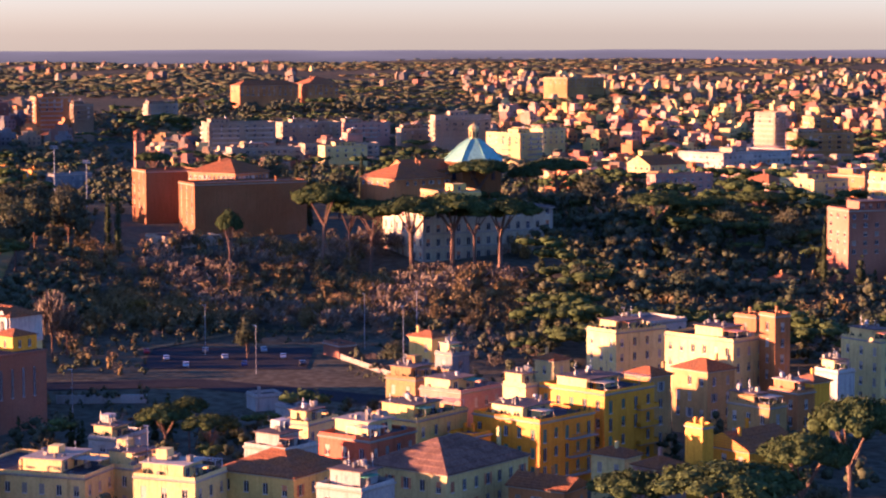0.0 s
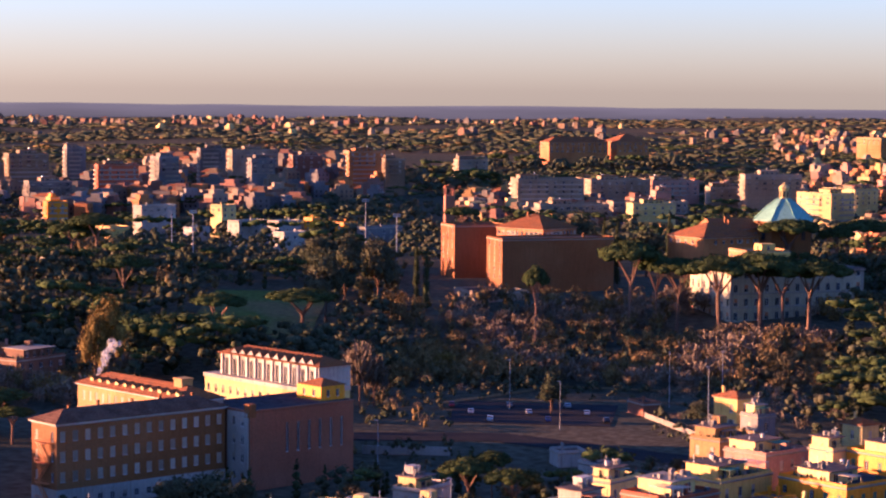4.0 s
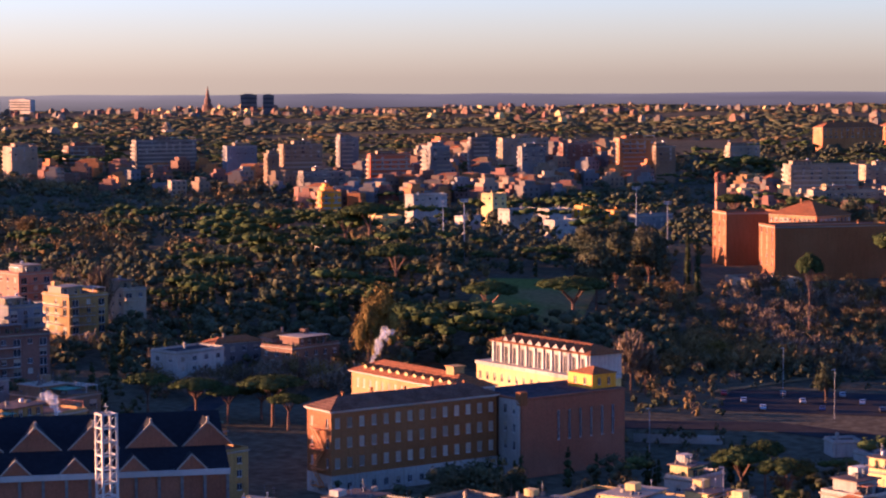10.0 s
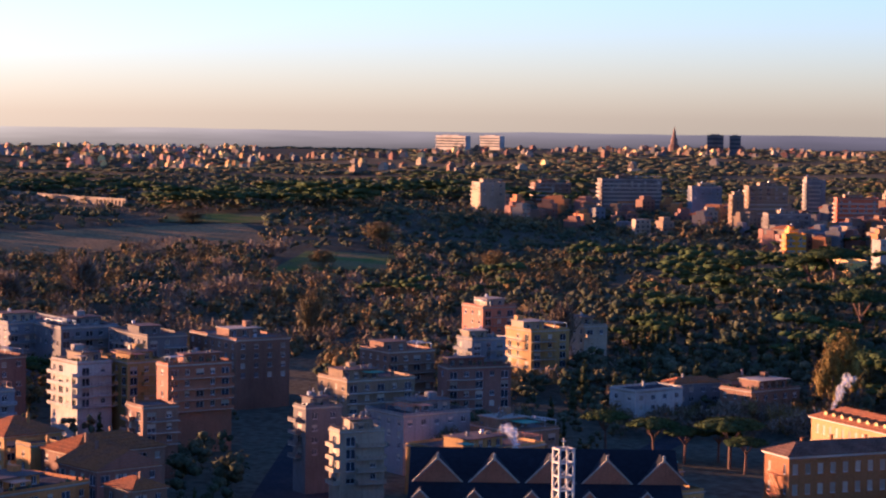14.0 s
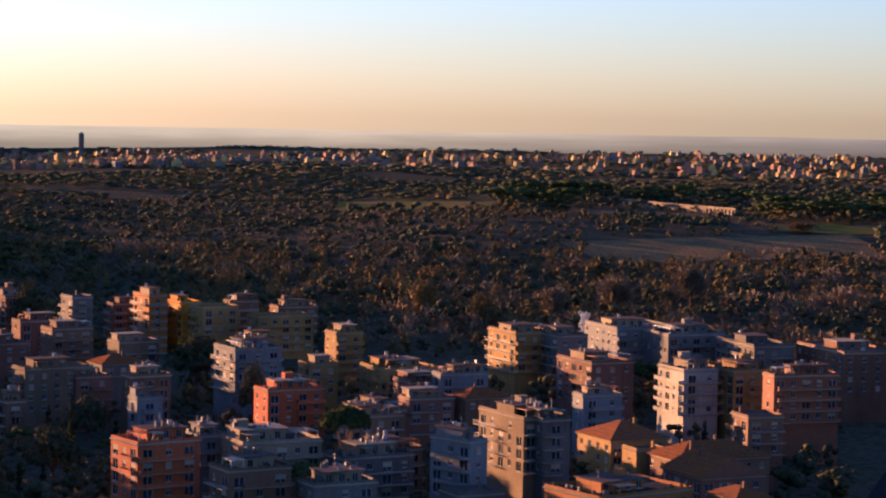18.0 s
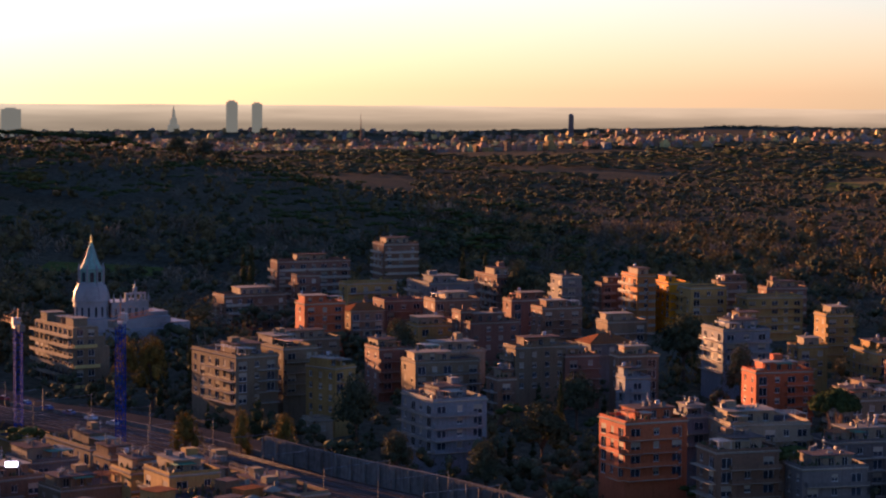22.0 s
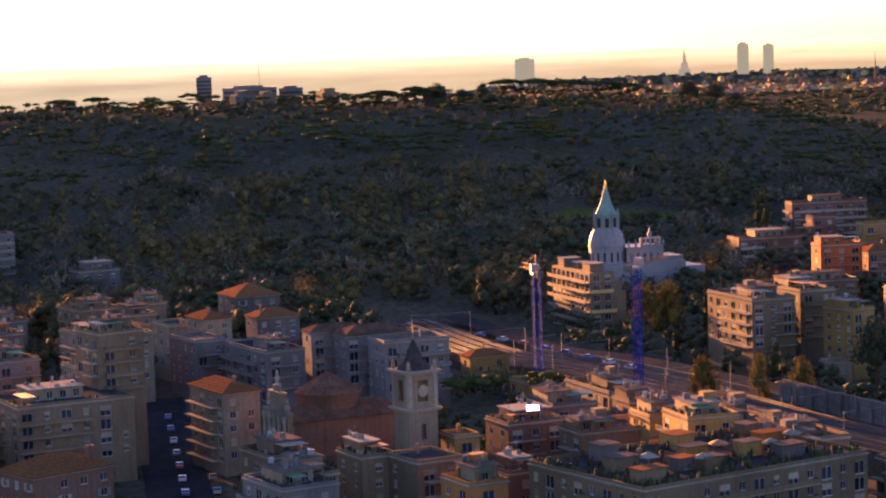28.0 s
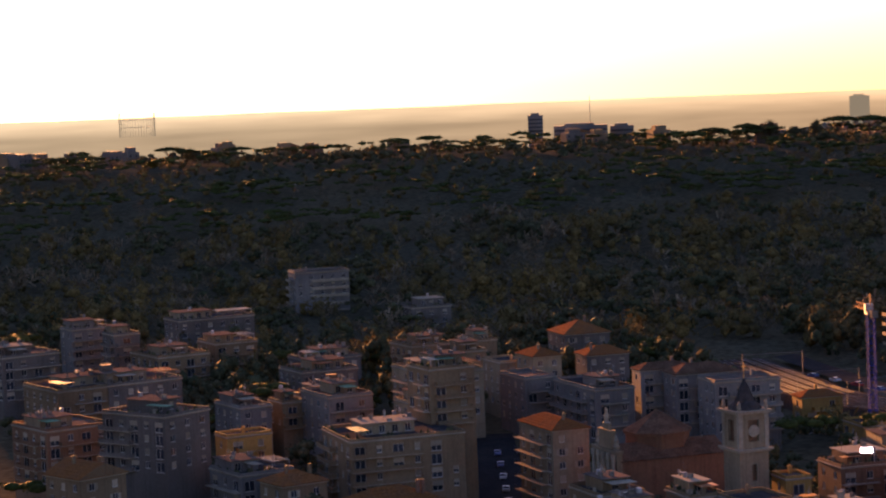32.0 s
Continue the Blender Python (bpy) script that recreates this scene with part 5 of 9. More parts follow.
block(-604.3, -96.6, 119.1, 10.0, 18.0, 6, "grey", roof='dark', bal='R', rows=(4, 4), gap=4.0, wide=1.55)
block(-590.1, -83.9, 118.1, 13.3, 18.6, 6, "grey", attic=0, bal='R', rows=(4, 5), gap=4.0, wide=1.55)
block(-671.0, -177.2, 126.8, 11.8, 11.4, 5, "sand", gap=4.0, wide=1.55, rows=(1, 0), bal='')
block(-428.0, -132.5, 139.2, 13.1, 19.0, 5, "rose", roof='hip', gap=4.0, wide=1.55, rows=(3, 2), bal='')
block(-628.9, -213.0, 130.7, 18.1, 18.3, 5, "stone", bal='R', gap=4.0, wide=1.55, rows=(2, 2))
block(-520.6, -143.6, 129.4, 13.5, 12.1, 5, "sand", bal='LR', gap=4.0, wide=1.55, rows=(4, 3), extra=16.6)
block(-878.6, -298.6, 120.8, 13.6, 23.1, 5, "grey", attic=0, gap=4.2, rows=(3, 4), bal='')
block(-702.5, -320.1, 134.5, 11.5, 13.6, 6, "grey", attic=1, bal='R', gap=4.2, wide=1.7, rows=(4, 4))
block(-689.9, -299.2, 133.4, 11.2, 9.2, 6, "stone", bal='LR', gap=4.2, wide=1.7, rows=(3, 4))
block(-748.4, -299.3, 131.8, 15.0, 29.4, 5, "stone", gap=4.2, wide=1.7, rows=(3, 2), bal='')
block(-691.3, -263.9, 130.9, 16.5, 15.0, 5, "sand", bal='R', gap=4.2, wide=1.7, rows=(4, 2))
block(-660.4, -271.4, 136.3, 22.4, 17.9, 5, "sand", bal='LR', gap=4.2, wide=1.7, rows=(4, 1))
block(-582.6, -255.1, 137.6, 19.9, 23.1, 6, "stone", attic=2, gap=4.0, wide=1.55, rows=(2, 0), bal='')
block(-490.5, -200.8, 157.3, 21.1, 15.3, 8, "stone", bal='L', gap=4.0, wide=1.55, rows=(4, 4))
block(-571.3, -265.5, 138.9, 23.7, 19.3, 6, "sand", bal='R', gap=4.0, wide=1.55, rows=(2, 3))
block(-508.3, -239.8, 141.3, 19.7, 17.6, 6, "brown", bal='LR', gap=4.0, wide=1.55, rows=(3, 4))
block(-564.5, -209.1, 134.3, 17.0, 9.3, 5, "grey", gap=4.0, wide=1.55, rows=(2, 2), bal='')
block(-520.1, -196.6, 132.7, 7.6, 12.3, 5, "ochre", attic=0, bal='R', gap=4.0, wide=1.55, rows=(2, 1))
block(-483.6, -179.8, 136.4, 16.6, 14.0, 4, "grey", bal='LR', gap=4.0, wide=1.55, rows=(3, 3))
block(-578.9, -192.1, 132.4, 19.2, 16.2, 5, "brown", attic=2, gap=4.0, wide=1.55, rows=(0, 0), bal='')
block(-574.1, -200.3, 133.2, 9.5, 6.0, 5, "sand", bal='R', gap=4.0, wide=1.55, rows=(2, 2))
block(-685.0, -194.3, 129.8, 17.8, 13.9, 5, "sand", bal='LR', gap=4.2, wide=1.7, rows=(0, 2))
block(-676.7, -227.8, 130.6, 14.6, 19.6, 4, "stone", gap=4.2, wide=1.7, rows=(1, 1), bal='')
block(-697.9, -176.9, 126.2, 14.7, 7.9, 5, "sand", bal='R', gap=4.2, wide=1.7, rows=(0, 0))
block(-460.5, -209.6, 149.5, 13.6, 12.7, 5, "sand", roof='gable', gap=4.0, wide=1.55, rows=(3, 2), bal='')
block(-471.8, -165.5, 137.3, 10.9, 11.6, 4, "sand", roof='hip', gap=4.0, wide=1.55, rows=(2, 2), bal='')
block(-636.6, -314.3, 140.3, 17.8, 19.8, 6, "stone", bal='LR', gap=4.2, wide=1.7, rows=(4, 4))
block(-724.1, -152.5, 121.9, 16.5, 16.0, 3, "stone", roof='hip', gap=4.2, wide=1.7, rows=(3, 3), bal='', extra=4.8)
block(-827.5, -234.2, 125.8, 19.2, 16.3, 3, "stone", gap=4.2, wide=1.7, rows=(3, 2), bal='')
block(-418.8, 764.9, 53.7, 16.2, 18.3, 6, "ochre", rows=(1, 1), attic=0, name='villa', group='colleges', gap=4.2, wide=1.7, bal='', extra=4.2)
block(-518.2, 741.9, 55.9, 17.9, 49.4, 6, "tan", shut="brown", rows=(0, 5), wins='L', attic=0, wide=1.3, tall=2.4, name='college_building', group='colleges', gap=5.4, bal='', extra=2.5)
block(-569.4, 779.1, 56.2, 17.2, 24.0, 6, "tan", shut="brown", rows=(0, 5), wins='L', attic=0, wide=1.3, tall=2.4, name='college_building', group='colleges', gap=5.4, bal='', extra=2.7)
block(-521.4, 776.1, 85.9, 25.0, 23.1, 7, "orange", rows=(1, 1), roof='hip', wide=1.6, tall=1.7, gap=2.2, name='college_building', group='colleges', bal='', extra=0.8)
block(-514.9, 719.8, 59.6, 23.2, 22.6, 1, "beige", rows=(0, 0), attic=0, name='house', group='hillside houses', gap=4.2, wide=1.7, bal='', extra=0.1)
block(-479.4, 837.5, 69.8, 24.4, 31.9, 4, "orange", roof='hip', rows=(1, 1), name='cloister', group='colleges', gap=4.2, wide=1.7, bal='', extra=5.4)
block(-485.0, 857.3, 54.5, 17.7, 22.0, 5, "orange", roof='gable', rows=(1, 0), name='cloister', group='colleges', gap=4.2, wide=1.7, bal='', extra=4.8)
TERRACED_AT = (-734.2, -35.3)
block(-622.9, 37.0, 116.6, 7.0, 6.1, 2, "beige", attic=0, name='house', group='hillside houses', gap=4.0, wide=1.55, rows=(2, 2), bal='')
block(-434.2, 39.1, 114.9, 7.9, 6.0, 4, "sand", gap=4.0, wide=1.55, rows=(1, 2), bal='')
gable_house = block(-171.5, 454.7, 70.7, 14.4, 17.0, 3, "deep", roof='gable', rows=(0, 1), wins='L', name='gabled_house', group='town houses', bal='')
block(-171.3, 426.9, 69.9, 4.8, 3.4, 6, "yellow", rows=0, attic=0, name='gabled_house', group='town houses', bal='')
block(-352.9, 581.3, 61.3, 9.7, 6.0, 1, "brick", attic=0, rows=0, name='shed', group='sheds', bal='')
block(-327.2, 495.7, 53.4, 7.0, 7.8, 1, "white", attic=0, rows=0, name='shed', group='sheds', bal='')
block(-309.0, 486.1, 72.4, 7.4, 6.0, 1, "white", attic=0, rows=0, name='shed', group='sheds', bal='')
block(-272.2, 750.1, 49.9, 7.0, 7.5, 2, "orange", roof='hip', rows=(0, 0), name='house', group='hillside houses', gap=4.2, wide=1.7, bal='')
block(-1001.4, 949.6, 63.5, 9.1, 12.8, 3, "deep", attic=0, rows=(2, 2), gap=5.2, wide=1.7, bal='', extra=4.1)


# ---------------------------------------------------------------- landmarks
def dome_church():
    x, y = polar(27.78, 1000)
    z = ground(x, y)
    one = thing("domed_church", x, y, z, radians(27.8 + 22.5), "brick church with a pale green copper dome and lantern", "church")
    t = 66.0 - z
    s = Shape()
    s.lathe([(13.2, 0), (13.2, t - 18), (13.9, t - 17.6), (13.9, t - 16.8)], 8)
    part("drum", s, WALLS["tan"], one)
    for i in range(8):
        g = 2 * math.pi * (i + 0.5) / 8
        w = Shape()
        w.box(-1.1, -0.25, 0, 1.1, 0.1, 4.2)
        part("window", w, GLASS, one, at=(12.2 * math.cos(g), 12.2 * math.sin(g), t - 25), turn=g + math.pi / 2)
    s = Shape()
    s.lathe([(14.2, t - 16.8), (14.2, t - 16.4), (9.4, t - 11.9), (4.6, t - 8.2), (2.6, t - 7.0)], 8)
    part("dome", s, COPPER, one, "ribbed green copper dome")
    for i in range(8):
        g = 2 * math.pi * i / 8
        b = Shape()
        for (r0, h0), (r1, h1) in (((14.2, 16.3), (9.4, 11.8)), ((9.4, 11.8), (4.6, 8.1)), ((4.6, 8.1), (2.6, 6.9))):
            b.bar((r0 * math.cos(g), r0 * math.sin(g), t - h0), (r1 * math.cos(g), r1 * math.sin(g), t - h1), 0.24, 0.2, 4)
        part("dome_rib", b, COPPER, one)
    s = Shape()
    s.lathe([(2.2, t - 7.2), (2.2, t - 3.0), (2.7, t - 2.8), (2.7, t - 2.4), (1.6, t - 1.2), (0.4, t - 0.6), (0.15, t), (0.05, t + 1.4)], 8)
    part("lantern", s, WALLS["cream"], one, "cream lantern")
    for i in range(8):
        g = 2 * math.pi * (i + 0.5) / 8
        w = Shape()
        w.box(-0.35, -0.12, 0, 0.35, 0.1, 2.6)
        part("lantern_opening", w, GLASS, one, at=(2.08 * math.cos(g), 2.08 * math.sin(g), t - 6.4), turn=g + math.pi / 2)


dome_church()


def brick_tower():
    x, y = polar(36.31, 1250)
    z = ground(x, y) - 1
    one = thing("bell_tower", x, y, z, radians(36.3 + 12), "square red brick bell tower with open arches at the top", "tower")
    t = 52.8 - z
    s = Shape()
    s.box(-2.6, -2.6, 0, 2.6, 2.6, t - 6)
    for a in (-2.6, 1.9):
        for b in (-2.6, 1.9):
            s.box(a, b, t - 6, a + 0.7, b + 0.7, t - 1.6)
    s.box(-2.6, -2.6, t - 1.6, 2.6, 2.6, t - 1)
    s.box(-0.35, -2.6, t - 6, 0.35, -2.2, t - 1.6)
    part("shaft", s, WALLS["brick"], one)
    r = Shape()
    hip_roof(r, 5.2, 5.2, 0, 1.3, over=0.3)
    part("roof", r, (TILE, TILE), one, at=(-2.6, -2.6, t - 0.9))


brick_tower()


DARK_SHEET = material("dark_sheet_roof", (0.014, 0.014, 0.016), rough=0.8, grain=0.8, amount=0.3, bump=0.1, shine=0.04)


def sawtooth_church():
    """A broad modern church: two steps of dark roof with rows of brick gables, over a brick wall with concrete piers."""
    x, y = polar(56.05, 503)
    z = ground(x, y) - 0.5
    turn = radians(54.6)
    one = thing("modern_church", x, y, z, turn, "broad modern brick church with rows of pointed gables in dark roofs", "church")
    h0, h1, h2 = 16.5 - z, 20.5 - z, 26.6 - z
    w = 62.0
    s = Shape()
    s.box(0, 0, 0, w, 26, h0)
    part("wall", s, WALLS["brick"], one)
    for i in range(13):
        p = Shape()
        p.box(-0.35, -0.5, 0, 0.35, 0, h0 - 0.8)
        part("pier", p, CONCRETE, one, at=(i * w / 12, 0, 0))
    b = Shape()
    b.box(-0.6, -0.7, h0 - 0.8, w + 0.6, 0.2, h0 + 0.5)
    part("concrete_beam", b, WHITE, one, "white concrete beam")
    r = Shape()
    r.quad((-0.5, -0.4, h0 + 0.5), (w + 0.5, -0.4, h0 + 0.5), (w + 0.5, 12, h1 + 0.6), (-0.5, 12, h1 + 0.6))
    r.quad((-0.5, 12, h1 + 0.6), (w + 0.5, 12, h1 + 0.6), (w + 0.5, 25, h2), (-0.5, 25, h2))
    r.quad((-0.5, 25, h2), (w + 0.5, 25, h2), (w + 0.5, 26.6, h2 - 0.4), (-0.5, 26.6, h2 - 0.4))
    r.quad((-0.5, 26.6, h2 - 0.4), (w + 0.5, 26.6, h2 - 0.4), (w + 0.5, 26.6, 0), (-0.5, 26.6, 0))
    for e in (-0.5, w + 0.5):
        r.quad((e, -0.4, h0 + 0.5), (e, 12, h1 + 0.6), (e, 12, h0), (e, -0.4, h0))
        r.quad((e, 12, h1 + 0.6), (e, 25, h2), (e, 25, h0), (e, 12, h0))
    part("roof", r, DARK_SHEET, one, "dark sheet roof")

    def gable(cx, y0, z0, half, rise, deep):
        g = Shape()
        g.tri((-half, 0, 0), (half, 0, 0), (0, 0, rise))
        g.quad((-half, 0, 0), (0, 0, rise), (0, deep, rise), (-half, deep, 0), 1)
        g.quad((half, 0, 0), (half, deep, 0), (0, deep, rise), (0, 0, rise), 1)
        for sx in (-1, 1):
            g.quad((sx * half, -0.15, 0), (0, -0.15, rise), (0, -0.15, rise + 0.45), (sx * (half + 0.4), -0.15, 0), 2)
            g.quad((sx * (half + 0.4), -0.15, 0), (0, -0.15, rise + 0.45), (0, 0.5, rise + 0.45), (sx * (half + 0.4), 0.5, 0), 2)
        part("gable", g, (WALLS["brick"], DARK_SHEET, TRIM), one, at=(cx, y0, z0))

    for i in range(5):
        gable(6.2 + i * 13.1, 10.5, h1 + 0.1, 5.6, 5.4, 12)
        gable(1.6 + i * 13.1 if i else 2.4, -0.3, h0 + 0.5, 3.2, 3.2, 7)
        f = Shape()
        f.box(-0.25, -0.1, 0, 0.25, 0.9, 1.6)
        part("finial", f, TRIM, one, at=(6.2 + i * 13.1, 10.4, h1 + 5.2))

    x, y = polar(52.08, 484)
    z = ground(x, y) - 0.5
    tow = thing("lattice_bell_tower", x, y, z, radians(52.1 + 24), "slim white concrete bell tower of open frames", "tower")
    top = 33.4 - z
    for a in (-1.9, 1.45):
        for b in (-1.9, 1.45):
            p = Shape()
            p.box(a, b, 0, a + 0.45, b + 0.45, top)
            part("post", p, WHITE, tow)
    for i in range(1, 11):
        zz = top * i / 10 - 0.4
        p = Shape()
        p.box(-1.85, -1.85, zz, 1.85, -1.5, zz + 0.35)
        p.box(-1.85, 1.5, zz, 1.85, 1.85, zz + 0.35)
        p.box(-1.85, -1.5, zz, -1.5, 1.5, zz + 0.35)
        p.box(1.5, -1.5, zz, 1.85, 1.5, zz + 0.35)
        part("ring_beam", p, WHITE, tow)
        p = Shape()
        lo = zz - top / 10 + 0.35
        p.bar((-1.6, -1.7, lo), (1.6, -1.7, zz), 0.09, sides=4)
        p.bar((-1.7, 1.6, lo), (-1.7, -1.6, zz), 0.09, sides=4)
        part("brace", p, WHITE, tow)
    c = Shape()
    c.bar((0, 0, top - 0.4), (0, 0, top + 2.2), 0.08, sides=4)
    c.box(-0.6, -0.06, top + 1.3, 0.6, 0.06, top + 1.5)
    part("cross", c, STEEL, tow)


sawtooth_church()


def spire_church():
    x, y = polar(92.28, 815)
    z = ground(x, y) - 1
    one = thing("white_church", x, y, z, radians(92.3 + 26), "white church with a tall green spire and gilded statue", "church")
    t = 49.4 - z
    s = Shape()
    s.lathe([(6.5, 0), (6.5, t - 21.2), (6.9, t - 21.0), (6.9, t - 20.4), (6.5, t - 20.3)], 24)
    part("rotunda", s, MARBLE, one)
    for i in range(16):
        g = 2 * math.pi * (i + 0.5) / 16
        w = Shape()
        w.lathe([(0.0, 0.0), (0.5, 0.0), (0.5, 3.2), (0.0, 3.9)], 6)
        part("window", w, GLASS, one, at=(6.2 * math.cos(g), 6.2 * math.sin(g), t - 26.2), turn=g)
    s = Shape()
    s.lathe([(6.6 * math.cos(radians(q)), t - 20.4 + 8.2 * math.sin(radians(q))) for q in (0, 12, 24, 36, 48, 58, 66)], 28)
    part("dome", s, MARBLE, one, "smooth white dome")
    for i in range(8):
        g = 2 * math.pi * i / 8
        rib = Shape()
        for q0, q1 in ((2, 20), (20, 38), (38, 54), (54, 64)):
            a, b = radians(q0), radians(q1)
            rib.bar((6.7 * math.cos(a) * math.cos(g), 6.7 * math.cos(a) * math.sin(g), t - 20.4 + 8.3 * math.sin(a)), (6.7 * math.cos(b) * math.cos(g), 6.7 * math.cos(b) * math.sin(g), t - 20.4 + 8.3 * math.sin(b)), 0.16, sides=4)
        part("dome_rib", rib, MARBLE, one)
    s = Shape()
    s.lathe([(4.3, t - 14.6), (4.3, t - 9.6), (4.7, t - 9.4), (4.7, t - 8.9), (3.9, t - 8.8)], 8)
    part("upper_drum", s, COPPER, one, "grey-green lantern tier")
    for i in range(8):
        g = 2 * math.pi * i / 8
        c = Shape()
        c.lathe([(0.42, 0), (0.42, 5.0), (0.6, 5.1), (0.3, 6.0), (0.05, 7.2)], 6)
        part("pinnacle", c, MARBLE, one, at=(4.6 * math.cos(g), 4.6 * math.sin(g), t - 14.4))
        w = Shape()
        w.box(-0.7, -0.1, 0, 0.7, 0.12, 3.4)
        part("lantern_opening", w, GLASS, one, at=(4.05 * math.cos(g + math.pi / 8), 4.05 * math.sin(g + math.pi / 8), t - 13.8), turn=g + math.pi / 8 + math.pi / 2)
    s = Shape()
    s.lathe([(4.0, t - 8.9), (3.0, t - 7.2), (2.2, t - 5.4), (1.5, t - 3.4), (1.0, t - 1.4), (1.2, t - 1.1), (0.7, t - 0.7), (0.7, t)], 12)
    part("spire", s, COPPER, one, "green copper spire")
    for i in range(8):
        g = 2 * math.pi * i / 8
        b = Shape()
        b.bar((3.95 * math.cos(g), 3.95 * math.sin(g), t - 8.8), (2.2 * math.cos(g), 2.2 * math.sin(g), t - 5.3), 0.16, 0.12, 4)
        b.bar((2.2 * math.cos(g), 2.2 * math.sin(g), t - 5.3), (1.05 * math.cos(g), 1.05 * math.sin(g), t - 1.5), 0.12, 0.08, 4)
        part("spire_rib", b, MARBLE, one)
    s = Shape()
    s.lathe([(0.45, t), (0.6, t + 0.3), (0.4, t + 1.4), (0.5, t + 2.0), (0.25, t + 2.5), (0.3, t + 2.8), (0.1, t + 3.2)], 10)
    part("statue", s, GILT, one, "gilded figure")
    t -= 3.4
    nave = Shape()
    wall_face(nave, (5, -6), (1, 0), (0, -1), 15, 0, t - 18, [(1.4 + i * 2.7, 2.6 + i * 2.7, t - 23.6, t - 20.2) for i in range(5)])
    nave.quad((20, -6, 0), (20, 6, 0), (20, 6, t - 18), (20, -6, t - 18))
    nave.quad((5, 6, 0), (20, 6, 0), (20, 6, t - 18), (5, 6, t - 18))
    nave.quad((5, -6, t - 18), (20, -6, t - 18), (20, 6, t - 18), (5, 6, t - 18))
    part("nave", nave, MARBLE, one)
    low = Shape()
    low.box(-11, -10, 0, 27, -6, t - 23.5)
    low.box(-15, -14, 0, 30, -10, t - 27.5)
    low.box(28, -8, 0, 36, 6, t - 26)
    low.box(-11, -6, 0, -6, 8, t - 23)
    low.box(20, -6, 0, 28, 6, t - 22)
    part("aisle", low, MARBLE, one)
    for i in range(5):
        part("window", window_mesh(1.2, 3.4, "glass", SHUTTER), None, one, at=(6.4 + i * 2.7, -6, t - 23.6))
    arcade = Shape()
    wall_face(arcade, (11, -5.4), (1, 0), (0, -1), 8.4, t - 18, t - 14.8, [(0.7 + i * 1.9, 1.9 + i * 1.9, t - 17.4, t - 15.5) for i in range(4)])
    arcade.quad((11, -5.4, t - 14.8), (19.4, -5.4, t - 14.8), (19.4, -4.4, t - 14.8), (11, -4.4, t - 14.8))
    arcade.quad((11, -5.4, t - 18), (11, -4.4, t - 18), (11, -4.4, t - 14.8), (11, -5.4, t - 14.8))
    arcade.quad((19.4, -5.4, t - 18), (19.4, -4.4, t - 18), (19.4, -4.4, t - 14.8), (19.4, -5.4, t - 14.8))
    part("bell_arcade", arcade, MARBLE, one, "open white bell arcade")
    c = Shape()
    c.lathe([(0.8, 0), (0.8, 1.4), (1.0, 1.5), (0.45, 2.4), (0.1, 4.6)], 8)
    part("turret", c, MARBLE, one, at=(15, -4.9, t - 14.8))
    for i in range(6):
        c = Shape()
        c.lathe([(0.4, 0), (0.4, 1.2), (0.55, 1.3), (0.25, 2.0), (0.05, 3.2)], 6)
        part("pinnacle", c, MARBLE, one, at=(6.0 + i * 2.8, -5.9, t - 18))


spire_church()


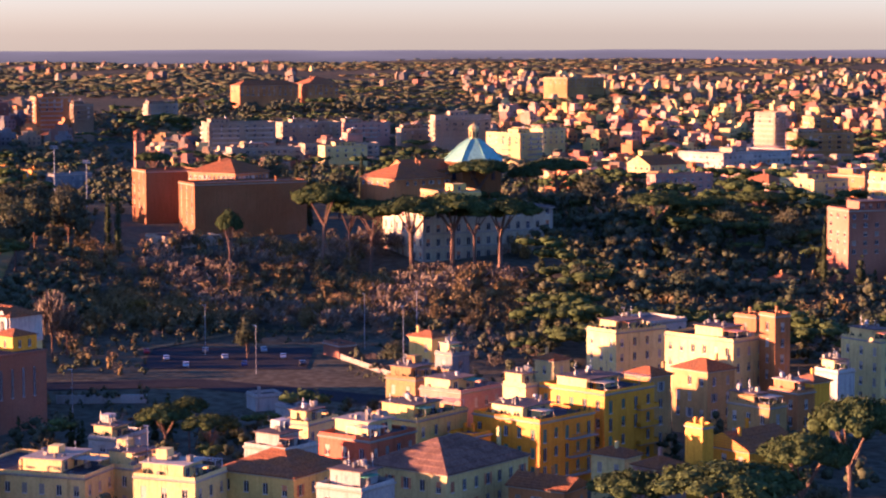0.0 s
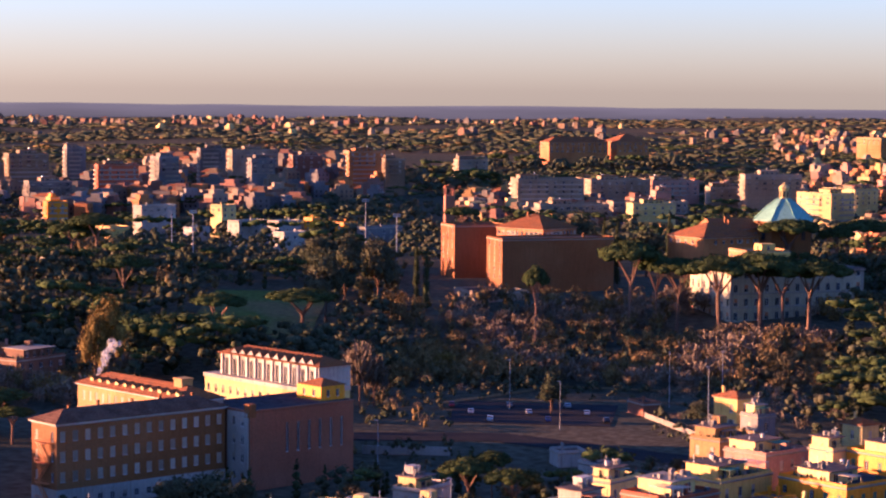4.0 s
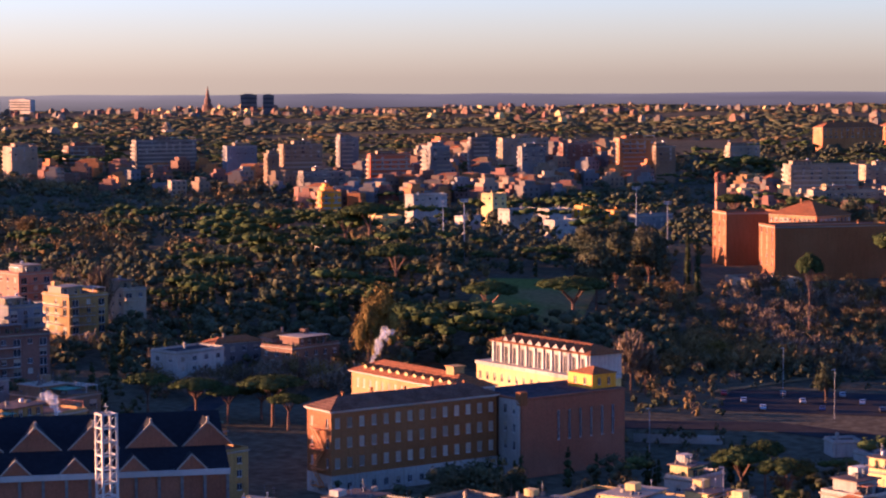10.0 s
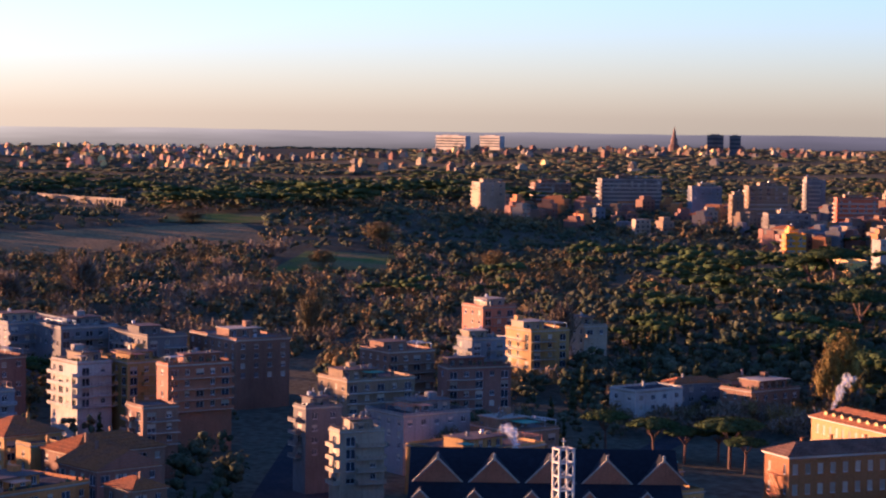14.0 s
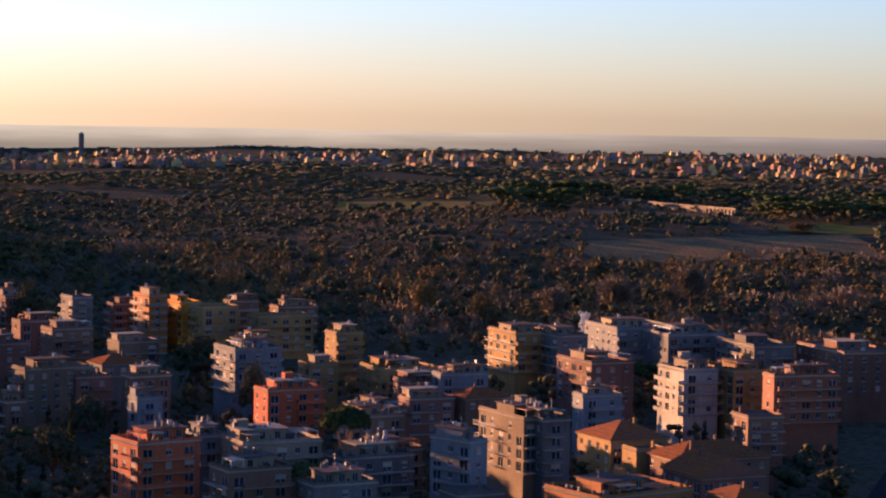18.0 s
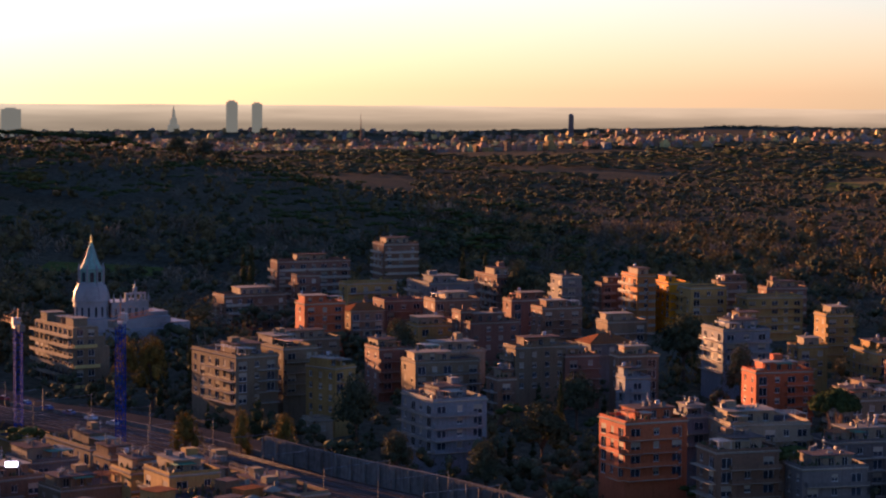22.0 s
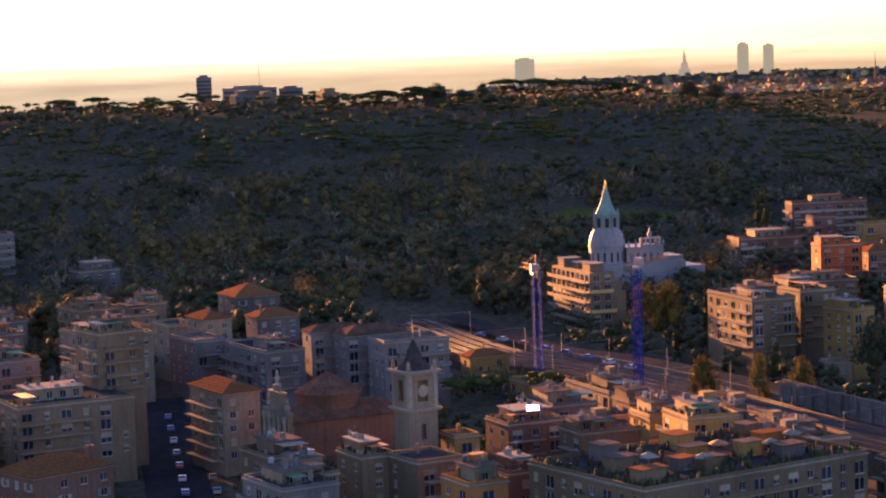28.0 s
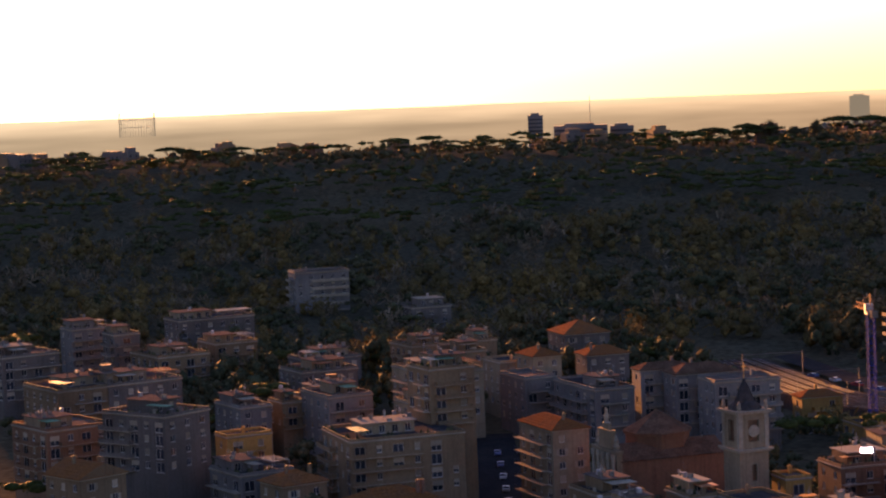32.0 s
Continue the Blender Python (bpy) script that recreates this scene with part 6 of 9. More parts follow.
def belfry_church():
    """Brick and stone church: belfry with a bell-shaped cap, scrolled front, dark nave roof."""
    x, y = polar(97.35, 492)
    z = ground(x, y) - 1
    t = 41.2 - z
    turn = radians(97.3 + 30)
    bel = thing("church_belfry", x, y, z, turn, "tall plastered belfry with arched openings, clock and a curved dark cap", "tower", "parish church")
    s = Shape()
    wall_face(s, (-3.6, -3.6), (1, 0), (0, -1), 7.2, 0, t - 9, [(2.3, 4.9, t - 15.4, t - 10.6), (3.0, 4.2, t - 24, t - 20.5)], depth=0.7)
    wall_face(s, (-3.6, -3.6), (0, 1), (-1, 0), 7.2, 0, t - 9, [(2.3, 4.9, t - 15.4, t - 10.6)], depth=0.7)
    s.quad((3.6, -3.6, 0), (3.6, 3.6, 0), (3.6, 3.6, t - 9), (3.6, -3.6, t - 9))
    s.quad((-3.6, 3.6, 0), (3.6, 3.6, 0), (3.6, 3.6, t - 9), (-3.6, 3.6, t - 9))
    part("shaft", s, WALLS["beige"], bel)
    inner = Shape()
    inner.box(-2.8, -2.8, 0, 2.8, 2.8, t - 9.2)
    part("core", inner, WALLS["brown"], bel)
    for zz in (t - 17.6, t - 9.2):
        c = Shape()
        c.box(-4.1, -4.1, zz, 4.1, 4.1, zz + 0.35)
        c.box(-4.5, -4.5, zz + 0.35, 4.5, 4.5, zz + 0.75)
        part("cornice", c, TRIM, bel)
    for a in (-3.75, 2.75):
        for b in (-3.75, 2.75):
            p = Shape()
            p.box(a, b, t - 16.8, a + 1.0, b + 1.0, t - 9.2)
            part("pilaster", p, TRIM, bel)
    d = Shape()
    d.lathe([(0, 0.05), (1.35, 0.05), (1.35, -0.1), (1.1, -0.2)], 20)
    clock = part("clock_face", d, TRIM, bel, at=(0, -3.75, t - 13))
    clock.rotation_euler = (math.pi / 2, 0, 0)
    s = Shape()
    s.lathe([(3.9, t - 8.5), (3.4, t - 7.6), (2.2, t - 6.6), (1.6, t - 5.0), (1.3, t - 4.2), (0.5, t - 2.6), (0.25, t - 1.8)], 8, turn=math.pi / 8)
    part("cap", s, SLATE, bel, "curved slate cap")
    for a in (-3.4, 3.4):
        for b in (-3.4, 3.4):
            v = Shape()
            v.lathe([(0.3, 0), (0.55, 0.7), (0.35, 1.2), (0.45, 1.5), (0.1, 2.3)], 8)
            part("urn", v, TRIM, bel, at=(a, b, t - 8.5))
    c = Shape()
    c.bar((0, 0, t - 2), (0, 0, t + 1.8), 0.09, sides=5)
    c.box(-0.6, -0.06, t + 0.8, 0.6, 0.06, t + 1.0)
    part("cross", c, GILT, bel)

    x, y = polar(100.6, 505)
    z = ground(x, y) - 1
    hh = 27.0 - z
    ch = thing("parish_church", x, y, z, radians(100.6 + 24), "brown brick parish church with a scrolled stone front and dark roof", "church", "parish church")
    s = Shape()
    s.box(0.8, 0.3, 0, 27, 13, hh - 8)
    part("nave", s, WALLS["brown"], ch)
    r = Shape()
    hip_roof(r, 12.7, 26.2, 0, 3.2, over=0.5, gable=True)
    part("roof", r, (DARK_TILE, WALLS["brown"]), ch, at=(0.8, 0.3, hh - 7.9))
    f = Shape()
    f.box(-0.6, 0, 0, 0.8, 13.3, hh - 6)
    f.box(-0.9, -0.3, hh - 6, 1.0, 13.6, hh - 5.3)
    f.box(-0.4, 3.2, hh - 5.3, 0.6, 10.1, hh - 1.6)
    f.box(-0.7, 2.9, hh - 1.6, 0.8, 10.4, hh - 1.0)
    f.box(-0.3, 4.6, hh - 1.0, 0.5, 8.7, hh + 0.4, taper=0.12)
    part("front", f, WALLS["beige"], ch, "scrolled stone front")
    for i in range(5):
        p = Shape()
        p.lathe([(0.6, 0), (0.6, 0.6), (0.45, 0.8), (0.4, hh - 8), (0.6, hh - 7.4), (0.7, hh - 6.1)], 10)
        part("column", p, TRIM, ch, at=(-1.0, 1.0 + i * 2.8, 0))
    for b in (1.6, 11.6):
        v = Shape()
        v.lathe([(0.5, 0), (0.9, 0.8), (0.4, 1.8), (0.6, 2.2), (0.1, 3.4)], 8)
        part("urn", v, TRIM, ch, at=(0.1, b, hh - 5.3))
    st = Shape()
    st.lathe([(0.8, 0), (0.5, 0.5), (0.6, 1.6), (0.35, 2.6), (0.4, 3.0), (0.1, 3.5)], 8)
    part("finial", st, TRIM, ch, at=(0.1, 6.65, hh + 0.4))
    x, y = polar(99.6, 520)
    z = ground(x, y) - 1
    dr = Shape()
    dr.lathe([(7.5, 0), (7.5, 23.5 - z), (8.0, 23.6 - z), (8.0, 24.2 - z), (0.3, 28.6 - z)], 8)
    cr = thing("church_crossing", x, y, z, 0.3, "low octagonal church drum with a dark pyramid roof", "church", "parish church")
    part("drum", dr, WALLS["brown"], cr)
    rf = Shape()
    rf.lathe([(8.3, 24.3 - z), (0.2, 28.9 - z)], 8)
    part("roof", rf, DARK_TILE, cr)


belfry_church()


def tower_crane(az, r, top, reach, turn):
    x, y = polar(az, r)
    z = ground(x, y) - 0.5
    one = thing("tower_crane", x, y, z, radians(turn), "blue lattice tower crane standing over the rooftops", "crane", "cranes")
    h = top - z
    s = Shape()
    w = 0.95
    for a in (-w, w):
        for b in (-w, w):
            s.bar((a, b, 0), (a, b, h), 0.13, sides=4)
    n = int(h / 2.0)
    for i in range(n):
        z0, z1 = h * i / n, h * (i + 1) / n
        for q in (((-w, -w), (w, -w)), ((w, -w), (w, w)), ((w, w), (-w, w)), ((-w, w), (-w, -w))):
            s.bar((*q[0], z0), (*q[1], z1), 0.08, sides=3)
            s.bar((*q[0], z1), (*q[1], z1), 0.08, sides=3)
    part("mast", s, CRANE_BLUE, one)
    c = Shape()
    c.box(-1.3, -1.3, h, 1.3, 1.3, h + 0.6)
    c.box(0.9, -1.1, h + 0.6, 2.4, 1.1, h + 2.7)
    part("cab", c, STEEL, one)
    j = Shape()
    for q in ((0, -0.6, h + 1.0), (0, 0.6, h + 1.0), (0, 0, h + 2.2)):
        j.bar(q, (reach, q[1], q[2]), 0.09, sides=3)
        j.bar(q, (-reach * 0.3, q[1], q[2]), 0.09, sides=3)
    k = int(reach / 1.6)
    for i in range(k):
        a, b = reach * i / k, reach * (i + 1) / k
        j.bar((a, -0.6, h + 1.0), (b, 0, h + 2.2), 0.05, sides=3)
        j.bar((a, 0.6, h + 1.0), (b, 0, h + 2.2), 0.05, sides=3)
    j.bar((0, 0, h + 2.2), (0, 0, h + 5.5), 0.15, sides=4)
    j.bar((0, 0, h + 5.5), (reach * 0.7, 0, h + 2.2), 0.04, sides=3)
    j.bar((0, 0, h + 5.5), (-reach * 0.28, 0, h + 2.2), 0.04, sides=3)
    part("jib", j, RUST, one, "rusty yellow jib")
    b = Shape()
    b.box(-reach * 0.3, -0.8, h - 0.6, -reach * 0.3 + 2.2, 0.8, h + 1.2)
    part("counterweight", b, CONCRETE, one)


tower_crane(94.12, 610, 40.5, 14, 200)
tower_crane(91.55, 600, 42.5, 18, 152)


def light_mast(az, r, top, lamps=True):
    x, y = polar(az, r)
    z = ground(x, y) - 0.3
    one = thing("light_mast", x, y, z, radians(az), "tall slim grey floodlight mast" if lamps else "slim grey street lamp", "lamp post", "light masts")
    h = top - z
    s = Shape()
    s.bar((0, 0, 0), (0, 0, h), 0.28 if lamps else 0.12, 0.16 if lamps else 0.08, 6)
    part("pole", s, STEEL, one)
    c = Shape()
    if lamps:
        for zz in (h, h - 0.9):
            c.box(-1.8, -0.15, zz - 0.25, 1.8, 0.15, zz + 0.25)
    else:
        c.box(-0.9, -0.15, h - 0.08, 0.2, 0.15, h + 0.1)
    part("lamp_head", c, STEEL, one)


light_mast(42.86, 1000, 51.0)
light_mast(43.4, 1080, 48.0)
light_mast(38.45, 1080, 52.5)
light_mast(37.65, 1050, 47.0)
for az, r, top in ((34.7, 690, 22), (30.6, 700, 24), (29.25, 705, 24), (38.1, 560, 22), (33.4, 655, 20), (36.2, 470, 23), (29.6, 640, 27), (23.9, 640, 27)):
    light_mast(az, r, top, False)


def aqueduct():
    pts = [polar(66.35, 1850), polar(65.2, 1800), polar(64.1, 1755), polar(63.35, 1722)]
    one = thing("aqueduct", 0, 0, 0, 0, "long old brick aqueduct wall with round arches on a meadow slope", "aqueduct")
    for i, (p, q) in enumerate(zip(pts, pts[1:])):
        p, q = Vector((*p, 0)), Vector((*q, 0))
        n = 8
        for k in range(n):
            a, b = p.lerp(q, k / n), p.lerp(q, (k + 1) / n)
            w = (b - a).normalized()
            o = Vector((-w.y, w.x, 0)) * 0.9
            z = min(ground(a.x, a.y), ground(b.x, b.y)) - 1
            top = z + 6.8
            s = Shape()
            if i < 2:
                corners = [(a - o), (b - o), (b + o), (a + o)]
                lo, hi = [(c.x, c.y, z) for c in corners], [(c.x, c.y, top) for c in corners]
                for m in range(4):
                    s.quad(lo[m], lo[(m + 1) % 4], hi[(m + 1) % 4], hi[m])
                s.quad(*hi)
            else:
                m = (b - a).length
                for u0, u1, z0 in ((0, 0.22, z), (0.78, 1, z), (0.22, 0.36, top - 2.0), (0.36, 0.64, top - 1.3), (0.64, 0.78, top - 2.0)):
                    c = [a + w * (m * u0) - o, a + w * (m * u1) - o, a + w * (m * u1) + o, a + w * (m * u0) + o]
                    lo, hi = [(g.x, g.y, z0) for g in c], [(g.x, g.y, top) for g in c]
                    for e in range(4):
                        s.quad(lo[e], lo[(e + 1) % 4], hi[(e + 1) % 4], hi[e])
                    s.quad(*hi)
                    s.quad(*lo[::-1])
            part("arch" if i >= 2 else "wall", s, WALLS["beige"], one)


aqueduct()


# ---------------------------------------------------------------- landmarks on the skyline
# faint emission paints haze over the far landmarks, which give off no light
HAZE_GLOW = bpy.data.materials.new("painted_haze_glow")
HAZE_GLOW.use_nodes = True
HAZE_GLOW.node_tree.nodes["Principled BSDF"].inputs["Base Color"].default_value = (0.03, 0.03, 0.03, 1)
HAZE_GLOW.node_tree.nodes["Principled BSDF"].inputs["Roughness"].default_value = 1.0
HAZE_GLOW.node_tree.nodes["Principled BSDF"].inputs["Emission Color"].default_value = (0.030, 0.030, 0.016, 1)
HAZE_GLOW.node_tree.nodes["Principled BSDF"].inputs["Emission Strength"].default_value = 1.0


def slab_tower(name, az, r, low, top, wide, deep, mat, label, rows=8, group="distant towers", turn=None):
    x, y = polar(az, r)
    z = min(low, ground(x, y)) - 1
    one = thing(name, x, y, z, radians(az if turn is None else turn), label, "tower", group)
    h = top - z
    s = Shape()
    s.box(-wide / 2, 0, 0, wide / 2, deep, h)
    s.box(-wide * 0.3, deep * 0.2, h, wide * 0.25, deep * 0.8, h + max(1.5, h * 0.05))
    part("body", s, mat, one)
    for i in range(rows):
        b = Shape()
        zz = h * (0.25 + 0.72 * i / rows)
        b.box(-wide / 2 + 0.4, -0.25, zz, wide / 2 - 0.4, 0.0, zz + h * 0.3 / rows)
        part("window_band", b, mat if mat == HAZE_GLOW else GLASS, one)
    return one


slab_tower("office_tower", 80.05, 4300, 52, 61.5, 10, 10, WALLS["grey"], "slim dark office tower rising over the city")
slab_tower("office_tower", 88.72, 4700, 52, 80, 24, 20, HAZE_GLOW, "tall twin office tower in the morning haze")
slab_tower("office_tower", 88.08, 4720, 52, 76, 22, 20, HAZE_GLOW, "tall twin office tower in the morning haze")
slab_tower("office_block", 94.26, 4600, 50, 63, 40, 18, HAZE_GLOW, "wide flat-topped office block in the haze")
slab_tower("hotel_tower", 102.45, 1560, 60, 85.5, 10.5, 10, WALLS["grey"], "dark tower block on a ridge top")
slab_tower("ridge_building", 101.3, 1580, 60, 77.0, 38, 16, WALLS["grey"], "broad dark apartment building on a ridge top", rows=5)
slab_tower("ridge_building", 100.25, 1600, 60, 75.5, 17, 14, WALLS["grey"], "dark apartment building on a ridge top", rows=5)
slab_tower("white_housing_slab", 55.1, 4600, 55, 66.5, 90, 14, WALLS["white"], "long white housing slab catching the sun", rows=4, turn=8)
slab_tower("white_housing_slab", 54.1, 4650, 55, 66.5, 60, 14, WALLS["white"], "long white housing slab catching the sun", rows=4, turn=8)
slab_tower("ruined_palace", 48.35, 4400, 55, 76, 32, 20, WALLS["stone"], "dark square palace on the skyline", rows=3)
slab_tower("ruined_palace", 47.85, 4420, 55, 75, 22, 18, WALLS["stone"], "dark square palace on the skyline", rows=3)


def far_spire(name, az, r, low, top, rad, label, mat):
    x, y = polar(az, r)
    low = min(low, ground(x, y)) - 1
    one = thing(name, x, y, low, 0, label, "tower", "distant towers")
    h = top - low
    s = Shape()
    s.lathe([(rad * 1.6, 0), (rad * 1.5, h * 0.25), (rad, h * 0.3), (rad * 0.9, h * 0.5), (rad * 0.6, h * 0.55), (rad * 0.4, h * 0.75), (0.3, h)], 8)
    part("shaft", s, mat, one)


far_spire("church_spire", 49.39, 4450, 50, 92.5, 7, "dark pointed church spire on the skyline", WALLS["brown"])
far_spire("factory_chimney", 85.43, 4300, 50, 61, 1.6, "slim factory chimney above the city", WALLS["brown"])
far_spire("domed_basilica", 90.2, 4700, 48, 72, 8, "pale domed basilica in the morning haze", HAZE_GLOW)
far_spire("radio_mast", 101.05, 4500, 50, 86, 2.0, "slim radio mast in the morning haze", HAZE_GLOW)
far_spire("obelisk_tower", 78.11, 2350, 40, 46.5, 2.2, "small pale tower above a dark wood", WALLS["cream"])


def gasholder():
    x, y = polar(112.6, 4300)
    one = thing("gas_holder", x, y, 40, 0, "skeleton steel gas holder frame in the haze", "gas holder")
    r, h = 34, 46
    for i in range(20):
        g = 2 * math.pi * i / 20
        s = Shape()
        s.bar((r * math.cos(g), r * math.sin(g), 0), (r * math.cos(g), r * math.sin(g), h), 0.6, sides=4)
        part("column", s, HAZE_GLOW, one)
    for zz in (h * 0.4, h * 0.7, h):
        s = Shape()
        for i in range(20):
            g, k = 2 * math.pi * i / 20, 2 * math.pi * (i + 1) / 20
            s.bar((r * math.cos(g), r * math.sin(g), zz), (r * math.cos(k), r * math.sin(k), zz), 0.5, sides=4)
        part("ring", s, HAZE_GLOW, one)


gasholder()


VILLA_TURN = 57.0


# ---------------------------------------------------------------- trees
def leaf_cloud(rng, count, size, where):
    """count small leaf clumps, as loose four-cornered flakes: corners and triangles."""
    v = np.zeros((count, 4, 3))
    for i in range(count):
        c, out = where(rng)
        n = Vector(out) + Vector((rng.gauss(0, 0.45), rng.gauss(0, 0.45), rng.gauss(0, 0.45) + 0.2))
        n = n.normalized() if n.length > 1e-6 else Vector((0, 0, 1))
        a = n.orthogonal().normalized()
        a.rotate(Matrix.Rotation(rng.uniform(0, 6.28), 3, n))
        b = n.cross(a)
        s = size * rng.uniform(0.6, 1.4)
        t = s * rng.uniform(0.5, 1.0)
        c = Vector(c)
        bend = n * (s * 0.25)
        v[i] = [c - a * s - bend * 0.5, c - b * t + bend, c + a * s - bend * 0.6, c + b * t + bend * 0.4]
    k = np.arange(count)[:, None] * 4
    return v.reshape(-1, 3), np.concatenate([k + [0, 1, 2], k + [0, 2, 3]])


def ball_mesh(fine):
    bm = bmesh.new()
    bmesh.ops.create_icosphere(bm, subdivisions=fine, radius=1.0)
    v = np.array([p.co[:] for p in bm.verts])
    t = np.array([[q.index for q in f.verts] for f in bm.faces])
    bm.free()
    return v, t


BALLS = {1: ball_mesh(1), 2: ball_mesh(2)}


def lumps(rng, balls, fine, flat=1.0, shrink=0.86):
    """The dense inside of a crown: a lumpy mass on each lobe."""
    vs, ts, n = [], [], 0
    bv, bt = BALLS[fine]
    for c, r in balls:
        k = np.array([[rng.uniform(0.78, 1.12)] for _ in range(len(bv))])
        v = bv * k * (r * shrink) * np.array([1, 1, flat]) + np.array(c)
        vs.append(v)
        ts.append(bt + n)
        n += len(v)
    return np.concatenate(vs), np.concatenate(ts)


def joined(*pieces):
    vs, ts, n = [], [], 0
    for v, t in pieces:
        vs.append(v)
        ts.append(t + n)
        n += len(v)
    return np.concatenate(vs), np.concatenate(ts)


def lobe_point(balls, flat=1.0, spread=1.08):
    def where(rng):
        c, r = rng.choice(balls)
        d = Vector((rng.gauss(0, 1), rng.gauss(0, 1), abs(rng.gauss(0, 1)) - 0.35)).normalized()
        return c + Vector((d.x, d.y, d.z * flat)) * (r * rng.uniform(0.8, spread)), d
    return where


def crown_of(kind, rng, count, full=False):
    """The crown of a tree about 10 m high: lumpy lobes wrapped in leaf clumps."""
    if kind == "pine":
        n = 40 if full else 4 if count > 10 else min(2, count)
        balls = []
        for i in range(n):
            g, k = 2.4 * i + rng.uniform(-0.3, 0.3), math.sqrt((i + 0.5) / n)
            balls.append((Vector((3.4 * math.cos(g) * k, 3.4 * math.sin(g) * k, 9.0 - 1.1 * k * k + rng.uniform(-0.15, 0.15))), rng.uniform(0.75, 1.15) if full else rng.uniform(1.7, 2.2)))
        return joined(lumps(rng, balls, 2 if full else 1, 0.55 if full else 0.5, 0.86), leaf_cloud(rng, count, 0.13 if full else 0.34, lobe_point(balls, 0.62, 1.2 if full else 1.08)))
    if kind == "cypress":
        def where(r2):
            h = r2.uniform(0.5, 10)
            g = r2.uniform(0, 6.28)
            w = 1.15 * math.sin(min(1, (10.4 - h) / 7) * 1.57) * r2.uniform(0.85, 1.05)
            return Vector((w * math.cos(g), w * math.sin(g), h)), Vector((math.cos(g), math.sin(g), 0.2))
        core = [(Vector((0, 0, h)), w) for h, w in ((1.8, 1.15), (4.0, 1.2), (6.2, 1.0), (8.2, 0.65))]
        return joined(lumps(rng, core, 1, 1.5, 0.85), leaf_cloud(rng, count, 0.17 if full else 0.35, where))
    if kind == "twig":
        v = np.zeros((count, 4, 3))
        for i in range(count):
            g, e = rng.uniform(0, 6.28), rng.uniform(0.35, 1.45)
            d = Vector((math.cos(g) * math.cos(e), math.sin(g) * math.cos(e), math.sin(e)))
            c = Vector((rng.gauss(0, 1.2), rng.gauss(0, 1.2), rng.uniform(3.0, 6.4)))
            s = d.orthogonal().normalized()
            s.rotate(Matrix.Rotation(rng.uniform(0, 6.28), 3, d))
            ln = rng.uniform(1.2, 3.0)
            w = rng.uniform(0.03, 0.09) * (1 if full else 1.7)
            v[i] = [c - s * w, c + s * w, c + d * ln + s * (w * 2.2), c + d * ln - s * (w * 2.0)]
        k = np.arange(count)[:, None] * 4
        return v.reshape(-1, 3), np.concatenate([k + [0, 1, 2], k + [0, 2, 3]])
    if kind == "dry" and count > 10:
        def airy(r2):
            g, k = r2.uniform(0, 6.28), math.sqrt(r2.random())
            h = r2.uniform(1.0, 9.0)
            w = (3.0 if h > 3.5 else 3.4) * k * math.sqrt(max(0.05, 1 - ((h - 4.6) / 4.9) ** 2))
            d = Vector((math.cos(g) * k, math.sin(g) * k, 0.35 + h * 0.05))
            return Vector((w * math.cos(g), w * math.sin(g), h)), d
        stems = crown_of("twig", rng, count // 3, full)
        core = [] if full else [(Vector((rng.uniform(-1.2, 1.2), rng.uniform(-1.2, 1.2), h)), 1.9) for h in (2.6, 5.0)]
        body = [lumps(rng, core, 1, 1.2, 0.8)] if core else []
        return joined(stems, *body, leaf_cloud(rng, count, 0.17 if full else 0.30 if count > 80 else 0.44, airy))
    n = 11 if full else 5 if count > 20 else 3 if count > 10 else min(2, count)
    balls = []
    for i in range(n):
        g, k = 2.4 * i + rng.uniform(-0.4, 0.4), math.sqrt(i / n)
        r = rng.uniform(1.2, 1.8) if full else rng.uniform(1.3, 1.9) if n == 5 else rng.uniform(1.8, 2.4) if n > 1 else 3.2
        balls.append((Vector((2.5 * math.cos(g) * k, 2.5 * math.sin(g) * k, 7.4 - 3.2 * k * k + rng.uniform(-1.0, 0.7))), r))
    return joined(lumps(rng, balls, 2 if full else 1, 1.0, 0.58 if full else 0.72 if count > 10 else 1.0), leaf_cloud(rng, count, 0.20 if full else 0.32 if count > 40 else 0.44, lobe_point(balls, spread=1.4 if full else 1.12)))


def trunk_of(kind, rng):
    s = Shape()
    if kind == "pine":
        s.bar((0, 0, -1), (0.2, 0.1, 5.2), 0.26, 0.19, 7)
        for _ in range(6):
            g = rng.uniform(0, 6.28)
            s.bar((0.2, 0.1, rng.uniform(4.6, 5.2)), (2.0 * math.cos(g), 2.0 * math.sin(g), 8.3), 0.14, 0.05, 5)
    elif kind == "cypress":
        s.bar((0, 0, -1), (0, 0, 9), 0.2, 0.05, 5)
    else:
        s.bar((0, 0, -1), (0, 0, 3.6), 0.26, 0.18, 6)
        for _ in range(7):
            g = rng.uniform(0, 6.28)
            s.bar((0, 0, rng.uniform(2.4, 3.6)), (1.6 * math.cos(g), 1.6 * math.sin(g), rng.uniform(5.5, 7.5)), 0.12, 0.04, 4)
    return s


LEAVES = {"pine": PINE, "oak": OAK, "dry": DRY, "twig": TWIG, "gold": GOLD_LEAF, "cypress": CYPRESS}


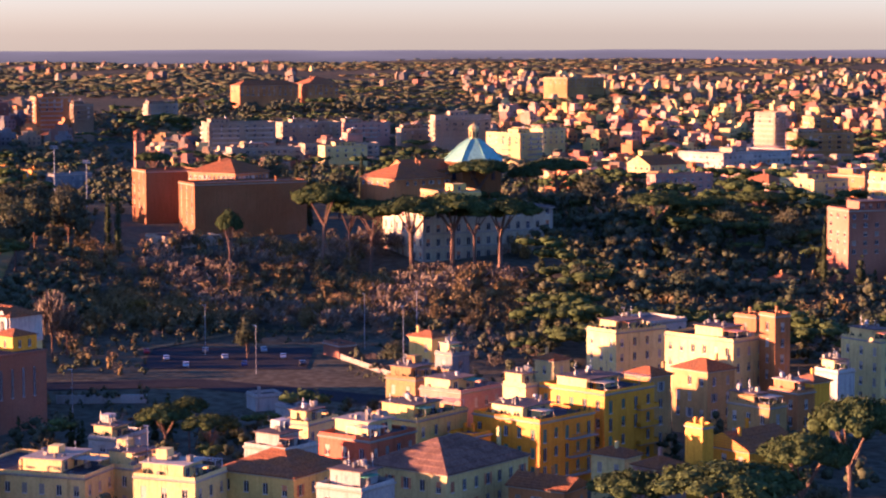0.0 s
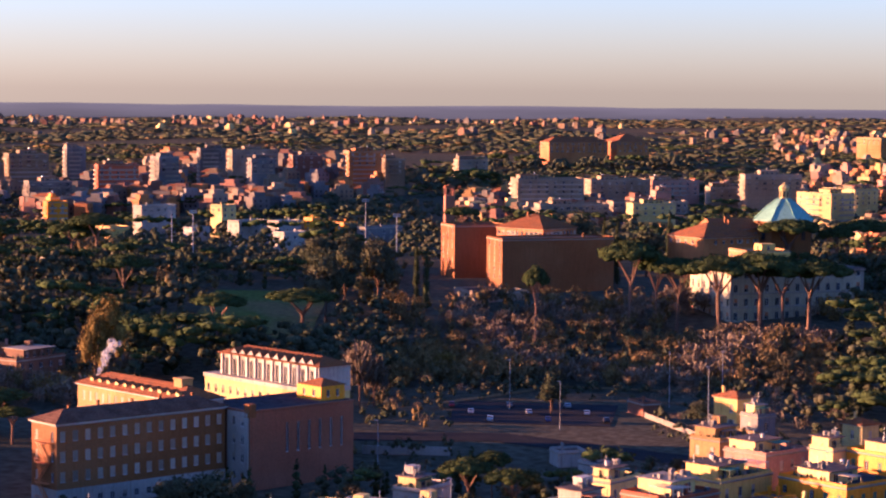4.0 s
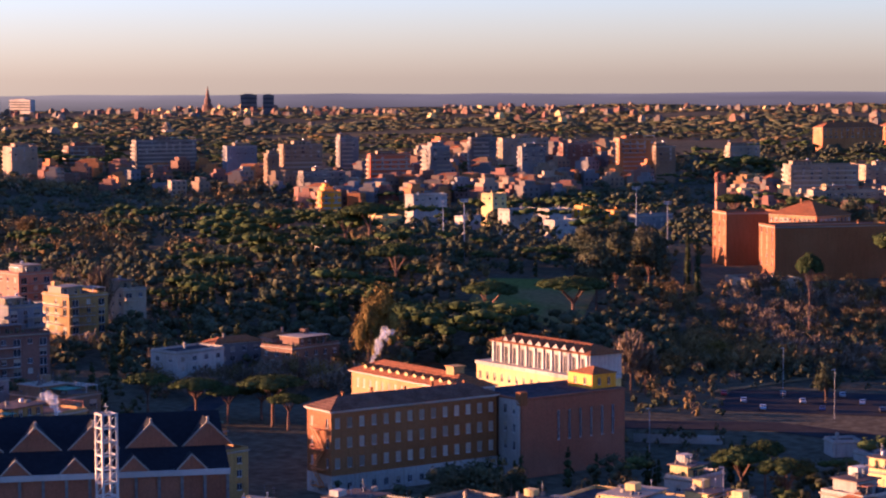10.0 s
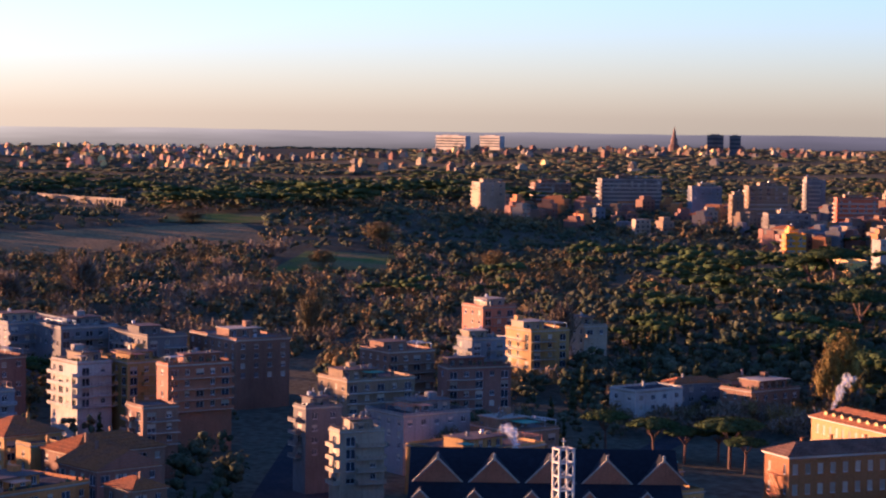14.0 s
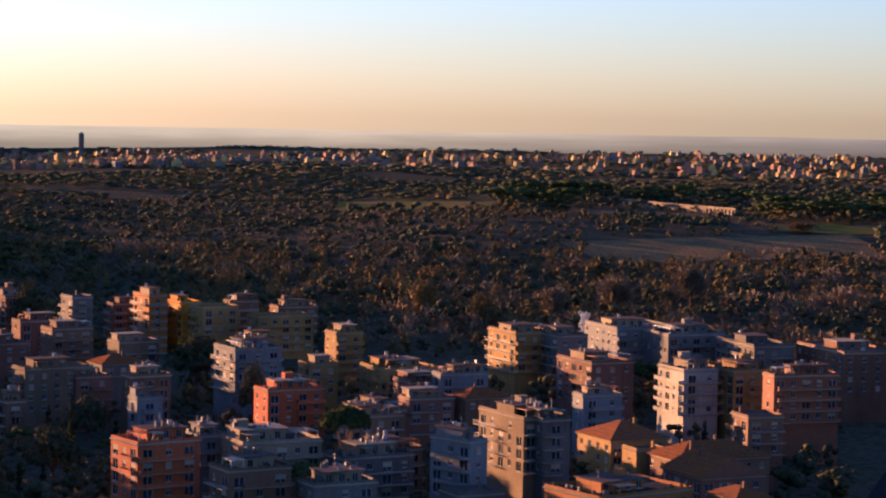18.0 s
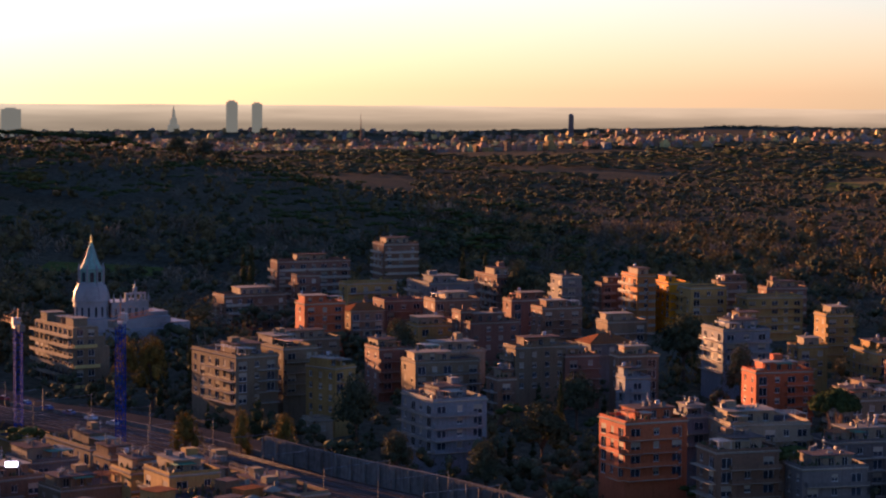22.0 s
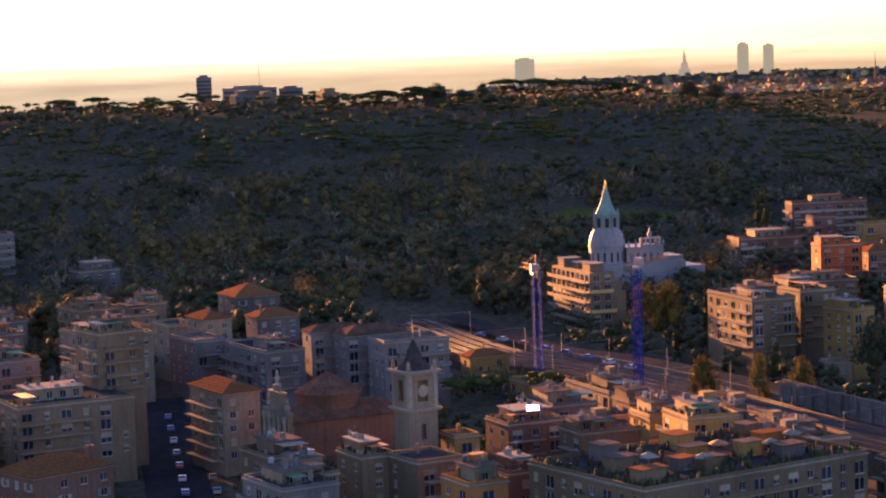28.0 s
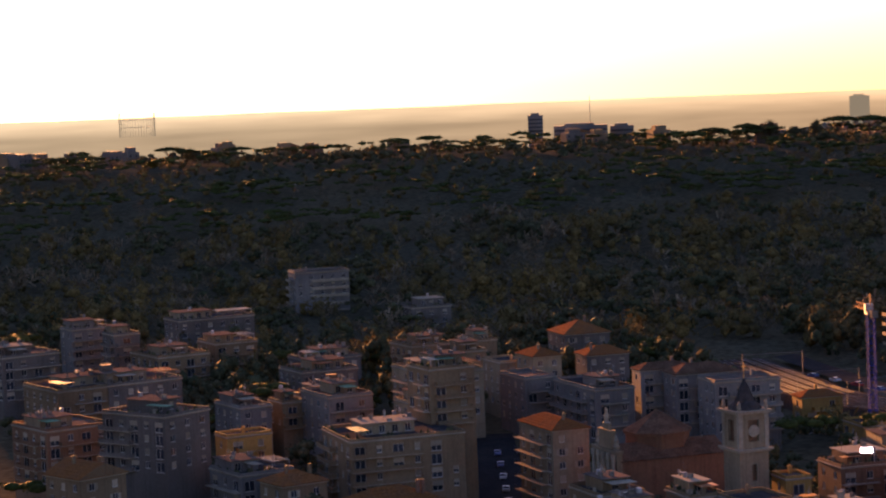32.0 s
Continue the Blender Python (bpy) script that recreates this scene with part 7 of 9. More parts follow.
def flakes_mesh(name, piece, mat):
    v, tri = piece
    n = len(tri)
    me = bpy.data.meshes.new(name)
    me.vertices.add(len(v))
    me.vertices.foreach_set("co", v.astype(np.float32).ravel())
    me.loops.add(3 * n)
    me.loops.foreach_set("vertex_index", tri.astype(np.int32).ravel())
    me.polygons.add(n)
    me.polygons.foreach_set("loop_start", np.arange(0, 3 * n, 3, dtype=np.int32))
    me.materials.append(mat)
    me.update(calc_edges=True)
    me.polygons.foreach_set("use_smooth", [True] * n)
    return me


TREES = {}
TREE_WORDS = {
    "pine": ("umbrella_pine", "tall umbrella pine with a flat dark green crown"), "oak": ("evergreen_oak", "dark evergreen tree with a dense rounded crown"),
    "dry": ("russet_tree", "winter tree holding russet brown leaves"), "twig": ("bare_tree", "bare grey-brown winter tree with fine twigs"),
    "gold": ("golden_tree", "tall tree with golden winter leaves"), "cypress": ("cypress", "slim dark green cypress"),
}


def tree(kind, az, r, high, broad=1.0, foot=None, which=0):
    """A single tree of its own, high metres high, broad times as wide as usual."""
    key = (kind, which % 3)
    if key not in TREES:
        rng = random.Random(hash_of(kind) + which % 3)
        count = {"pine": 4200, "oak": 2200, "dry": 1300, "twig": 700, "gold": 1500, "cypress": 500}[kind]
        TREES[key] = (trunk_of(kind, rng).mesh("trunk", PINE_BARK if kind == "pine" else BARK), flakes_mesh("crown", crown_of(kind, rng, count, True), LEAVES[kind]))
    name, words = TREE_WORDS[kind]
    x, y = polar(az, r)
    z = ground(x, y) if foot is None else foot
    one = thing(name, x, y, z, az * 3.3 + which, words, "tree", name.replace("_", " ") + " trees")
    one.scale = (high / 10 * broad, high / 10 * broad, high / 10)
    part("trunk", TREES[key][0], None, one)
    part("crown", TREES[key][1], None, one)
    return one


def hash_of(text):
    return sum(ord(c) * (i + 3) for i, c in enumerate(text))


FOOTPRINTS = [(-734.2, -35.3, radians(116), -4, 15, -3, 34), (-388.2, 370.7, radians(78.8), -3, 100, -11, 58), (-416.0, 748.0, radians(VILLA_TURN), -2, 60, -2, 36)]
for ob in list(scene.collection.objects):
    if ob.type == "EMPTY" and ob.parent is None and ob.location.length > 10:
        kids = [c for c in ob.children if c.type == "MESH"]
        if kids:
            xs = [v[0] for c in kids for v in (c.bound_box[0], c.bound_box[6])]
            ys = [v[1] for c in kids for v in (c.bound_box[0], c.bound_box[6])]
            FOOTPRINTS.append((ob.location.x, ob.location.y, ob.rotation_euler.z, min(xs) - 1.5, max(xs) + 1.5, min(ys) - 1.5, max(ys) + 1.5))
CELLS = {}
for fp in FOOTPRINTS:
    for gx in range(-3, 4):
        for gy in range(-3, 4):
            CELLS.setdefault((int(fp[0] // 40) + gx, int(fp[1] // 40) + gy), []).append(fp)


def built_on(x, y, pad=0.0):
    for fx, fy, g, x0, x1, y0, y1 in CELLS.get((int(x // 40), int(y // 40)), ()):
        dx, dy = x - fx, y - fy
        u, v = dx * math.cos(g) + dy * math.sin(g), -dx * math.sin(g) + dy * math.cos(g)
        if x0 - pad < u < x1 + pad and y0 - pad < v < y1 + pad:
            return True
    return False


WOOD_WORDS = {"pine": "umbrella pines", "oak": "dark evergreens", "dry": "russet winter leaves", "twig": "bare grey-brown twigs", "gold": "golden leaves", "cypress": "slim cypresses"}
OPEN_LAND = []


def clearing(a0, a1, r0, r1):
    OPEN_LAND.append((a0, a1, r0, r1))


clearing(39.4, 42.9, 815, 916)
clearing(56.6, 59.4, 1190, 1330)
clearing(63.5, 67.2, 1296, 1422)
clearing(59.9, 63.5, 1330, 1450)
clearing(59.4, 62.4, 1448, 1508)
clearing(63.1, 67.6, 1560, 1760)
clearing(69.4, 73.6, 1640, 1860)
clearing(90.4, 93.6, 1004, 1040)
clearing(32.0, 35.6, 662, 702)
clearing(25.4, 30.8, 824, 862)
clearing(33.4, 37.0, 852, 872)


def wood(label, zones, mix, spacing, high, count, seed, size=1.0, gaps=-2.0):
    """A wood of many trees grown together: zones of (azimuth from, to, distance from, to)."""
    rng = random.Random(seed)
    kinds = [k for k, w in mix for _ in range(w)]
    stock = {k: [crown_of(k, random.Random(seed * 7 + i), count) for i in range(5)] for k in dict(mix)}
    heap = {k: [] for k in dict(mix)}
    for a0, a1, r0, r1 in zones:
        r = r0
        while r < r1:
            a = a0
            step = math.degrees(spacing / r)
            while a < a1:
                aa, rr = a + rng.uniform(-0.5, 0.5) * step, r + rng.uniform(-0.5, 0.5) * spacing
                a += step
                if any(o[0] < aa < o[1] and o[2] < rr < o[3] for o in OPEN_LAND):
                    continue
                x, y = polar(aa, rr)
                if built_on(x, y, 1.0) or (rr < 820 and (near_line(x, y, RAIL_LINE, 27) or any(near_line(x, y, q, 13) for q in STREETS))):
                    continue
                if noise.noise((x / 240, y / 240, 8.8)) < gaps:
                    continue
                patchy = noise.noise((x / 95, y / 95, seed * 1.7))
                k = kinds[int((patchy * 1.1 + 0.5 + rng.uniform(-0.14, 0.14)) * len(kinds)) % len(kinds)]
                h = rng.uniform(*high) * (1.25 if k == "pine" else 1.0) * (1 + 0.45 * noise.noise((x / 38, y / 38, 5.5))) * rng.choice((0.85, 1, 1, 1.1)) / 10
                g = rng.uniform(0, 6.28)
                w = h * (rng.uniform(0.85, 1.25) if count > 4 else rng.uniform(0.45, 1.5)) * size
                c, s = math.cos(g) * w, math.sin(g) * w
                q, tris = stock[k][rng.randrange(5)]
                m = np.empty_like(q)
                m[:, 0] = q[:, 0] * c - q[:, 1] * s + x
                m[:, 1] = q[:, 0] * s + q[:, 1] * c + y
                m[:, 2] = q[:, 2] * h + ground(x, y) - 0.5
                heap[k].append((m, tris))
            r += spacing * 0.9
    for k, ms in heap.items():
        if ms:
            tagged(new("woodland", flakes_mesh("woodland", joined(*ms), LEAVES[k])), f"{label}, {WOOD_WORDS[k]}", "woods", kind="stuff")


RAIL_LINE = ((98, 790), (95.2, 672), (93.0, 640), (90.0, 590), (87.0, 540), (84.0, 505), (81.5, 474), (78.5, 446), (75.0, 425))
STREETS = (((103.0, 380), (103.4, 480), (104.0, 640)), ((58.6, 420), (59.3, 560), (57.8, 740)), ((51.0, 440), (49.5, 520), (50.5, 640)), ((39.5, 640), (35, 640), (30.5, 610), (26, 600)))


def near_line(x, y, line, far):
    p = Vector((x, y))
    for q, r in zip(line, line[1:]):
        a, b = Vector(polar(*q)), Vector(polar(*r))
        t = min(1, max(0, (p - a).dot(b - a) / (b - a).length_squared))
        if (p - a.lerp(b, t)).length < far:
            return True
    return False


wood("wooded slope below the colleges", [(26.5, 38, 732, 880), (44.5, 51, 690, 760)], (("dry", 3), ("twig", 2), ("dry", 2), ("oak", 1), ("dry", 1)), 6.2, (6, 10), 110, 3, 1.1)
wood("dark wood on the college hill", [(12, 26.5, 650, 1000), (26, 30, 880, 990), (38, 52, 740, 1010)], (("oak", 4), ("pine", 1), ("cypress", 1), ("oak", 2), ("dry", 1)), 8.8, (8, 14), 64, 4, 1.2)
wood("trees behind the colleges", [(12, 58, 1010, 1330)], (("oak", 4), ("dry", 1), ("pine", 2)), 13, (7, 12), 24, 5, 1.3)
wood("trees round the apartment quarter", [(12, 48, 1330, 1900)], (("oak", 4), ("dry", 1), ("pine", 1)), 15, (5, 8.5), 16, 15, 2.0)
wood("russet valley wood", [(51.5, 84, 880, 1330), (50, 58.5, 780, 880)], (("dry", 3), ("oak", 2), ("dry", 2), ("twig", 2), ("oak", 2)), 10.2, (7, 13), 44, 6, 1.2)
wood("wooded valley side", [(48, 84, 1330, 1850)], (("oak", 3), ("dry", 2), ("twig", 1), ("oak", 3)), 12, (5, 9), 18, 7, 1.8)
wood("dark pine groves", [(57.5, 62.8, 1520, 1760), (62.8, 69, 1860, 1960), (52, 60, 1800, 1950), (67.8, 69.6, 1600, 1760)], (("pine", 3), ("oak", 1), ("pine", 2)), 15, (9, 13), 14, 17, 1.7)
wood("dark trees before the long institute", [(30.2, 35.6, 1955, 2030), (28, 37, 1640, 1700)], (("oak", 3), ("pine", 1), ("oak", 2)), 11, (9, 13), 18, 18, 1.4)
wood("belt of trees below the apartment blocks", [(37.2, 42.5, 1400, 1470), (47, 55, 1540, 1620), (37.5, 48, 1800, 1880)], (("dry", 2), ("oak", 3), ("twig", 1)), 10, (7, 10.5), 20, 19, 1.4)
# paler dry and bare kinds prevail here, partly standing in for haze
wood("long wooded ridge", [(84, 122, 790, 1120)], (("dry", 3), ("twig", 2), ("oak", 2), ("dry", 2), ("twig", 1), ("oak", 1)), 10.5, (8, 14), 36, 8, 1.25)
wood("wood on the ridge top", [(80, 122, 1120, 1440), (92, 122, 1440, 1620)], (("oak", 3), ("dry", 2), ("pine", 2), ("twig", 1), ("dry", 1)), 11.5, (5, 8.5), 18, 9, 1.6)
wood("far belts of trees", [(10, 56, 1900, 2500), (48, 97, 1850, 2350)], (("oak", 5), ("pine", 2), ("dry", 2)), 15, (3, 5.5), 2, 10, 4.4, -0.28)
wood("distant woods", [(8, 60, 2500, 3300), (60, 99, 2350, 3300)], (("oak", 4), ("dry", 1), ("oak", 2)), 18, (2.5, 4.5), 1, 11, 6.0, -0.22)
wood("distant woods near the skyline", [(5, 99, 3300, 4900)], (("oak", 3), ("dry", 1)), 28, (2, 4), 1, 12, 9.5, -0.15)
wood("bushes round the car park", [(26, 31, 600, 735), (31, 40, 704, 735), (36.5, 41, 600, 712)], (("oak", 3), ("dry", 1), ("oak", 2), ("twig", 1)), 7, (3, 7), 44, 14)
wood("dark garden trees between houses", [(61, 116, 440, 800), (13, 46, 400, 560), (51, 58, 640, 800)], (("oak", 5), ("cypress", 1), ("oak", 3), ("dry", 1), ("pine", 1)), 11, (6, 12), 50, 13, 1.1)
wood("tall trees behind the railway", [(95.5, 113, 655, 800)], (("oak", 4), ("dry", 1), ("oak", 2)), 9, (13, 18), 44, 16, 0.85)
tree("pine", 23.65, 420, 19.4, 1.08, which=0)
tree("pine", 21.18, 410, 23.2, 1.51, which=1)
tree("pine", 19.25, 425, 26.7, 0.84, which=2)
tree("pine", 18.05, 440, 31.9, 0.69, which=0)
tree("pine", 16.78, 450, 30.6, 0.65, which=1)
tree("pine", 35.78, 520, 15.7, 1.07, which=2)
tree("pine", 34.62, 505, 15.9, 1.05, which=0)
tree("pine", 35.12, 530, 15.9, 0.74, which=1)
tree("pine", 31.67, 842, 34.8, 0.87, which=2)
tree("pine", 30.44, 838, 29.5, 0.99, which=0)
tree("pine", 29.35, 835, 30.9, 1.26, which=1)
tree("pine", 28.34, 838, 31.6, 1.36, which=2)
tree("pine", 27.10, 836, 30.1, 1.30, which=0)
tree("pine", 27.76, 842, 27.4, 1.04, which=1)
tree("pine", 23.05, 880, 24.2, 1.28, which=2)
tree("pine", 21.76, 900, 19.8, 1.47, which=0)
tree("pine", 20.47, 930, 18.1, 1.67, which=1)
tree("pine", 25.66, 1015, 26.4, 1.47, which=2)
tree("pine", 27.61, 985, 27.9, 1.25, which=0)
tree("pine", 26.45, 1000, 23.6, 0.87, which=1)
tree("pine", 34.06, 800, 32.4, 0.38, which=2)
tree("pine", 35.98, 1215, 21.6, 1.16, which=0)
tree("pine", 19.43, 1330, 24.0, 0.98, which=1)
tree("pine", 30.95, 845, 28.5, 0.75, which=2)
tree("cypress", 37.13, 880, 26.0, 0.50, which=0)
tree("cypress", 36.88, 870, 24.4, 0.53, which=1)
tree("cypress", 32.32, 930, 30.6, 0.45, which=2)
tree("cypress", 31.99, 935, 29.5, 0.47, which=0)
tree("cypress", 30.66, 1040, 26.8, 0.57, which=1)
tree("cypress", 29.28, 1050, 28.5, 0.54, which=2)
tree("cypress", 29.57, 1050, 26.3, 0.59, which=0)
tree("cypress", 28.92, 1045, 27.1, 0.57, which=1)
tree("cypress", 24.13, 900, 15.5, 0.86, which=2)
tree("cypress", 18.83, 790, 31.8, 0.37, which=0)
tree("cypress", 23.84, 960, 12.8, 1.11, which=1)
tree("oak", 32.97, 960, 32.9, 0.69, which=2)
tree("oak", 38.97, 860, 29.9, 0.82, which=0)
tree("oak", 38.12, 870, 30.6, 0.72, which=1)
tree("oak", 39.46, 850, 29.7, 0.82, which=2)
tree("oak", 31.24, 985, 23.2, 1.07, which=0)
tree("oak", 24.71, 960, 23.6, 1.03, which=1)
tree("oak", 30.39, 560, 10.2, 0.87, which=2)
tree("oak", 33.59, 690, 8.4, 1.16, which=0)
tree("oak", 21.11, 880, 21.3, 1.18, which=1)
tree("oak", 19.69, 860, 23.0, 1.06, which=2)
tree("oak", 24.99, 780, 16.7, 1.04, which=0)
tree("oak", 38.45, 720, 18.5, 0.86, which=1)
tree("oak", 22.38, 770, 16.6, 1.32, which=2)
tree("oak", 17.67, 640, 24.3, 0.58, which=0)
tree("oak", 29.80, 660, 9.3, 1.35, which=1)
tree("pine", 42.21, 800, 21.6, 1.20, which=2)
tree("pine", 40.10, 815, 20.5, 1.64, which=0)
tree("pine", 45.32, 1035, 24.7, 1.36, which=1)
tree("pine", 45.90, 1040, 20.4, 1.35, which=2)
tree("pine", 47.72, 1080, 17.3, 1.38, which=0)
tree("pine", 47.83, 640, 15.5, 1.58, which=1)
tree("pine", 47.43, 632, 11.1, 1.43, which=2)
tree("pine", 51.01, 660, 13.8, 1.27, which=0)
tree("pine", 49.79, 650, 13.3, 1.44, which=1)
tree("pine", 48.99, 645, 11.6, 1.31, which=2)
tree("pine", 48.12, 650, 10.8, 1.59, which=0)
tree("pine", 38.22, 1000, 4.0, 3.68, which=1)
tree("pine", 44.60, 860, 24.7, 1.13, which=2)
tree("pine", 46.49, 1000, 15.8, 1.49, which=0)
tree("oak", 39.60, 950, 20.9, 1.22, which=1)
tree("oak", 38.88, 955, 21.5, 1.19, which=2)
tree("oak", 38.09, 950, 20.0, 1.20, which=0)
tree("oak", 42.58, 505, 15.2, 1.52, which=1)
tree("oak", 33.63, 680, 12.7, 0.84, which=2)
tree("oak", 43.31, 500, 13.8, 1.03, which=0)
tree("oak", 41.55, 515, 11.2, 0.88, which=1)
tree("oak", 55.01, 620, 14.8, 1.06, which=2)
tree("oak", 44.32, 760, 16.5, 0.88, which=0)
tree("gold", 45.01, 720, 37.1, 0.52, which=1)
tree("gold", 45.34, 715, 32.2, 0.42, which=2)
tree("twig", 38.58, 690, 23.7, 0.62, which=0)
tree("twig", 38.21, 695, 18.6, 0.65, which=1)
tree("gold", 35.91, 760, 5.2, 2.30, which=2)
tree("gold", 36.34, 755, 8.9, 1.61, which=0)
tree("gold", 36.63, 750, 6.8, 1.57, which=1)
tree("pine", 73.22, 560, 29.3, 0.56, which=2)
tree("twig", 64.44, 1050, 29.1, 0.87, which=0)
tree("twig", 52.18, 820, 32.1, 0.45, which=1)
tree("twig", 66.32, 1040, 22.8, 1.24, which=2)
tree("twig", 67.91, 1000, 21.0, 0.83, which=0)
tree("dry", 69.77, 960, 20.7, 0.91, which=1)
tree("dry", 71.27, 1000, 22.2, 0.86, which=2)
tree("dry", 58.62, 900, 27.3, 0.52, which=0)
tree("dry", 58.35, 1250, 11.9, 1.99, which=1)
tree("dry", 53.91, 1200, 18.1, 1.26, which=2)
tree("dry", 56.92, 1350, 18.1, 1.42, which=0)
tree("dry", 61.69, 1450, 7.9, 3.49, which=1)
tree("gold", 90.76, 690, 26.5, 0.58, which=2)
tree("gold", 91.40, 700, 22.6, 0.59, which=0)
tree("gold", 89.90, 590, 17.9, 0.63, which=1)
tree("gold", 87.39, 575, 20.2, 0.45, which=2)
tree("gold", 88.47, 580, 19.4, 0.38, which=0)
tree("oak", 84.48, 565, 15.8, 0.74, which=1)
tree("oak", 85.52, 612, 23.8, 0.73, which=2)
tree("oak", 80.70, 592, 19.4, 1.06, which=0)
tree("oak", 77.10, 760, 25.0, 1.06, which=1)
tree("oak", 79.83, 650, 19.3, 0.96, which=2)
tree("oak", 82.14, 540, 17.4, 0.79, which=0)
tree("oak", 75.64, 690, 23.6, 0.55, which=1)
tree("oak", 81.34, 900, 29.2, 0.58, which=2)
tree("oak", 84.37, 720, 27.0, 0.68, which=0)
tree("cypress", 89.77, 700, 24.4, 0.48, which=1)
tree("cypress", 80.24, 600, 24.7, 0.41, which=2)
tree("cypress", 82.21, 950, 26.2, 0.61, which=0)
tree("cypress", 88.21, 900, 30.2, 0.50, which=1)
tree("cypress", 88.42, 905, 28.4, 0.54, which=2)
tree("cypress", 82.79, 930, 27.8, 0.56, which=0)
tree("pine", 94.75, 1400, 16.5, 1.74, which=1)
tree("pine", 94.00, 1400, 16.4, 1.89, which=2)
tree("pine", 93.20, 1400, 15.5, 2.00, which=0)
tree("pine", 92.41, 1400, 14.2, 2.17, which=1)
tree("pine", 91.69, 1400, 12.3, 2.01, which=2)
tree("pine", 97.73, 1400, 8.9, 2.78, which=0)
tree("pine", 96.87, 1400, 11.8, 1.74, which=1)
tree("oak", 96.50, 1390, 15.8, 1.00, which=2)
tree("oak", 95.34, 1390, 15.3, 0.86, which=0)
tree("oak", 90.10, 1390, 16.5, 1.20, which=1)
tree("oak", 89.44, 1390, 17.0, 1.17, which=2)
tree("oak", 95.87, 1390, 11.4, 1.55, which=0)
tree("oak", 88.94, 1390, 11.3, 1.55, which=1)
tree("pine", 110.09, 1380, 10.9, 2.24, which=2)
tree("oak", 111.17, 1380, 10.7, 1.63, which=0)
tree("pine", 108.66, 1380, 9.3, 2.62, which=1)
tree("pine", 106.06, 1380, 11.9, 2.05, which=2)
tree("pine", 105.19, 1380, 12.8, 1.59, which=0)
tree("pine", 111.80, 1380, 12.8, 1.90, which=1)
tree("pine", 114.49, 1380, 9.8, 2.48, which=2)
tree("pine", 97.96, 1380, 11.9, 2.05, which=0)
tree("pine", 97.10, 1380, 13.8, 1.47, which=1)
tree("gold", 93.79, 1230, 10.5, 2.58, which=2)


# ---------------------------------------------------------------- the brick college and the white villa
def mass(one, name, u0, u1, v0, v1, z0, z1, wall, front=(), side=(), label="", style="closed", leaf=None, lid=True):
    """A block of a larger building in its own axes, with openings (position, width, foot, height) in its front and its side."""
    s = Shape()
    wall_face(s, (u0, v0), (1, 0), (0, -1), u1 - u0, z0, z1, [(c - w / 2, c + w / 2, f, f + h) for c, w, f, h in front])
    wall_face(s, (u0, v0), (0, 1), (-1, 0), v1 - v0, z0, z1, [(c - w / 2, c + w / 2, f, f + h) for c, w, f, h in side])
    s.quad((u1, v0, z0), (u1, v1, z0), (u1, v1, z1), (u1, v0, z1))
    s.quad((u1, v1, z0), (u0, v1, z0), (u0, v1, z1), (u1, v1, z1))
    if lid:
        s.quad((u0, v0, z1), (u1, v0, z1), (u1, v1, z1), (u0, v1, z1))
    body = part(name, s, wall, one, label)
    for c, w, f, h in front:
        part("window", window_mesh(w, h, style[(int(c * 7 + f) * 5) % len(style)] if isinstance(style, tuple) else style, leaf or SHUTTER), None, body, at=(u0 + c - w / 2, v0, f))
    for c, w, f, h in side:
        part("window", window_mesh(w, h, style[(int(c * 3 + f) * 7) % len(style)] if isinstance(style, tuple) else style, leaf or SHUTTER), None, body, at=(u0, v0 + c + w / 2, f), turn=-math.pi / 2)
    return body


def cap(one, u0, u1, v0, v1, z, rise, mat, over=0.7, label=""):
    r = Shape()
    hip_roof(r, v1 - v0, u1 - u0, 0, rise, over=over)
    part("roof", r, (mat, mat), one, label, at=(u0, v0, z))


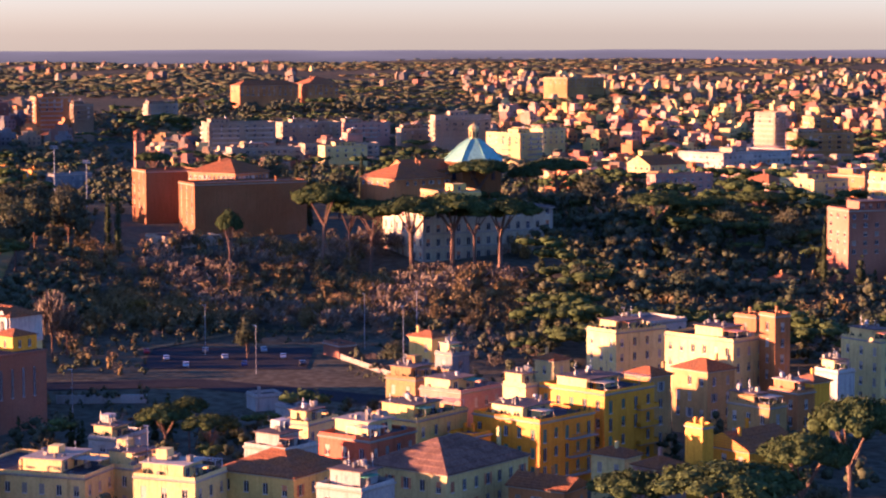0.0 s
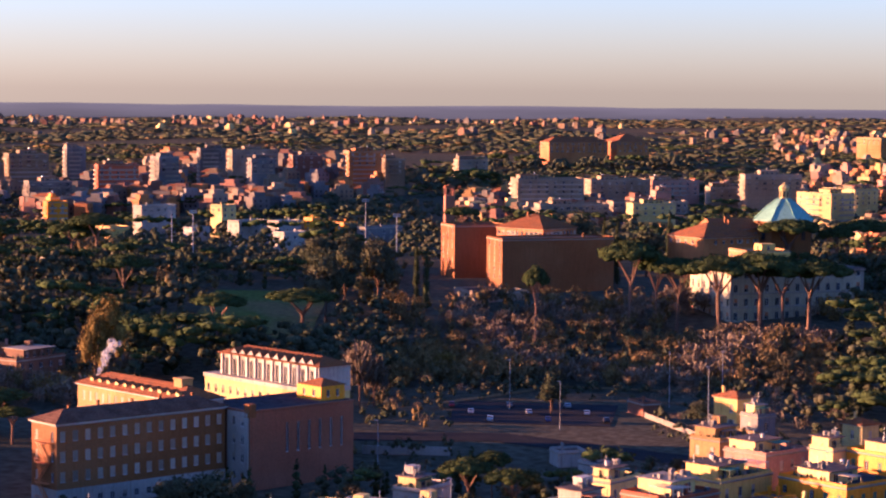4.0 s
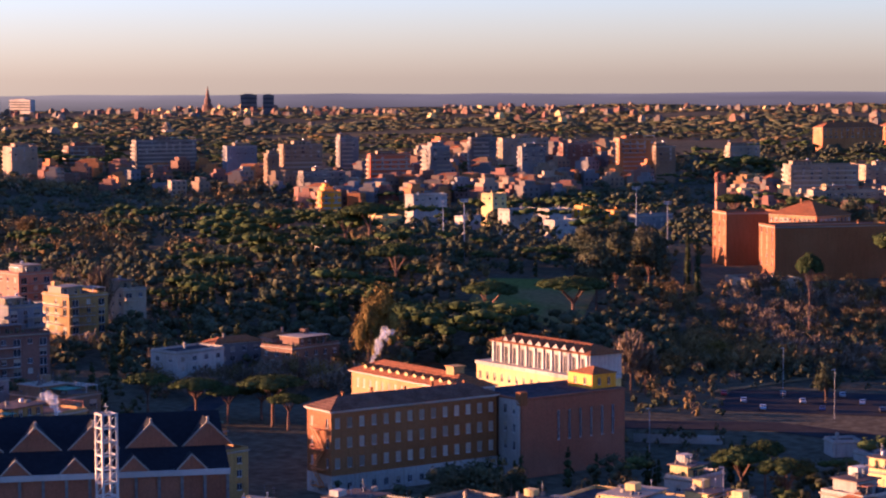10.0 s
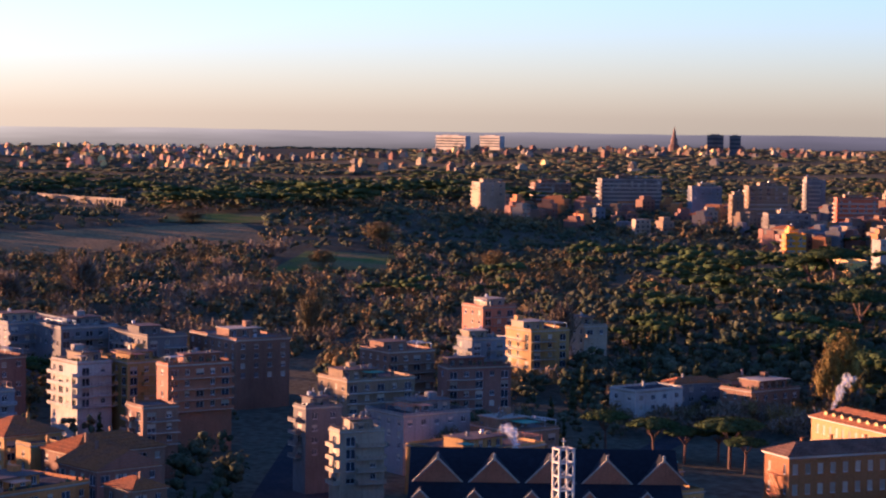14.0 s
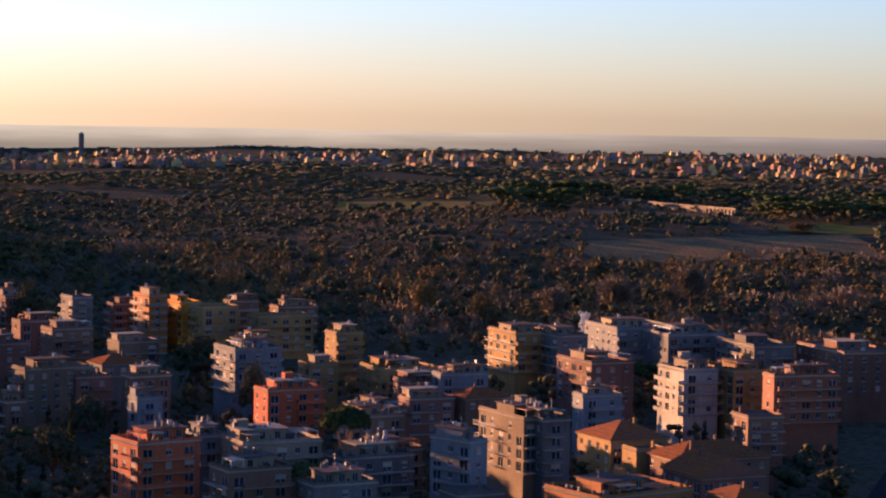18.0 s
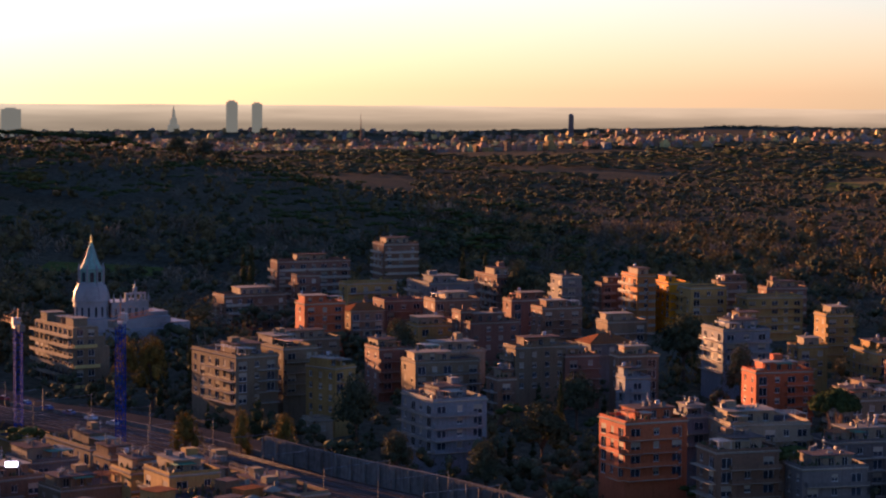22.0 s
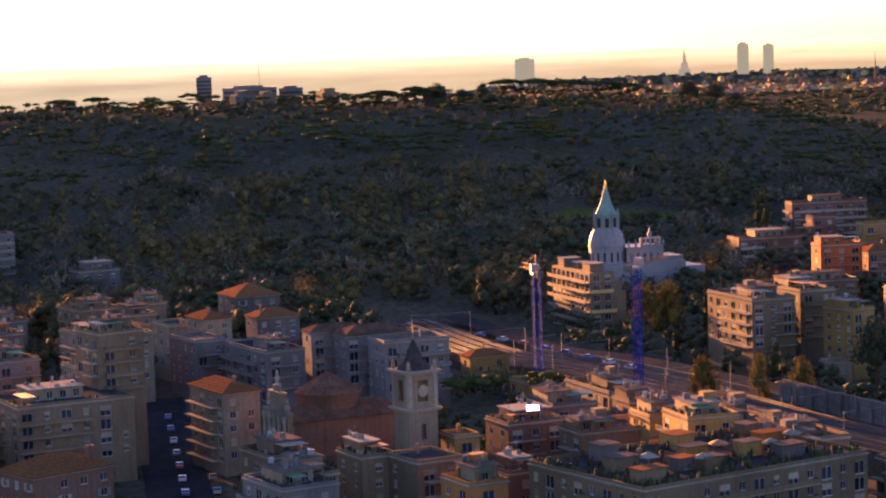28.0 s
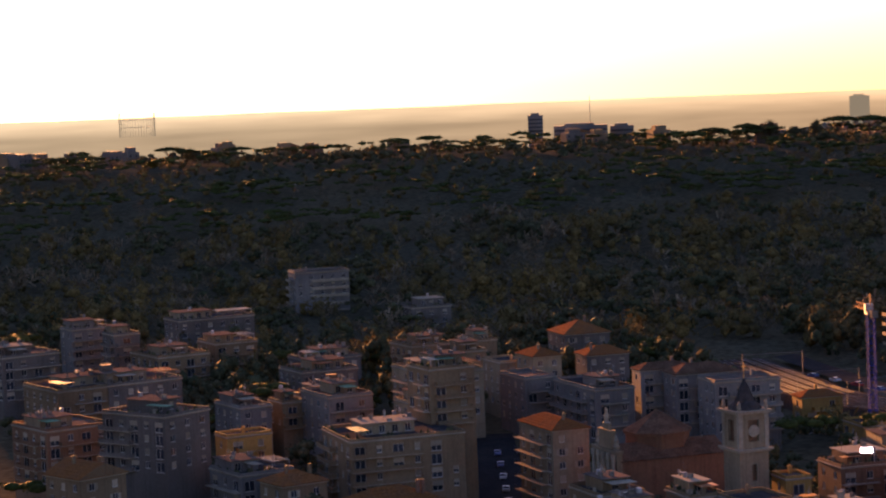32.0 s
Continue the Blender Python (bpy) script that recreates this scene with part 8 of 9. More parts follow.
def college():
    x, y = -388.2, 370.7
    one = thing("college_building", x, y, ground(x, y) - 0.5, radians(78.8), "brown brick college with wings, dark roofs and a sunlit white hall", "building", "colleges")
    # long front range: a pale lower storey, three rows of shuttered windows
    pitch = 50 / 14
    low = [((i + 0.5) * pitch, 1.3, 1.6, 1.9) for i in range(14)]
    mass(one, "lower_storey", -0.15, 50, -0.15, 11, 0, 5.4, WALLS["white"], low, [(2.2, 1.2, 1.4, 2.0), (5.4, 1.2, 1.4, 2.0), (8.6, 1.2, 1.4, 2.0)], "pale grey plastered lower storey", ("glass", "glass", "half"))
    rows = [((i + 0.5) * pitch, 1.5, 7.2 + 4.9 * k, 2.5) for i in range(14) for k in range(3)]
    ends = [(c, 1.2, 7.2 + 4.9 * k, 2.3) for c in (1.8, 8.8) for k in range(3)]
    mass(one, "front_range", 0, 50, 0, 11, 5.4, 21.3, WALLS["tan"], rows, ends, "", ("closed", "closed", "half", "closed", "glass"))
    c = Shape()
    rim(c, 0, 0, 50, 11, [(0.0, 20.7), (0.35, 21.0), (0.6, 21.1), (0.6, 21.4), (-0.3, 21.42)])
    part("cornice", c, WHITE, one, "white cornice")
    cap(one, 0, 50, 0, 11, 21.5, 2.6, DARK_TILE)
    for i in range(5):
        q = Shape()
        q.box(-0.3, -0.3, 0, 0.3, 0.3, 1.5 + 0.3 * (i % 2))
        q.box(-0.4, -0.4, 1.5 + 0.3 * (i % 2), 0.4, 0.4, 1.65 + 0.3 * (i % 2))
        part("chimney", q, WALLS["tan"], one, at=(7 + i * 9.2, 5.5 + (i % 2) * 1.2, 23.2))
    # chapel range that stands forward, with tall slits and a pale flank
    slits = [(12 + i * 3.6, 0.9, 9.5, 7.5) for i in range(6)]
    mass(one, "chapel_range", 51, 85, -9, 12, 0, 20.8, WALLS["brick"], slits, (), "", "glass", IRON)
    flank = [(c, 1.3, 3.0 + 4.6 * k, 2.3) for c in (2.2, 5.8) for k in range(4)]
    mass(one, "pale_flank", 50.6, 51.0, -8.6, -0.2, 0, 20.4, WALLS["white"], (), flank, "pale plastered flank wall", ("glass", "half"))
    c = Shape()
    rim(c, 51, -9, 85, 12, [(0.0, 20.4), (0.2, 20.6), (0.2, 21.0), (-0.5, 21.0), (-0.5, 20.7)])
    part("parapet", c, WALLS["brick"], one)
    t = Shape()
    t.box(51.6, -8.4, 20.8, 84.4, 11.4, 20.95)
    part("flat_roof", t, SLATE, one, "dark felt roof")
    q = Shape()
    q.box(50.6, -9.3, 19.2, 52.8, -7.2, 22.6)
    part("corner_pier", q, WALLS["tan"], one)
    # wing that runs back, sunlit windows and a row of dormers
    side = [(2.5 + i * 3.0, 1.2, 18.6, 2.4) for i in range(15)]
    mass(one, "rear_wing", 40.5, 53, 5.5, 53, 0, 22.7, WALLS["ochre"], (), side, "ochre plastered rear wing", ("glass", "half", "closed"))
    mass(one, "wing_gable", 40.4, 53.1, 5.0, 5.5, 18, 22.7, WALLS["white"], (), (), "white gable wall")
    c = Shape()
    rim(c, 40.5, 5.0, 53, 53, [(0.0, 22.2), (0.4, 22.4), (0.7, 22.5), (0.7, 22.75), (-0.3, 22.78)])
    part("cornice", c, WHITE, one, "white cornice")
    cap(one, 40.5, 53, 5.0, 53, 22.8, 3.0, TILE)
    for i in range(11):
        v = 9 + i * 3.9
        d = Shape()
        d.box(41.6, v - 0.7, 23.0, 43.6, v + 0.7, 24.3)
        d.quad((41.4, v - 0.9, 24.25), (41.4, v, 24.8), (44.2, v, 24.9), (44.2, v - 0.9, 24.3), 1)
        d.quad((41.4, v + 0.9, 24.25), (41.4, v, 24.8), (44.2, v, 24.9), (44.2, v + 0.9, 24.3), 1)
        d.tri((41.6, v - 0.7, 24.3), (41.6, v + 0.7, 24.3), (41.6, v, 24.75))
        part("dormer", d, (WALLS["cream"], TILE), one)
    q = Shape()
    q.box(45.2, 12, 24, 48.6, 15.4, 27.2)
    q.box(44.9, 11.7, 27.2, 48.9, 15.7, 27.45)
    part("stair_head", q, WALLS["ochre"], one)
    # hall on the upper level: white piers with tall lit windows, a zigzag row of roof gables
    mass(one, "terrace_range", 85.5, 98, 8, 57, 0, 20.6, WALLS["cream"], (), [(3 + i * 3.4, 1.2, 16.6, 2.2) for i in range(14)], "cream lower range", ("glass", "half"))
    t = Shape()
    t.box(85.2, 7.7, 20.6, 98, 57.3, 21.6)
    part("terrace", t, WALLS["white"], one, "white terrace parapet")
    mass(one, "hall", 88, 99, 9, 53, 20.6, 27.4, WALLS["white"], (), [(3.0 + i * 3.8, 1.5, 21.4, 4.9) for i in range(11)], "white upper hall", "glass")
    for i in range(12):
        p = Shape()
        p.box(87.55, -0.35, 20.6, 88.0, 0.35, 27.3)
        part("pier", p, WHITE, one, at=(0, 10.1 + i * 3.8, 0))
    cap(one, 88, 99, 9, 53, 27.5, 2.2, TILE)
    for i in range(10):
        v = 12.9 + i * 3.8
        g = Shape()
        g.tri((88.2, v - 1.8, 27.7), (88.2, v + 1.8, 27.7), (88.6, v, 29.3))
        g.quad((87.9, v - 1.9, 27.6), (88.4, v, 29.4), (92, v, 29.6), (90, v - 1.9, 28.3), 1)
        g.quad((87.9, v + 1.9, 27.6), (88.4, v, 29.4), (92, v, 29.6), (90, v + 1.9, 28.3), 1)
        part("roof_gable", g, (WALLS["white"], TILE), one)
    # yellow stair tower at the far corner
    mass(one, "stair_tower", 76.5, 84.5, -6, 4, 20.8, 24.6, WALLS["yellow"], [(2.4, 1.1, 21.9, 1.8), (5.6, 1.1, 21.9, 1.8)], [(3, 1.1, 21.9, 1.8), (7, 1.1, 21.9, 1.8)], "yellow plastered stair tower", "glass")
    cap(one, 77.5, 84.5, -5, 3, 24.7, 1.5, TILE)
    fire_escape(one, 2.6, 7.4, [2.4, 6.6, 11.5, 16.4])
    mass(one, "annexe", 27, 37, 24, 33, 0, 19.6, WALLS["cream"], [(2.5, 1.1, 17, 1.8), (6, 1.1, 17, 1.8)], [(3, 1.1, 17, 1.8), (6, 1.1, 17, 1.8)], "cream annexe with a flat roof", ("half", "glass"))


def terraced_flats():
    """A long condominium with a loggia along every storey, set back step by step at its end."""
    x, y = TERRACED_AT
    z = ground(x, y) - 1
    one = thing("apartment_building", x, y, z, radians(116), "beige condominium with long shaded loggias on every storey", "building", "apartment blocks")
    for k in range(6):
        f = 1.0 + 3.3 * k
        end = 13 - (0, 0, 0, 0, 1.5, 4)[k]
        mass(one, "storey", 0, end, 0, 32, f, f + 3.3, WALLS["sand"], [(2.6, 2.2, f + 0.3, 2.2), (6.6, 2.2, f + 0.3, 2.2)], [(2.2 + i * 4.0, 2.8, f + 0.2, 2.3) for i in range(8)], "", ("glass", "glass", "half"))
        b = Shape()
        b.box(-2.0, -0.6, f - 0.12, 0.0, 32, f + 0.1)
        b.box(-2.0, -0.6, f + 0.1, -1.85, 32, f + 1.0)
        part("loggia", b, WALLS["beige"], one, "pale loggia parapet")
        if k % 2 == 0:
            c = Shape()
            c.box(0, -1.5, f - 0.12, end * 0.7, 0, f + 0.1)
            c.box(0, -1.5, f + 0.1, end * 0.7, -1.38, f + 1.0)
            part("balcony", c, WALLS["cream"], one)
    for u, v, w, d, h in ((1.5, 3, 5, 6, 2.6), (2, 14, 4, 5, 2.2), (1, 24, 6, 5, 2.8), (5, 10, 2, 2, 1.6)):
        r = Shape()
        r.box(u, v, 20.8, u + w, v + d, 20.8 + h)
        r.box(u - 0.4, v - 0.5, 20.8 + h, u + w + 0.4, v + d + 0.4, 21.0 + h, 1)
        part("roof_room", r, (WALLS["sand"], TRIM), one)


def villa():
    x, y = -416.0, 748.0
    one = thing("villa", x, y, 16.2, radians(VILLA_TURN), "large white plastered villa with rows of dark windows behind pines", "building", "colleges")
    bays = 13
    pitch = 58 / bays
    front = [((i + 0.5) * pitch, 1.7, 2.4 + 5.3 * k, 2.9 if k < 3 else 2.2) for i in range(bays) for k in range(4)]
    side = [((i + 0.5) * 34 / 7, 1.7, 2.4 + 5.3 * k, 2.9 if k < 3 else 2.2) for i in range(7) for k in range(4)]
    mass(one, "wall", 0, 58, 0, 34, 0, 21.2, WALLS["ivory"], front, side, "", ("glass", "glass", "glass", "half"), BROWN_SHUTTER)
    for k in (1.4, 6.9, 12.2, 20.4):
        c = Shape()
        rim(c, 0, 0, 58, 34, [(0.0, k), (0.22 if k < 20 else 0.8, k + 0.25), (0.22 if k < 20 else 0.8, k + 0.5), (0.0, k + 0.6)])
        part("string_course" if k < 20 else "cornice", c, TRIM, one)
    for u in (0, 57.2):
        q = Shape()
        q.box(u - 0.15, -0.15, 0, u + 0.95, 0.6, 20.4)
        part("quoin", q, TRIM, one)
    cap(one, 0, 58, 0, 34, 21.3, 2.6, TERRACE, 0.9)
    mass(one, "belvedere", 14, 30, 8, 20, 21.4, 27.4, WALLS["pale"], [(3 + i * 3.4, 1.4, 23.6, 2.2) for i in range(4)], [(2.5, 1.4, 23.6, 2.2), (6, 1.4, 23.6, 2.2), (9.5, 1.4, 23.6, 2.2)], "sunlit yellow roof storey", "glass")
    mass(one, "belvedere", 19, 25, 11, 17, 27.4, 30.6, WALLS["pale"], [(3, 1.2, 28, 1.8)], [(3, 1.2, 28, 1.8)], "sunlit yellow roof lantern", "glass")


# ---------------------------------------------------------------- details of single buildings
def fire_escape(host, y0, y1, levels):
    for i, z in enumerate(levels):
        d = Shape()
        d.box(-1.5, y0, z, -0.02, y1, z + 0.12)
        for y in (y0, (y0 + y1) / 2, y1):
            d.box(-1.5, y - 0.04, z + 0.12, -1.42, y + 0.04, z + 1.1)
        d.box(-1.5, y0, z + 1.05, -1.42, y1, z + 1.15)
        part("escape_landing", d, RUST, host, "orange steel landing")
        if i:
            f = Shape()
            a, b = (y0, y1) if i % 2 else (y1, y0)
            f.bar((-1.1, a, levels[i - 1] + 0.1), (-1.1, b, z + 0.1), 0.14, sides=4)
            f.bar((-0.4, a, levels[i - 1] + 0.1), (-0.4, b, z + 0.1), 0.14, sides=4)
            part("escape_stair", f, RUST, host, "orange steel stair")


college()
villa()
terraced_flats()
rosette = Shape()
rosette.lathe([(0.0, 0.0), (0.55, 0.0), (0.55, 0.12), (0.8, 0.12), (0.8, 0.0)], 16)
eye_window = part("round_window", rosette, WHITE, gable_house, "round white-framed window", at=(-0.12, 6.2, 3 * STOREY + 2.9))
eye_window.rotation_euler = (0, -math.pi / 2, 0)


def roof_garden(host, b, a, top, rng):
    """Rooms, awnings, planting and sheds on a long flat roof."""
    for i in range(11):
        x = b * (0.04 + 0.083 * i)
        y = a * ((0.12, 0.5, 0.74, 0.3)[i % 4] + rng.uniform(-0.05, 0.08))
        w, d, h = rng.uniform(3, 6), rng.uniform(3, 5), rng.uniform(2.2, 3.2)
        r = Shape()
        r.box(x, y, top, x + w, y + d, top + h)
        r.box(x - 0.3, y - 0.5, top + h, x + w + 0.3, y + d + 0.3, top + h + 0.16, 1)
        room = part("roof_room", r, (WALLS[rng.choice(("sand", "ochre", "orange", "stone"))], TERRACE if i % 3 else TILE), host, "small room built on the roof terrace")
        part("window", window_mesh(1.5, 1.7, "glass", SHUTTER), None, room, at=(x + w * 0.3, y, top + 0.3))
        if i % 2:
            c = Shape()
            px, py = x + w + 1.5, y - 1.0
            c.lathe([(2.2, top + 2.3), (1.2, top + 2.8), (0.1, top + 3.2)], 8, (px, py))
            c.bar((px, py, top), (px, py, top + 2.4), 0.05, sides=5)
            part("parasol", c, rng.choice((RUST, TRIM)), host, "spread terrace parasol")
    spots = [(rng.uniform(1, b - 1), rng.uniform(0.8, 2.4)) for _ in range(90)] + [(rng.uniform(0.8, 2.2), rng.uniform(1, a - 1)) for _ in range(40)] + [(rng.uniform(2, b - 2), rng.uniform(2, a - 2)) for _ in range(240)]
    tagged(part("roof_planting", terrace_shrubs(spots, top, rng), None, host, "green shrubs planted along the roof edge"), kind="stuff")


roof_garden(long_block, 54, 36, 6 * STOREY + 1.75, random.Random(8))


# ---------------------------------------------------------------- cars, walls, signs, steam
PAINTS = [material("car_paint_" + n, c, rough=0.3, grain=3, amount=0.05, bump=0.0, shine=0.5) for n, c in (("white", (0.32, 0.32, 0.32)), ("silver", (0.3, 0.31, 0.33)), ("black", (0.02, 0.02, 0.025)), ("red", (0.3, 0.02, 0.02)), ("blue", (0.03, 0.06, 0.18)), ("grey", (0.12, 0.12, 0.13)))]
PAINT_WORDS = ("white", "silver", "black", "red", "dark blue", "grey")
CAR = {}


def parked_car(az, r, turn, k, z=None):
    x, y = polar(az, r)
    z = ground(x, y) + 0.2 if z is None else z
    if not CAR:
        s = Shape()
        prof = [(-2.1, 0.35), (-2.15, 0.8), (-1.9, 1.0), (-0.9, 1.02), (-0.4, 1.42), (1.0, 1.45), (1.7, 1.05), (2.1, 0.95), (2.15, 0.4)]
        for p, q in zip(prof, prof[1:]):
            s.quad((p[0], -0.85, p[1]), (q[0], -0.85, q[1]), (q[0], 0.85, q[1]), (p[0], 0.85, p[1]))
        for sy in (-0.85, 0.85):
            for p, q in zip(prof, prof[1:]):
                s.quad((p[0], sy, p[1]), (q[0], sy, q[1]), (q[0], sy, 0.3), (p[0], sy, 0.3))
        CAR["body"] = s
        g = Shape()
        for sy in (-0.87, 0.87):
            g.quad((-0.75, sy, 1.05), (1.45, sy, 1.05), (0.95, sy, 1.38), (-0.35, sy, 1.38))
        g.quad((-0.87, -0.75, 1.07), (-0.87, 0.75, 1.07), (-0.43, 0.7, 1.42), (-0.43, -0.7, 1.42))
        g.quad((1.7, -0.75, 1.09), (1.7, 0.75, 1.09), (1.06, 0.7, 1.46), (1.06, -0.7, 1.46))
        CAR["glass"] = g.mesh("glazing", GLASS)
        w = Shape()
        w.bar((0, -0.1, 0), (0, 0.1, 0), 0.31, sides=10)
        CAR["wheel"] = w.mesh("wheel", IRON)
        CAR["paint"] = [s.mesh("body", p) for p in PAINTS]
    one = thing("parked_car", x, y, z, radians(turn), f"{PAINT_WORDS[k % 6]} parked car on dark asphalt", "car", "parked cars")
    part("body", CAR["paint"][k % 6], None, one)
    part("glazing", CAR["glass"], None, one)
    for wx in (-1.35, 1.35):
        for wy in (-0.8, 0.8):
            part("wheel", CAR["wheel"], None, one, at=(wx, wy, 0.31))


rng = random.Random(77)
for i in range(9):
    parked_car(32.2 + 0.5 * i, 668 + (i % 3) * 13, 125 + rng.uniform(-4, 4), rng.randrange(6))
for i in range(9):
    parked_car(103.25 + 0.06 * i, 470 + 17 * i, 13 + rng.uniform(-2, 2), rng.randrange(6))
    parked_car(102.35 + 0.10 * i, 470 + 17 * i, 13 + rng.uniform(-2, 2), rng.randrange(6))
for i in range(8):
    parked_car(95.6 - 0.55 * i, 706 - 11.0 * i, 40, rng.randrange(6), RAIL_Z + 0.75)


def garden_wall(az0, r0, az1, r1, high, mat, label):
    p, q = Vector((*polar(az0, r0), 0)), Vector((*polar(az1, r1), 0))
    w = (q - p).normalized()
    o = Vector((-w.y, w.x, 0)) * 0.15
    n = 8
    s = Shape()
    for i in range(n):
        a, b = p.lerp(q, i / n), p.lerp(q, (i + 1) / n)
        za, zb = ground(a.x, a.y), ground(b.x, b.y)
        for d in (o, -o):
            s.quad((a.x + d.x, a.y + d.y, za - 0.5), (b.x + d.x, b.y + d.y, zb - 0.5), (b.x + d.x, b.y + d.y, zb + high), (a.x + d.x, a.y + d.y, za + high))
        s.quad((a.x + o.x, a.y + o.y, za + high), (b.x + o.x, b.y + o.y, zb + high), (b.x - o.x, b.y - o.y, zb + high), (a.x - o.x, a.y - o.y, za + high))
    tagged(new("garden_wall", s.mesh("garden_wall", mat)), label, "wall", kind="structure")


garden_wall(38.5, 612, 36.2, 610, 2.4, WALLS["white"], "white plastered boundary wall beside a road")
garden_wall(31.6, 690, 29.6, 640, 1.6, CONCRETE, "grey concrete wall above a road")
garden_wall(92.6, 690, 90.4, 668, 2.0, CONCRETE, "stained concrete wall below a garden")

GLOW = bpy.data.materials.new("lit_sign_face")
GLOW.use_nodes = True
GLOW.node_tree.nodes["Principled BSDF"].inputs["Emission Color"].default_value = (1.0, 0.9, 0.75, 1)
GLOW.node_tree.nodes["Principled BSDF"].inputs["Emission Strength"].default_value = 1.2


def lit_sign(az, r, z, w, h):
    x, y = polar(az, r)
    one = thing("lit_sign", x, y, z, radians(az), "small lit white sign box on a rooftop", "sign")
    for i in range(2):
        s = Shape()
        s.box(-w / 2 + i * w * 0.42, -0.1, 0, -w / 2 + i * w * 0.5 + w * 0.36, 0, h, 0)
        part("sign_face", s, GLOW, one)
    b = Shape()
    b.box(-w / 2 - 0.1, 0.01, -0.15, w / 2 + 0.1, 0.35, h + 0.15)
    b.box(-w / 2, 0.1, -2.5, -w / 2 + 0.12, 0.25, -0.15)
    b.box(w / 2 - 0.12, 0.1, -2.5, w / 2, 0.25, -0.15)
    part("sign_box", b, STEEL, one)


lit_sign(94.28, 506, 20.2, 3.2, 1.2)

STEAM = bpy.data.materials.new("thin_steam")
STEAM.use_nodes = True
STEAM.node_tree.nodes["Principled BSDF"].inputs["Base Color"].default_value = (0.75, 0.75, 0.75, 1)
STEAM.node_tree.nodes["Principled BSDF"].inputs["Alpha"].default_value = 0.16
STEAM.node_tree.nodes["Principled BSDF"].inputs["Roughness"].default_value = 1.0


def steam(az, r, z, high, lean, seed):
    rr = random.Random(seed)
    balls = []
    for i in range(26):
        t = i / 25
        balls.append((Vector((lean * t * t + rr.gauss(0, 0.3 + 0.5 * t), rr.gauss(0, 0.4), high * t)), 0.35 + 1.15 * t * rr.uniform(0.5, 1.0)))
    x, y = polar(az, r)
    ob = new("steam_plume", flakes_mesh("steam_plume", lumps(rr, balls, 2), STEAM))
    ob.location = (x, y, z)
    ob.rotation_euler = (0, 0, radians(az))
    tagged(ob, "thin white plume of steam rising from a roof", "steam", kind="stuff")


steam(45.25, 612, 25.5, 10.5, 4.0, 5)
steam(67.2, 800, 27.5, 8.0, 1.0, 6)
steam(53.3, 560, 21.0, 6.0, -2.0, 7)


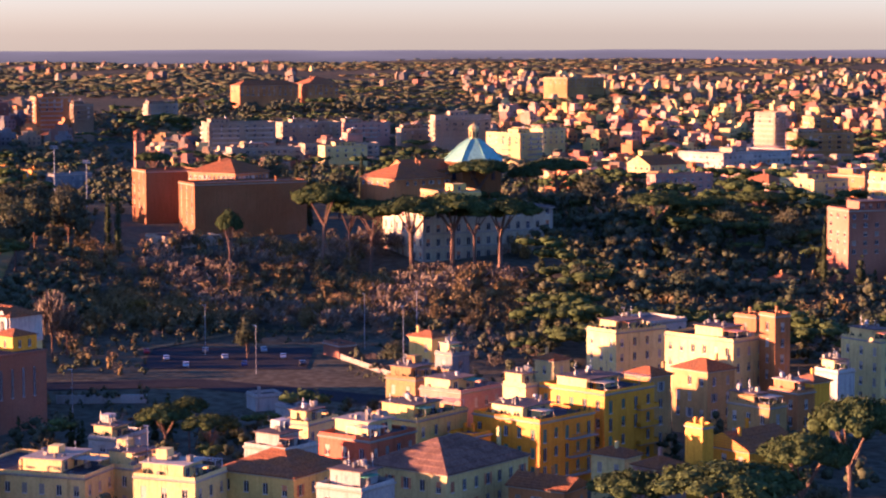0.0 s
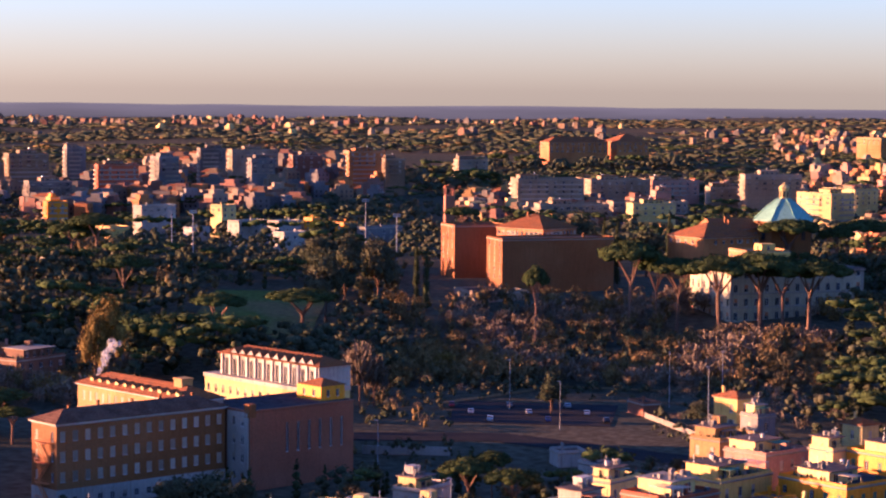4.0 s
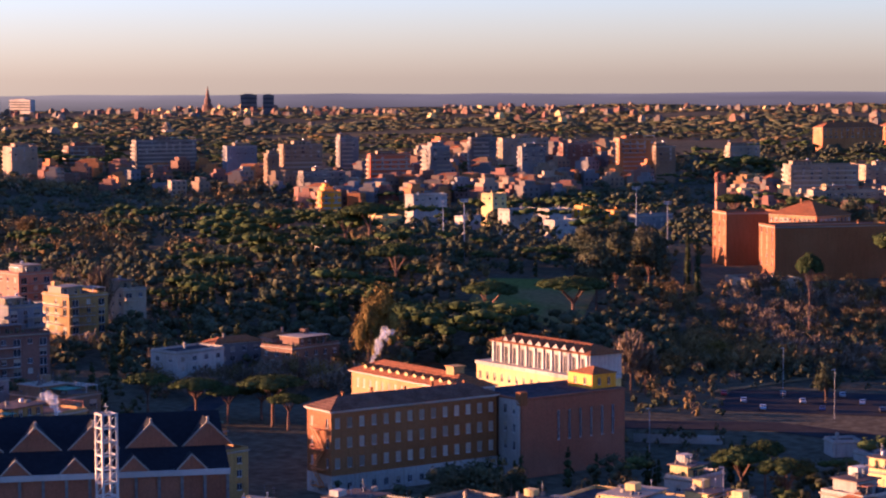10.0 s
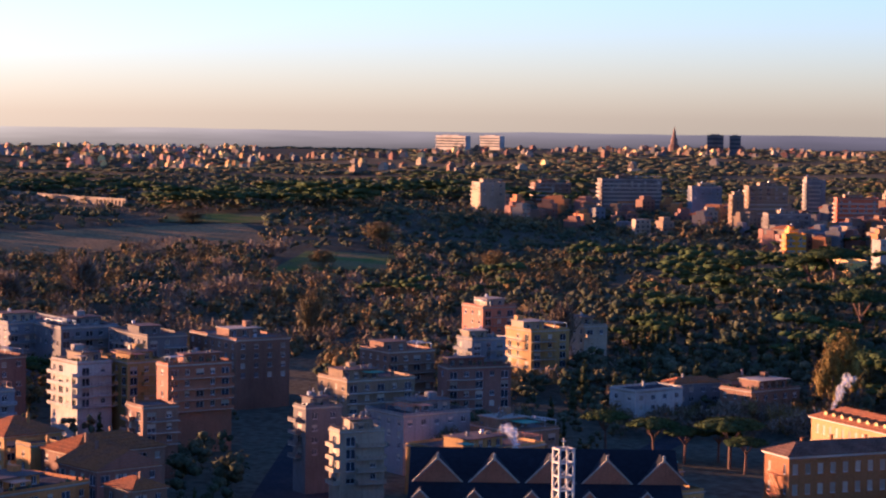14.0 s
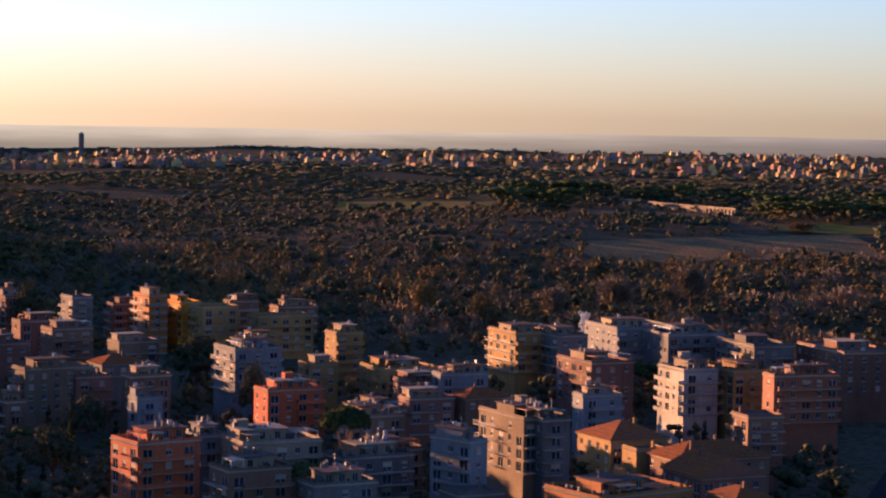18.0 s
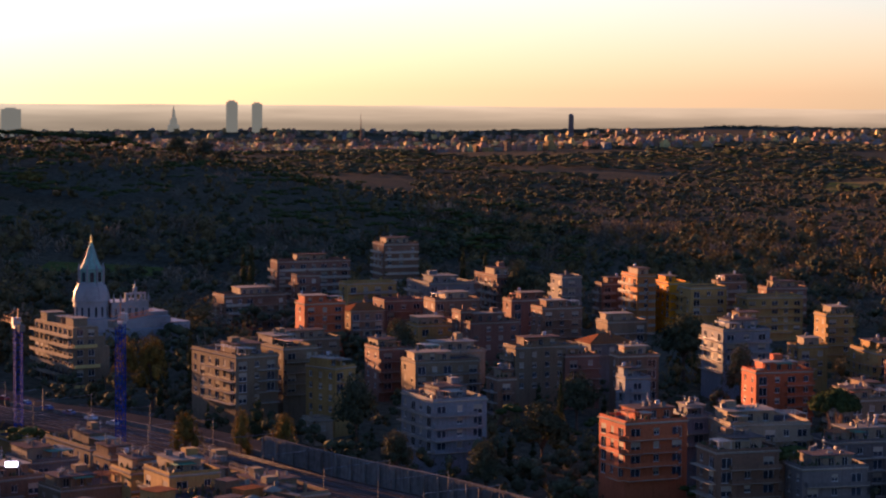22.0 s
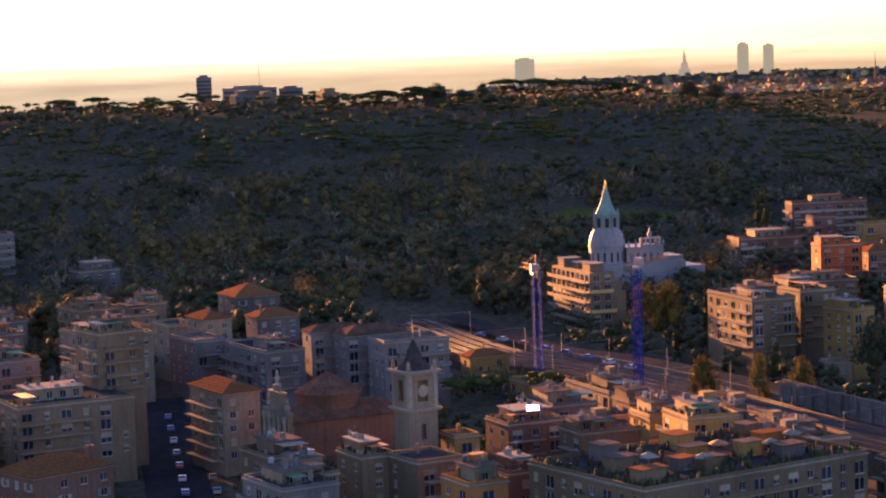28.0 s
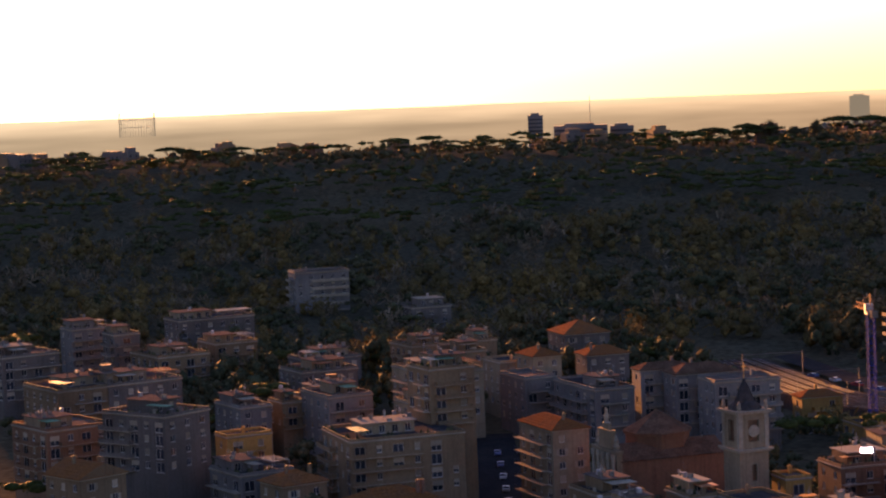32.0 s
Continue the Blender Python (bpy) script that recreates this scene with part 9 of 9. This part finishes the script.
# ---------------------------------------------------------------- the city beyond
def far_town(seed, zones, n, sizes, high, label, colours=("cream", "pale", "orange", "beige", "pink", "sand", "cream", "ochre", "orange", "pink", "rose"), bare=-1.0):
    """Many small houses far off, gathered by colour."""
    rng = random.Random(seed)
    heap = {}
    for _ in range(n):
        a0, a1, r0, r1 = rng.choice(zones)
        a, r = rng.uniform(a0, a1), math.sqrt(rng.uniform(r0 * r0, r1 * r1))
        x, y = polar(a, r)
        if noise.noise((x / 330, y / 330, 3.3)) < bare:
            continue
        z = ground(x, y) - 1
        g = radians(rng.choice((20, 35, 50, 65)) + a)
        w, d, h = rng.uniform(*sizes), rng.uniform(*sizes), rng.uniform(*high)
        c = rng.choice(colours)
        s = heap.setdefault(c, Shape())
        k = len(s.v)
        s.box(-w / 2, -d / 2, 0, w / 2, d / 2, h)
        if rng.random() < 0.7:
            s.box(-w * 0.3, -d * 0.3, h, w * 0.32, d * 0.3, h + 2.8)
        if rng.random() < 0.35:
            hip_roof(s, d, w, h, 2.2, slot=2)
        nf = int(h / 3.2)
        for f in range(max(0, nf - 4), nf):
            m = int(w / 3.4)
            if h > 8 and r < 2100:
                s.box(-w / 2, -d / 2 - 1.1, f * 3.2, w * rng.choice((0.1, 0.5)), -d / 2 - 0.06, f * 3.2 + 0.9, 0)
            for i in range(m):
                x0 = -w / 2 + (i + 0.3) * w / m
                s.quad((x0, -d / 2 - 0.05, f * 3.2 + 1.2), (x0 + 1.3, -d / 2 - 0.05, f * 3.2 + 1.2), (x0 + 1.3, -d / 2 - 0.05, f * 3.2 + 2.7), (x0, -d / 2 - 0.05, f * 3.2 + 2.7), 1)
        for i in range(k, len(s.v)):
            px, py, pz = s.v[i]
            s.v[i] = (x + px * math.cos(g) - py * math.sin(g), y + px * math.sin(g) + py * math.cos(g), z + pz)
    for c, s in heap.items():
        tagged(new("distant_houses", s.mesh("distant_houses", WALLS[c], GLASS, TILE)), f"{label}, {LOOKS[c]}", "houses", kind="stuff")


far_town(21, [(14, 27, 1350, 2000), (16, 26, 1150, 1350)], 620, (6, 12), (7, 12), "dense apartment quarter on a slope")
far_town(22, [(14, 28, 2000, 3000), (27, 36, 1350, 1700)], 620, (5, 11), (5, 10), "apartment quarter farther off", ("beige", "sand", "rose", "stone", "ochre", "cream", "sand"), -0.15)
far_town(23, [(38, 54, 1540, 1800), (40, 47, 1420, 1540), (36, 44, 1800, 2050)], 330, (7, 14), (8, 15), "apartment blocks among trees", ("brown", "rose", "sand", "grey", "beige", "orange", "stone"), -0.25)
far_town(24, [(10, 60, 2500, 4800), (10, 28, 2500, 4500), (28, 60, 3600, 4800)], 1100, (5, 12), (5, 10), "pale suburbs near the skyline", ("cream", "stone", "beige", "rose", "sand", "stone", "brown", "sand"), 0.08)
far_town(25, [(60, 98, 2900, 4800), (76, 95, 2600, 3800)], 2600, (5, 12), (5, 10), "hazy city near the skyline", ("beige", "pink", "sand", "grey", "ochre", "cream"), -0.3)
far_town(26, [(95, 122, 1400, 1500)], 26, (7, 13), (9, 13), "houses along the wooded ridge", ("sand", "brown", "stone"))
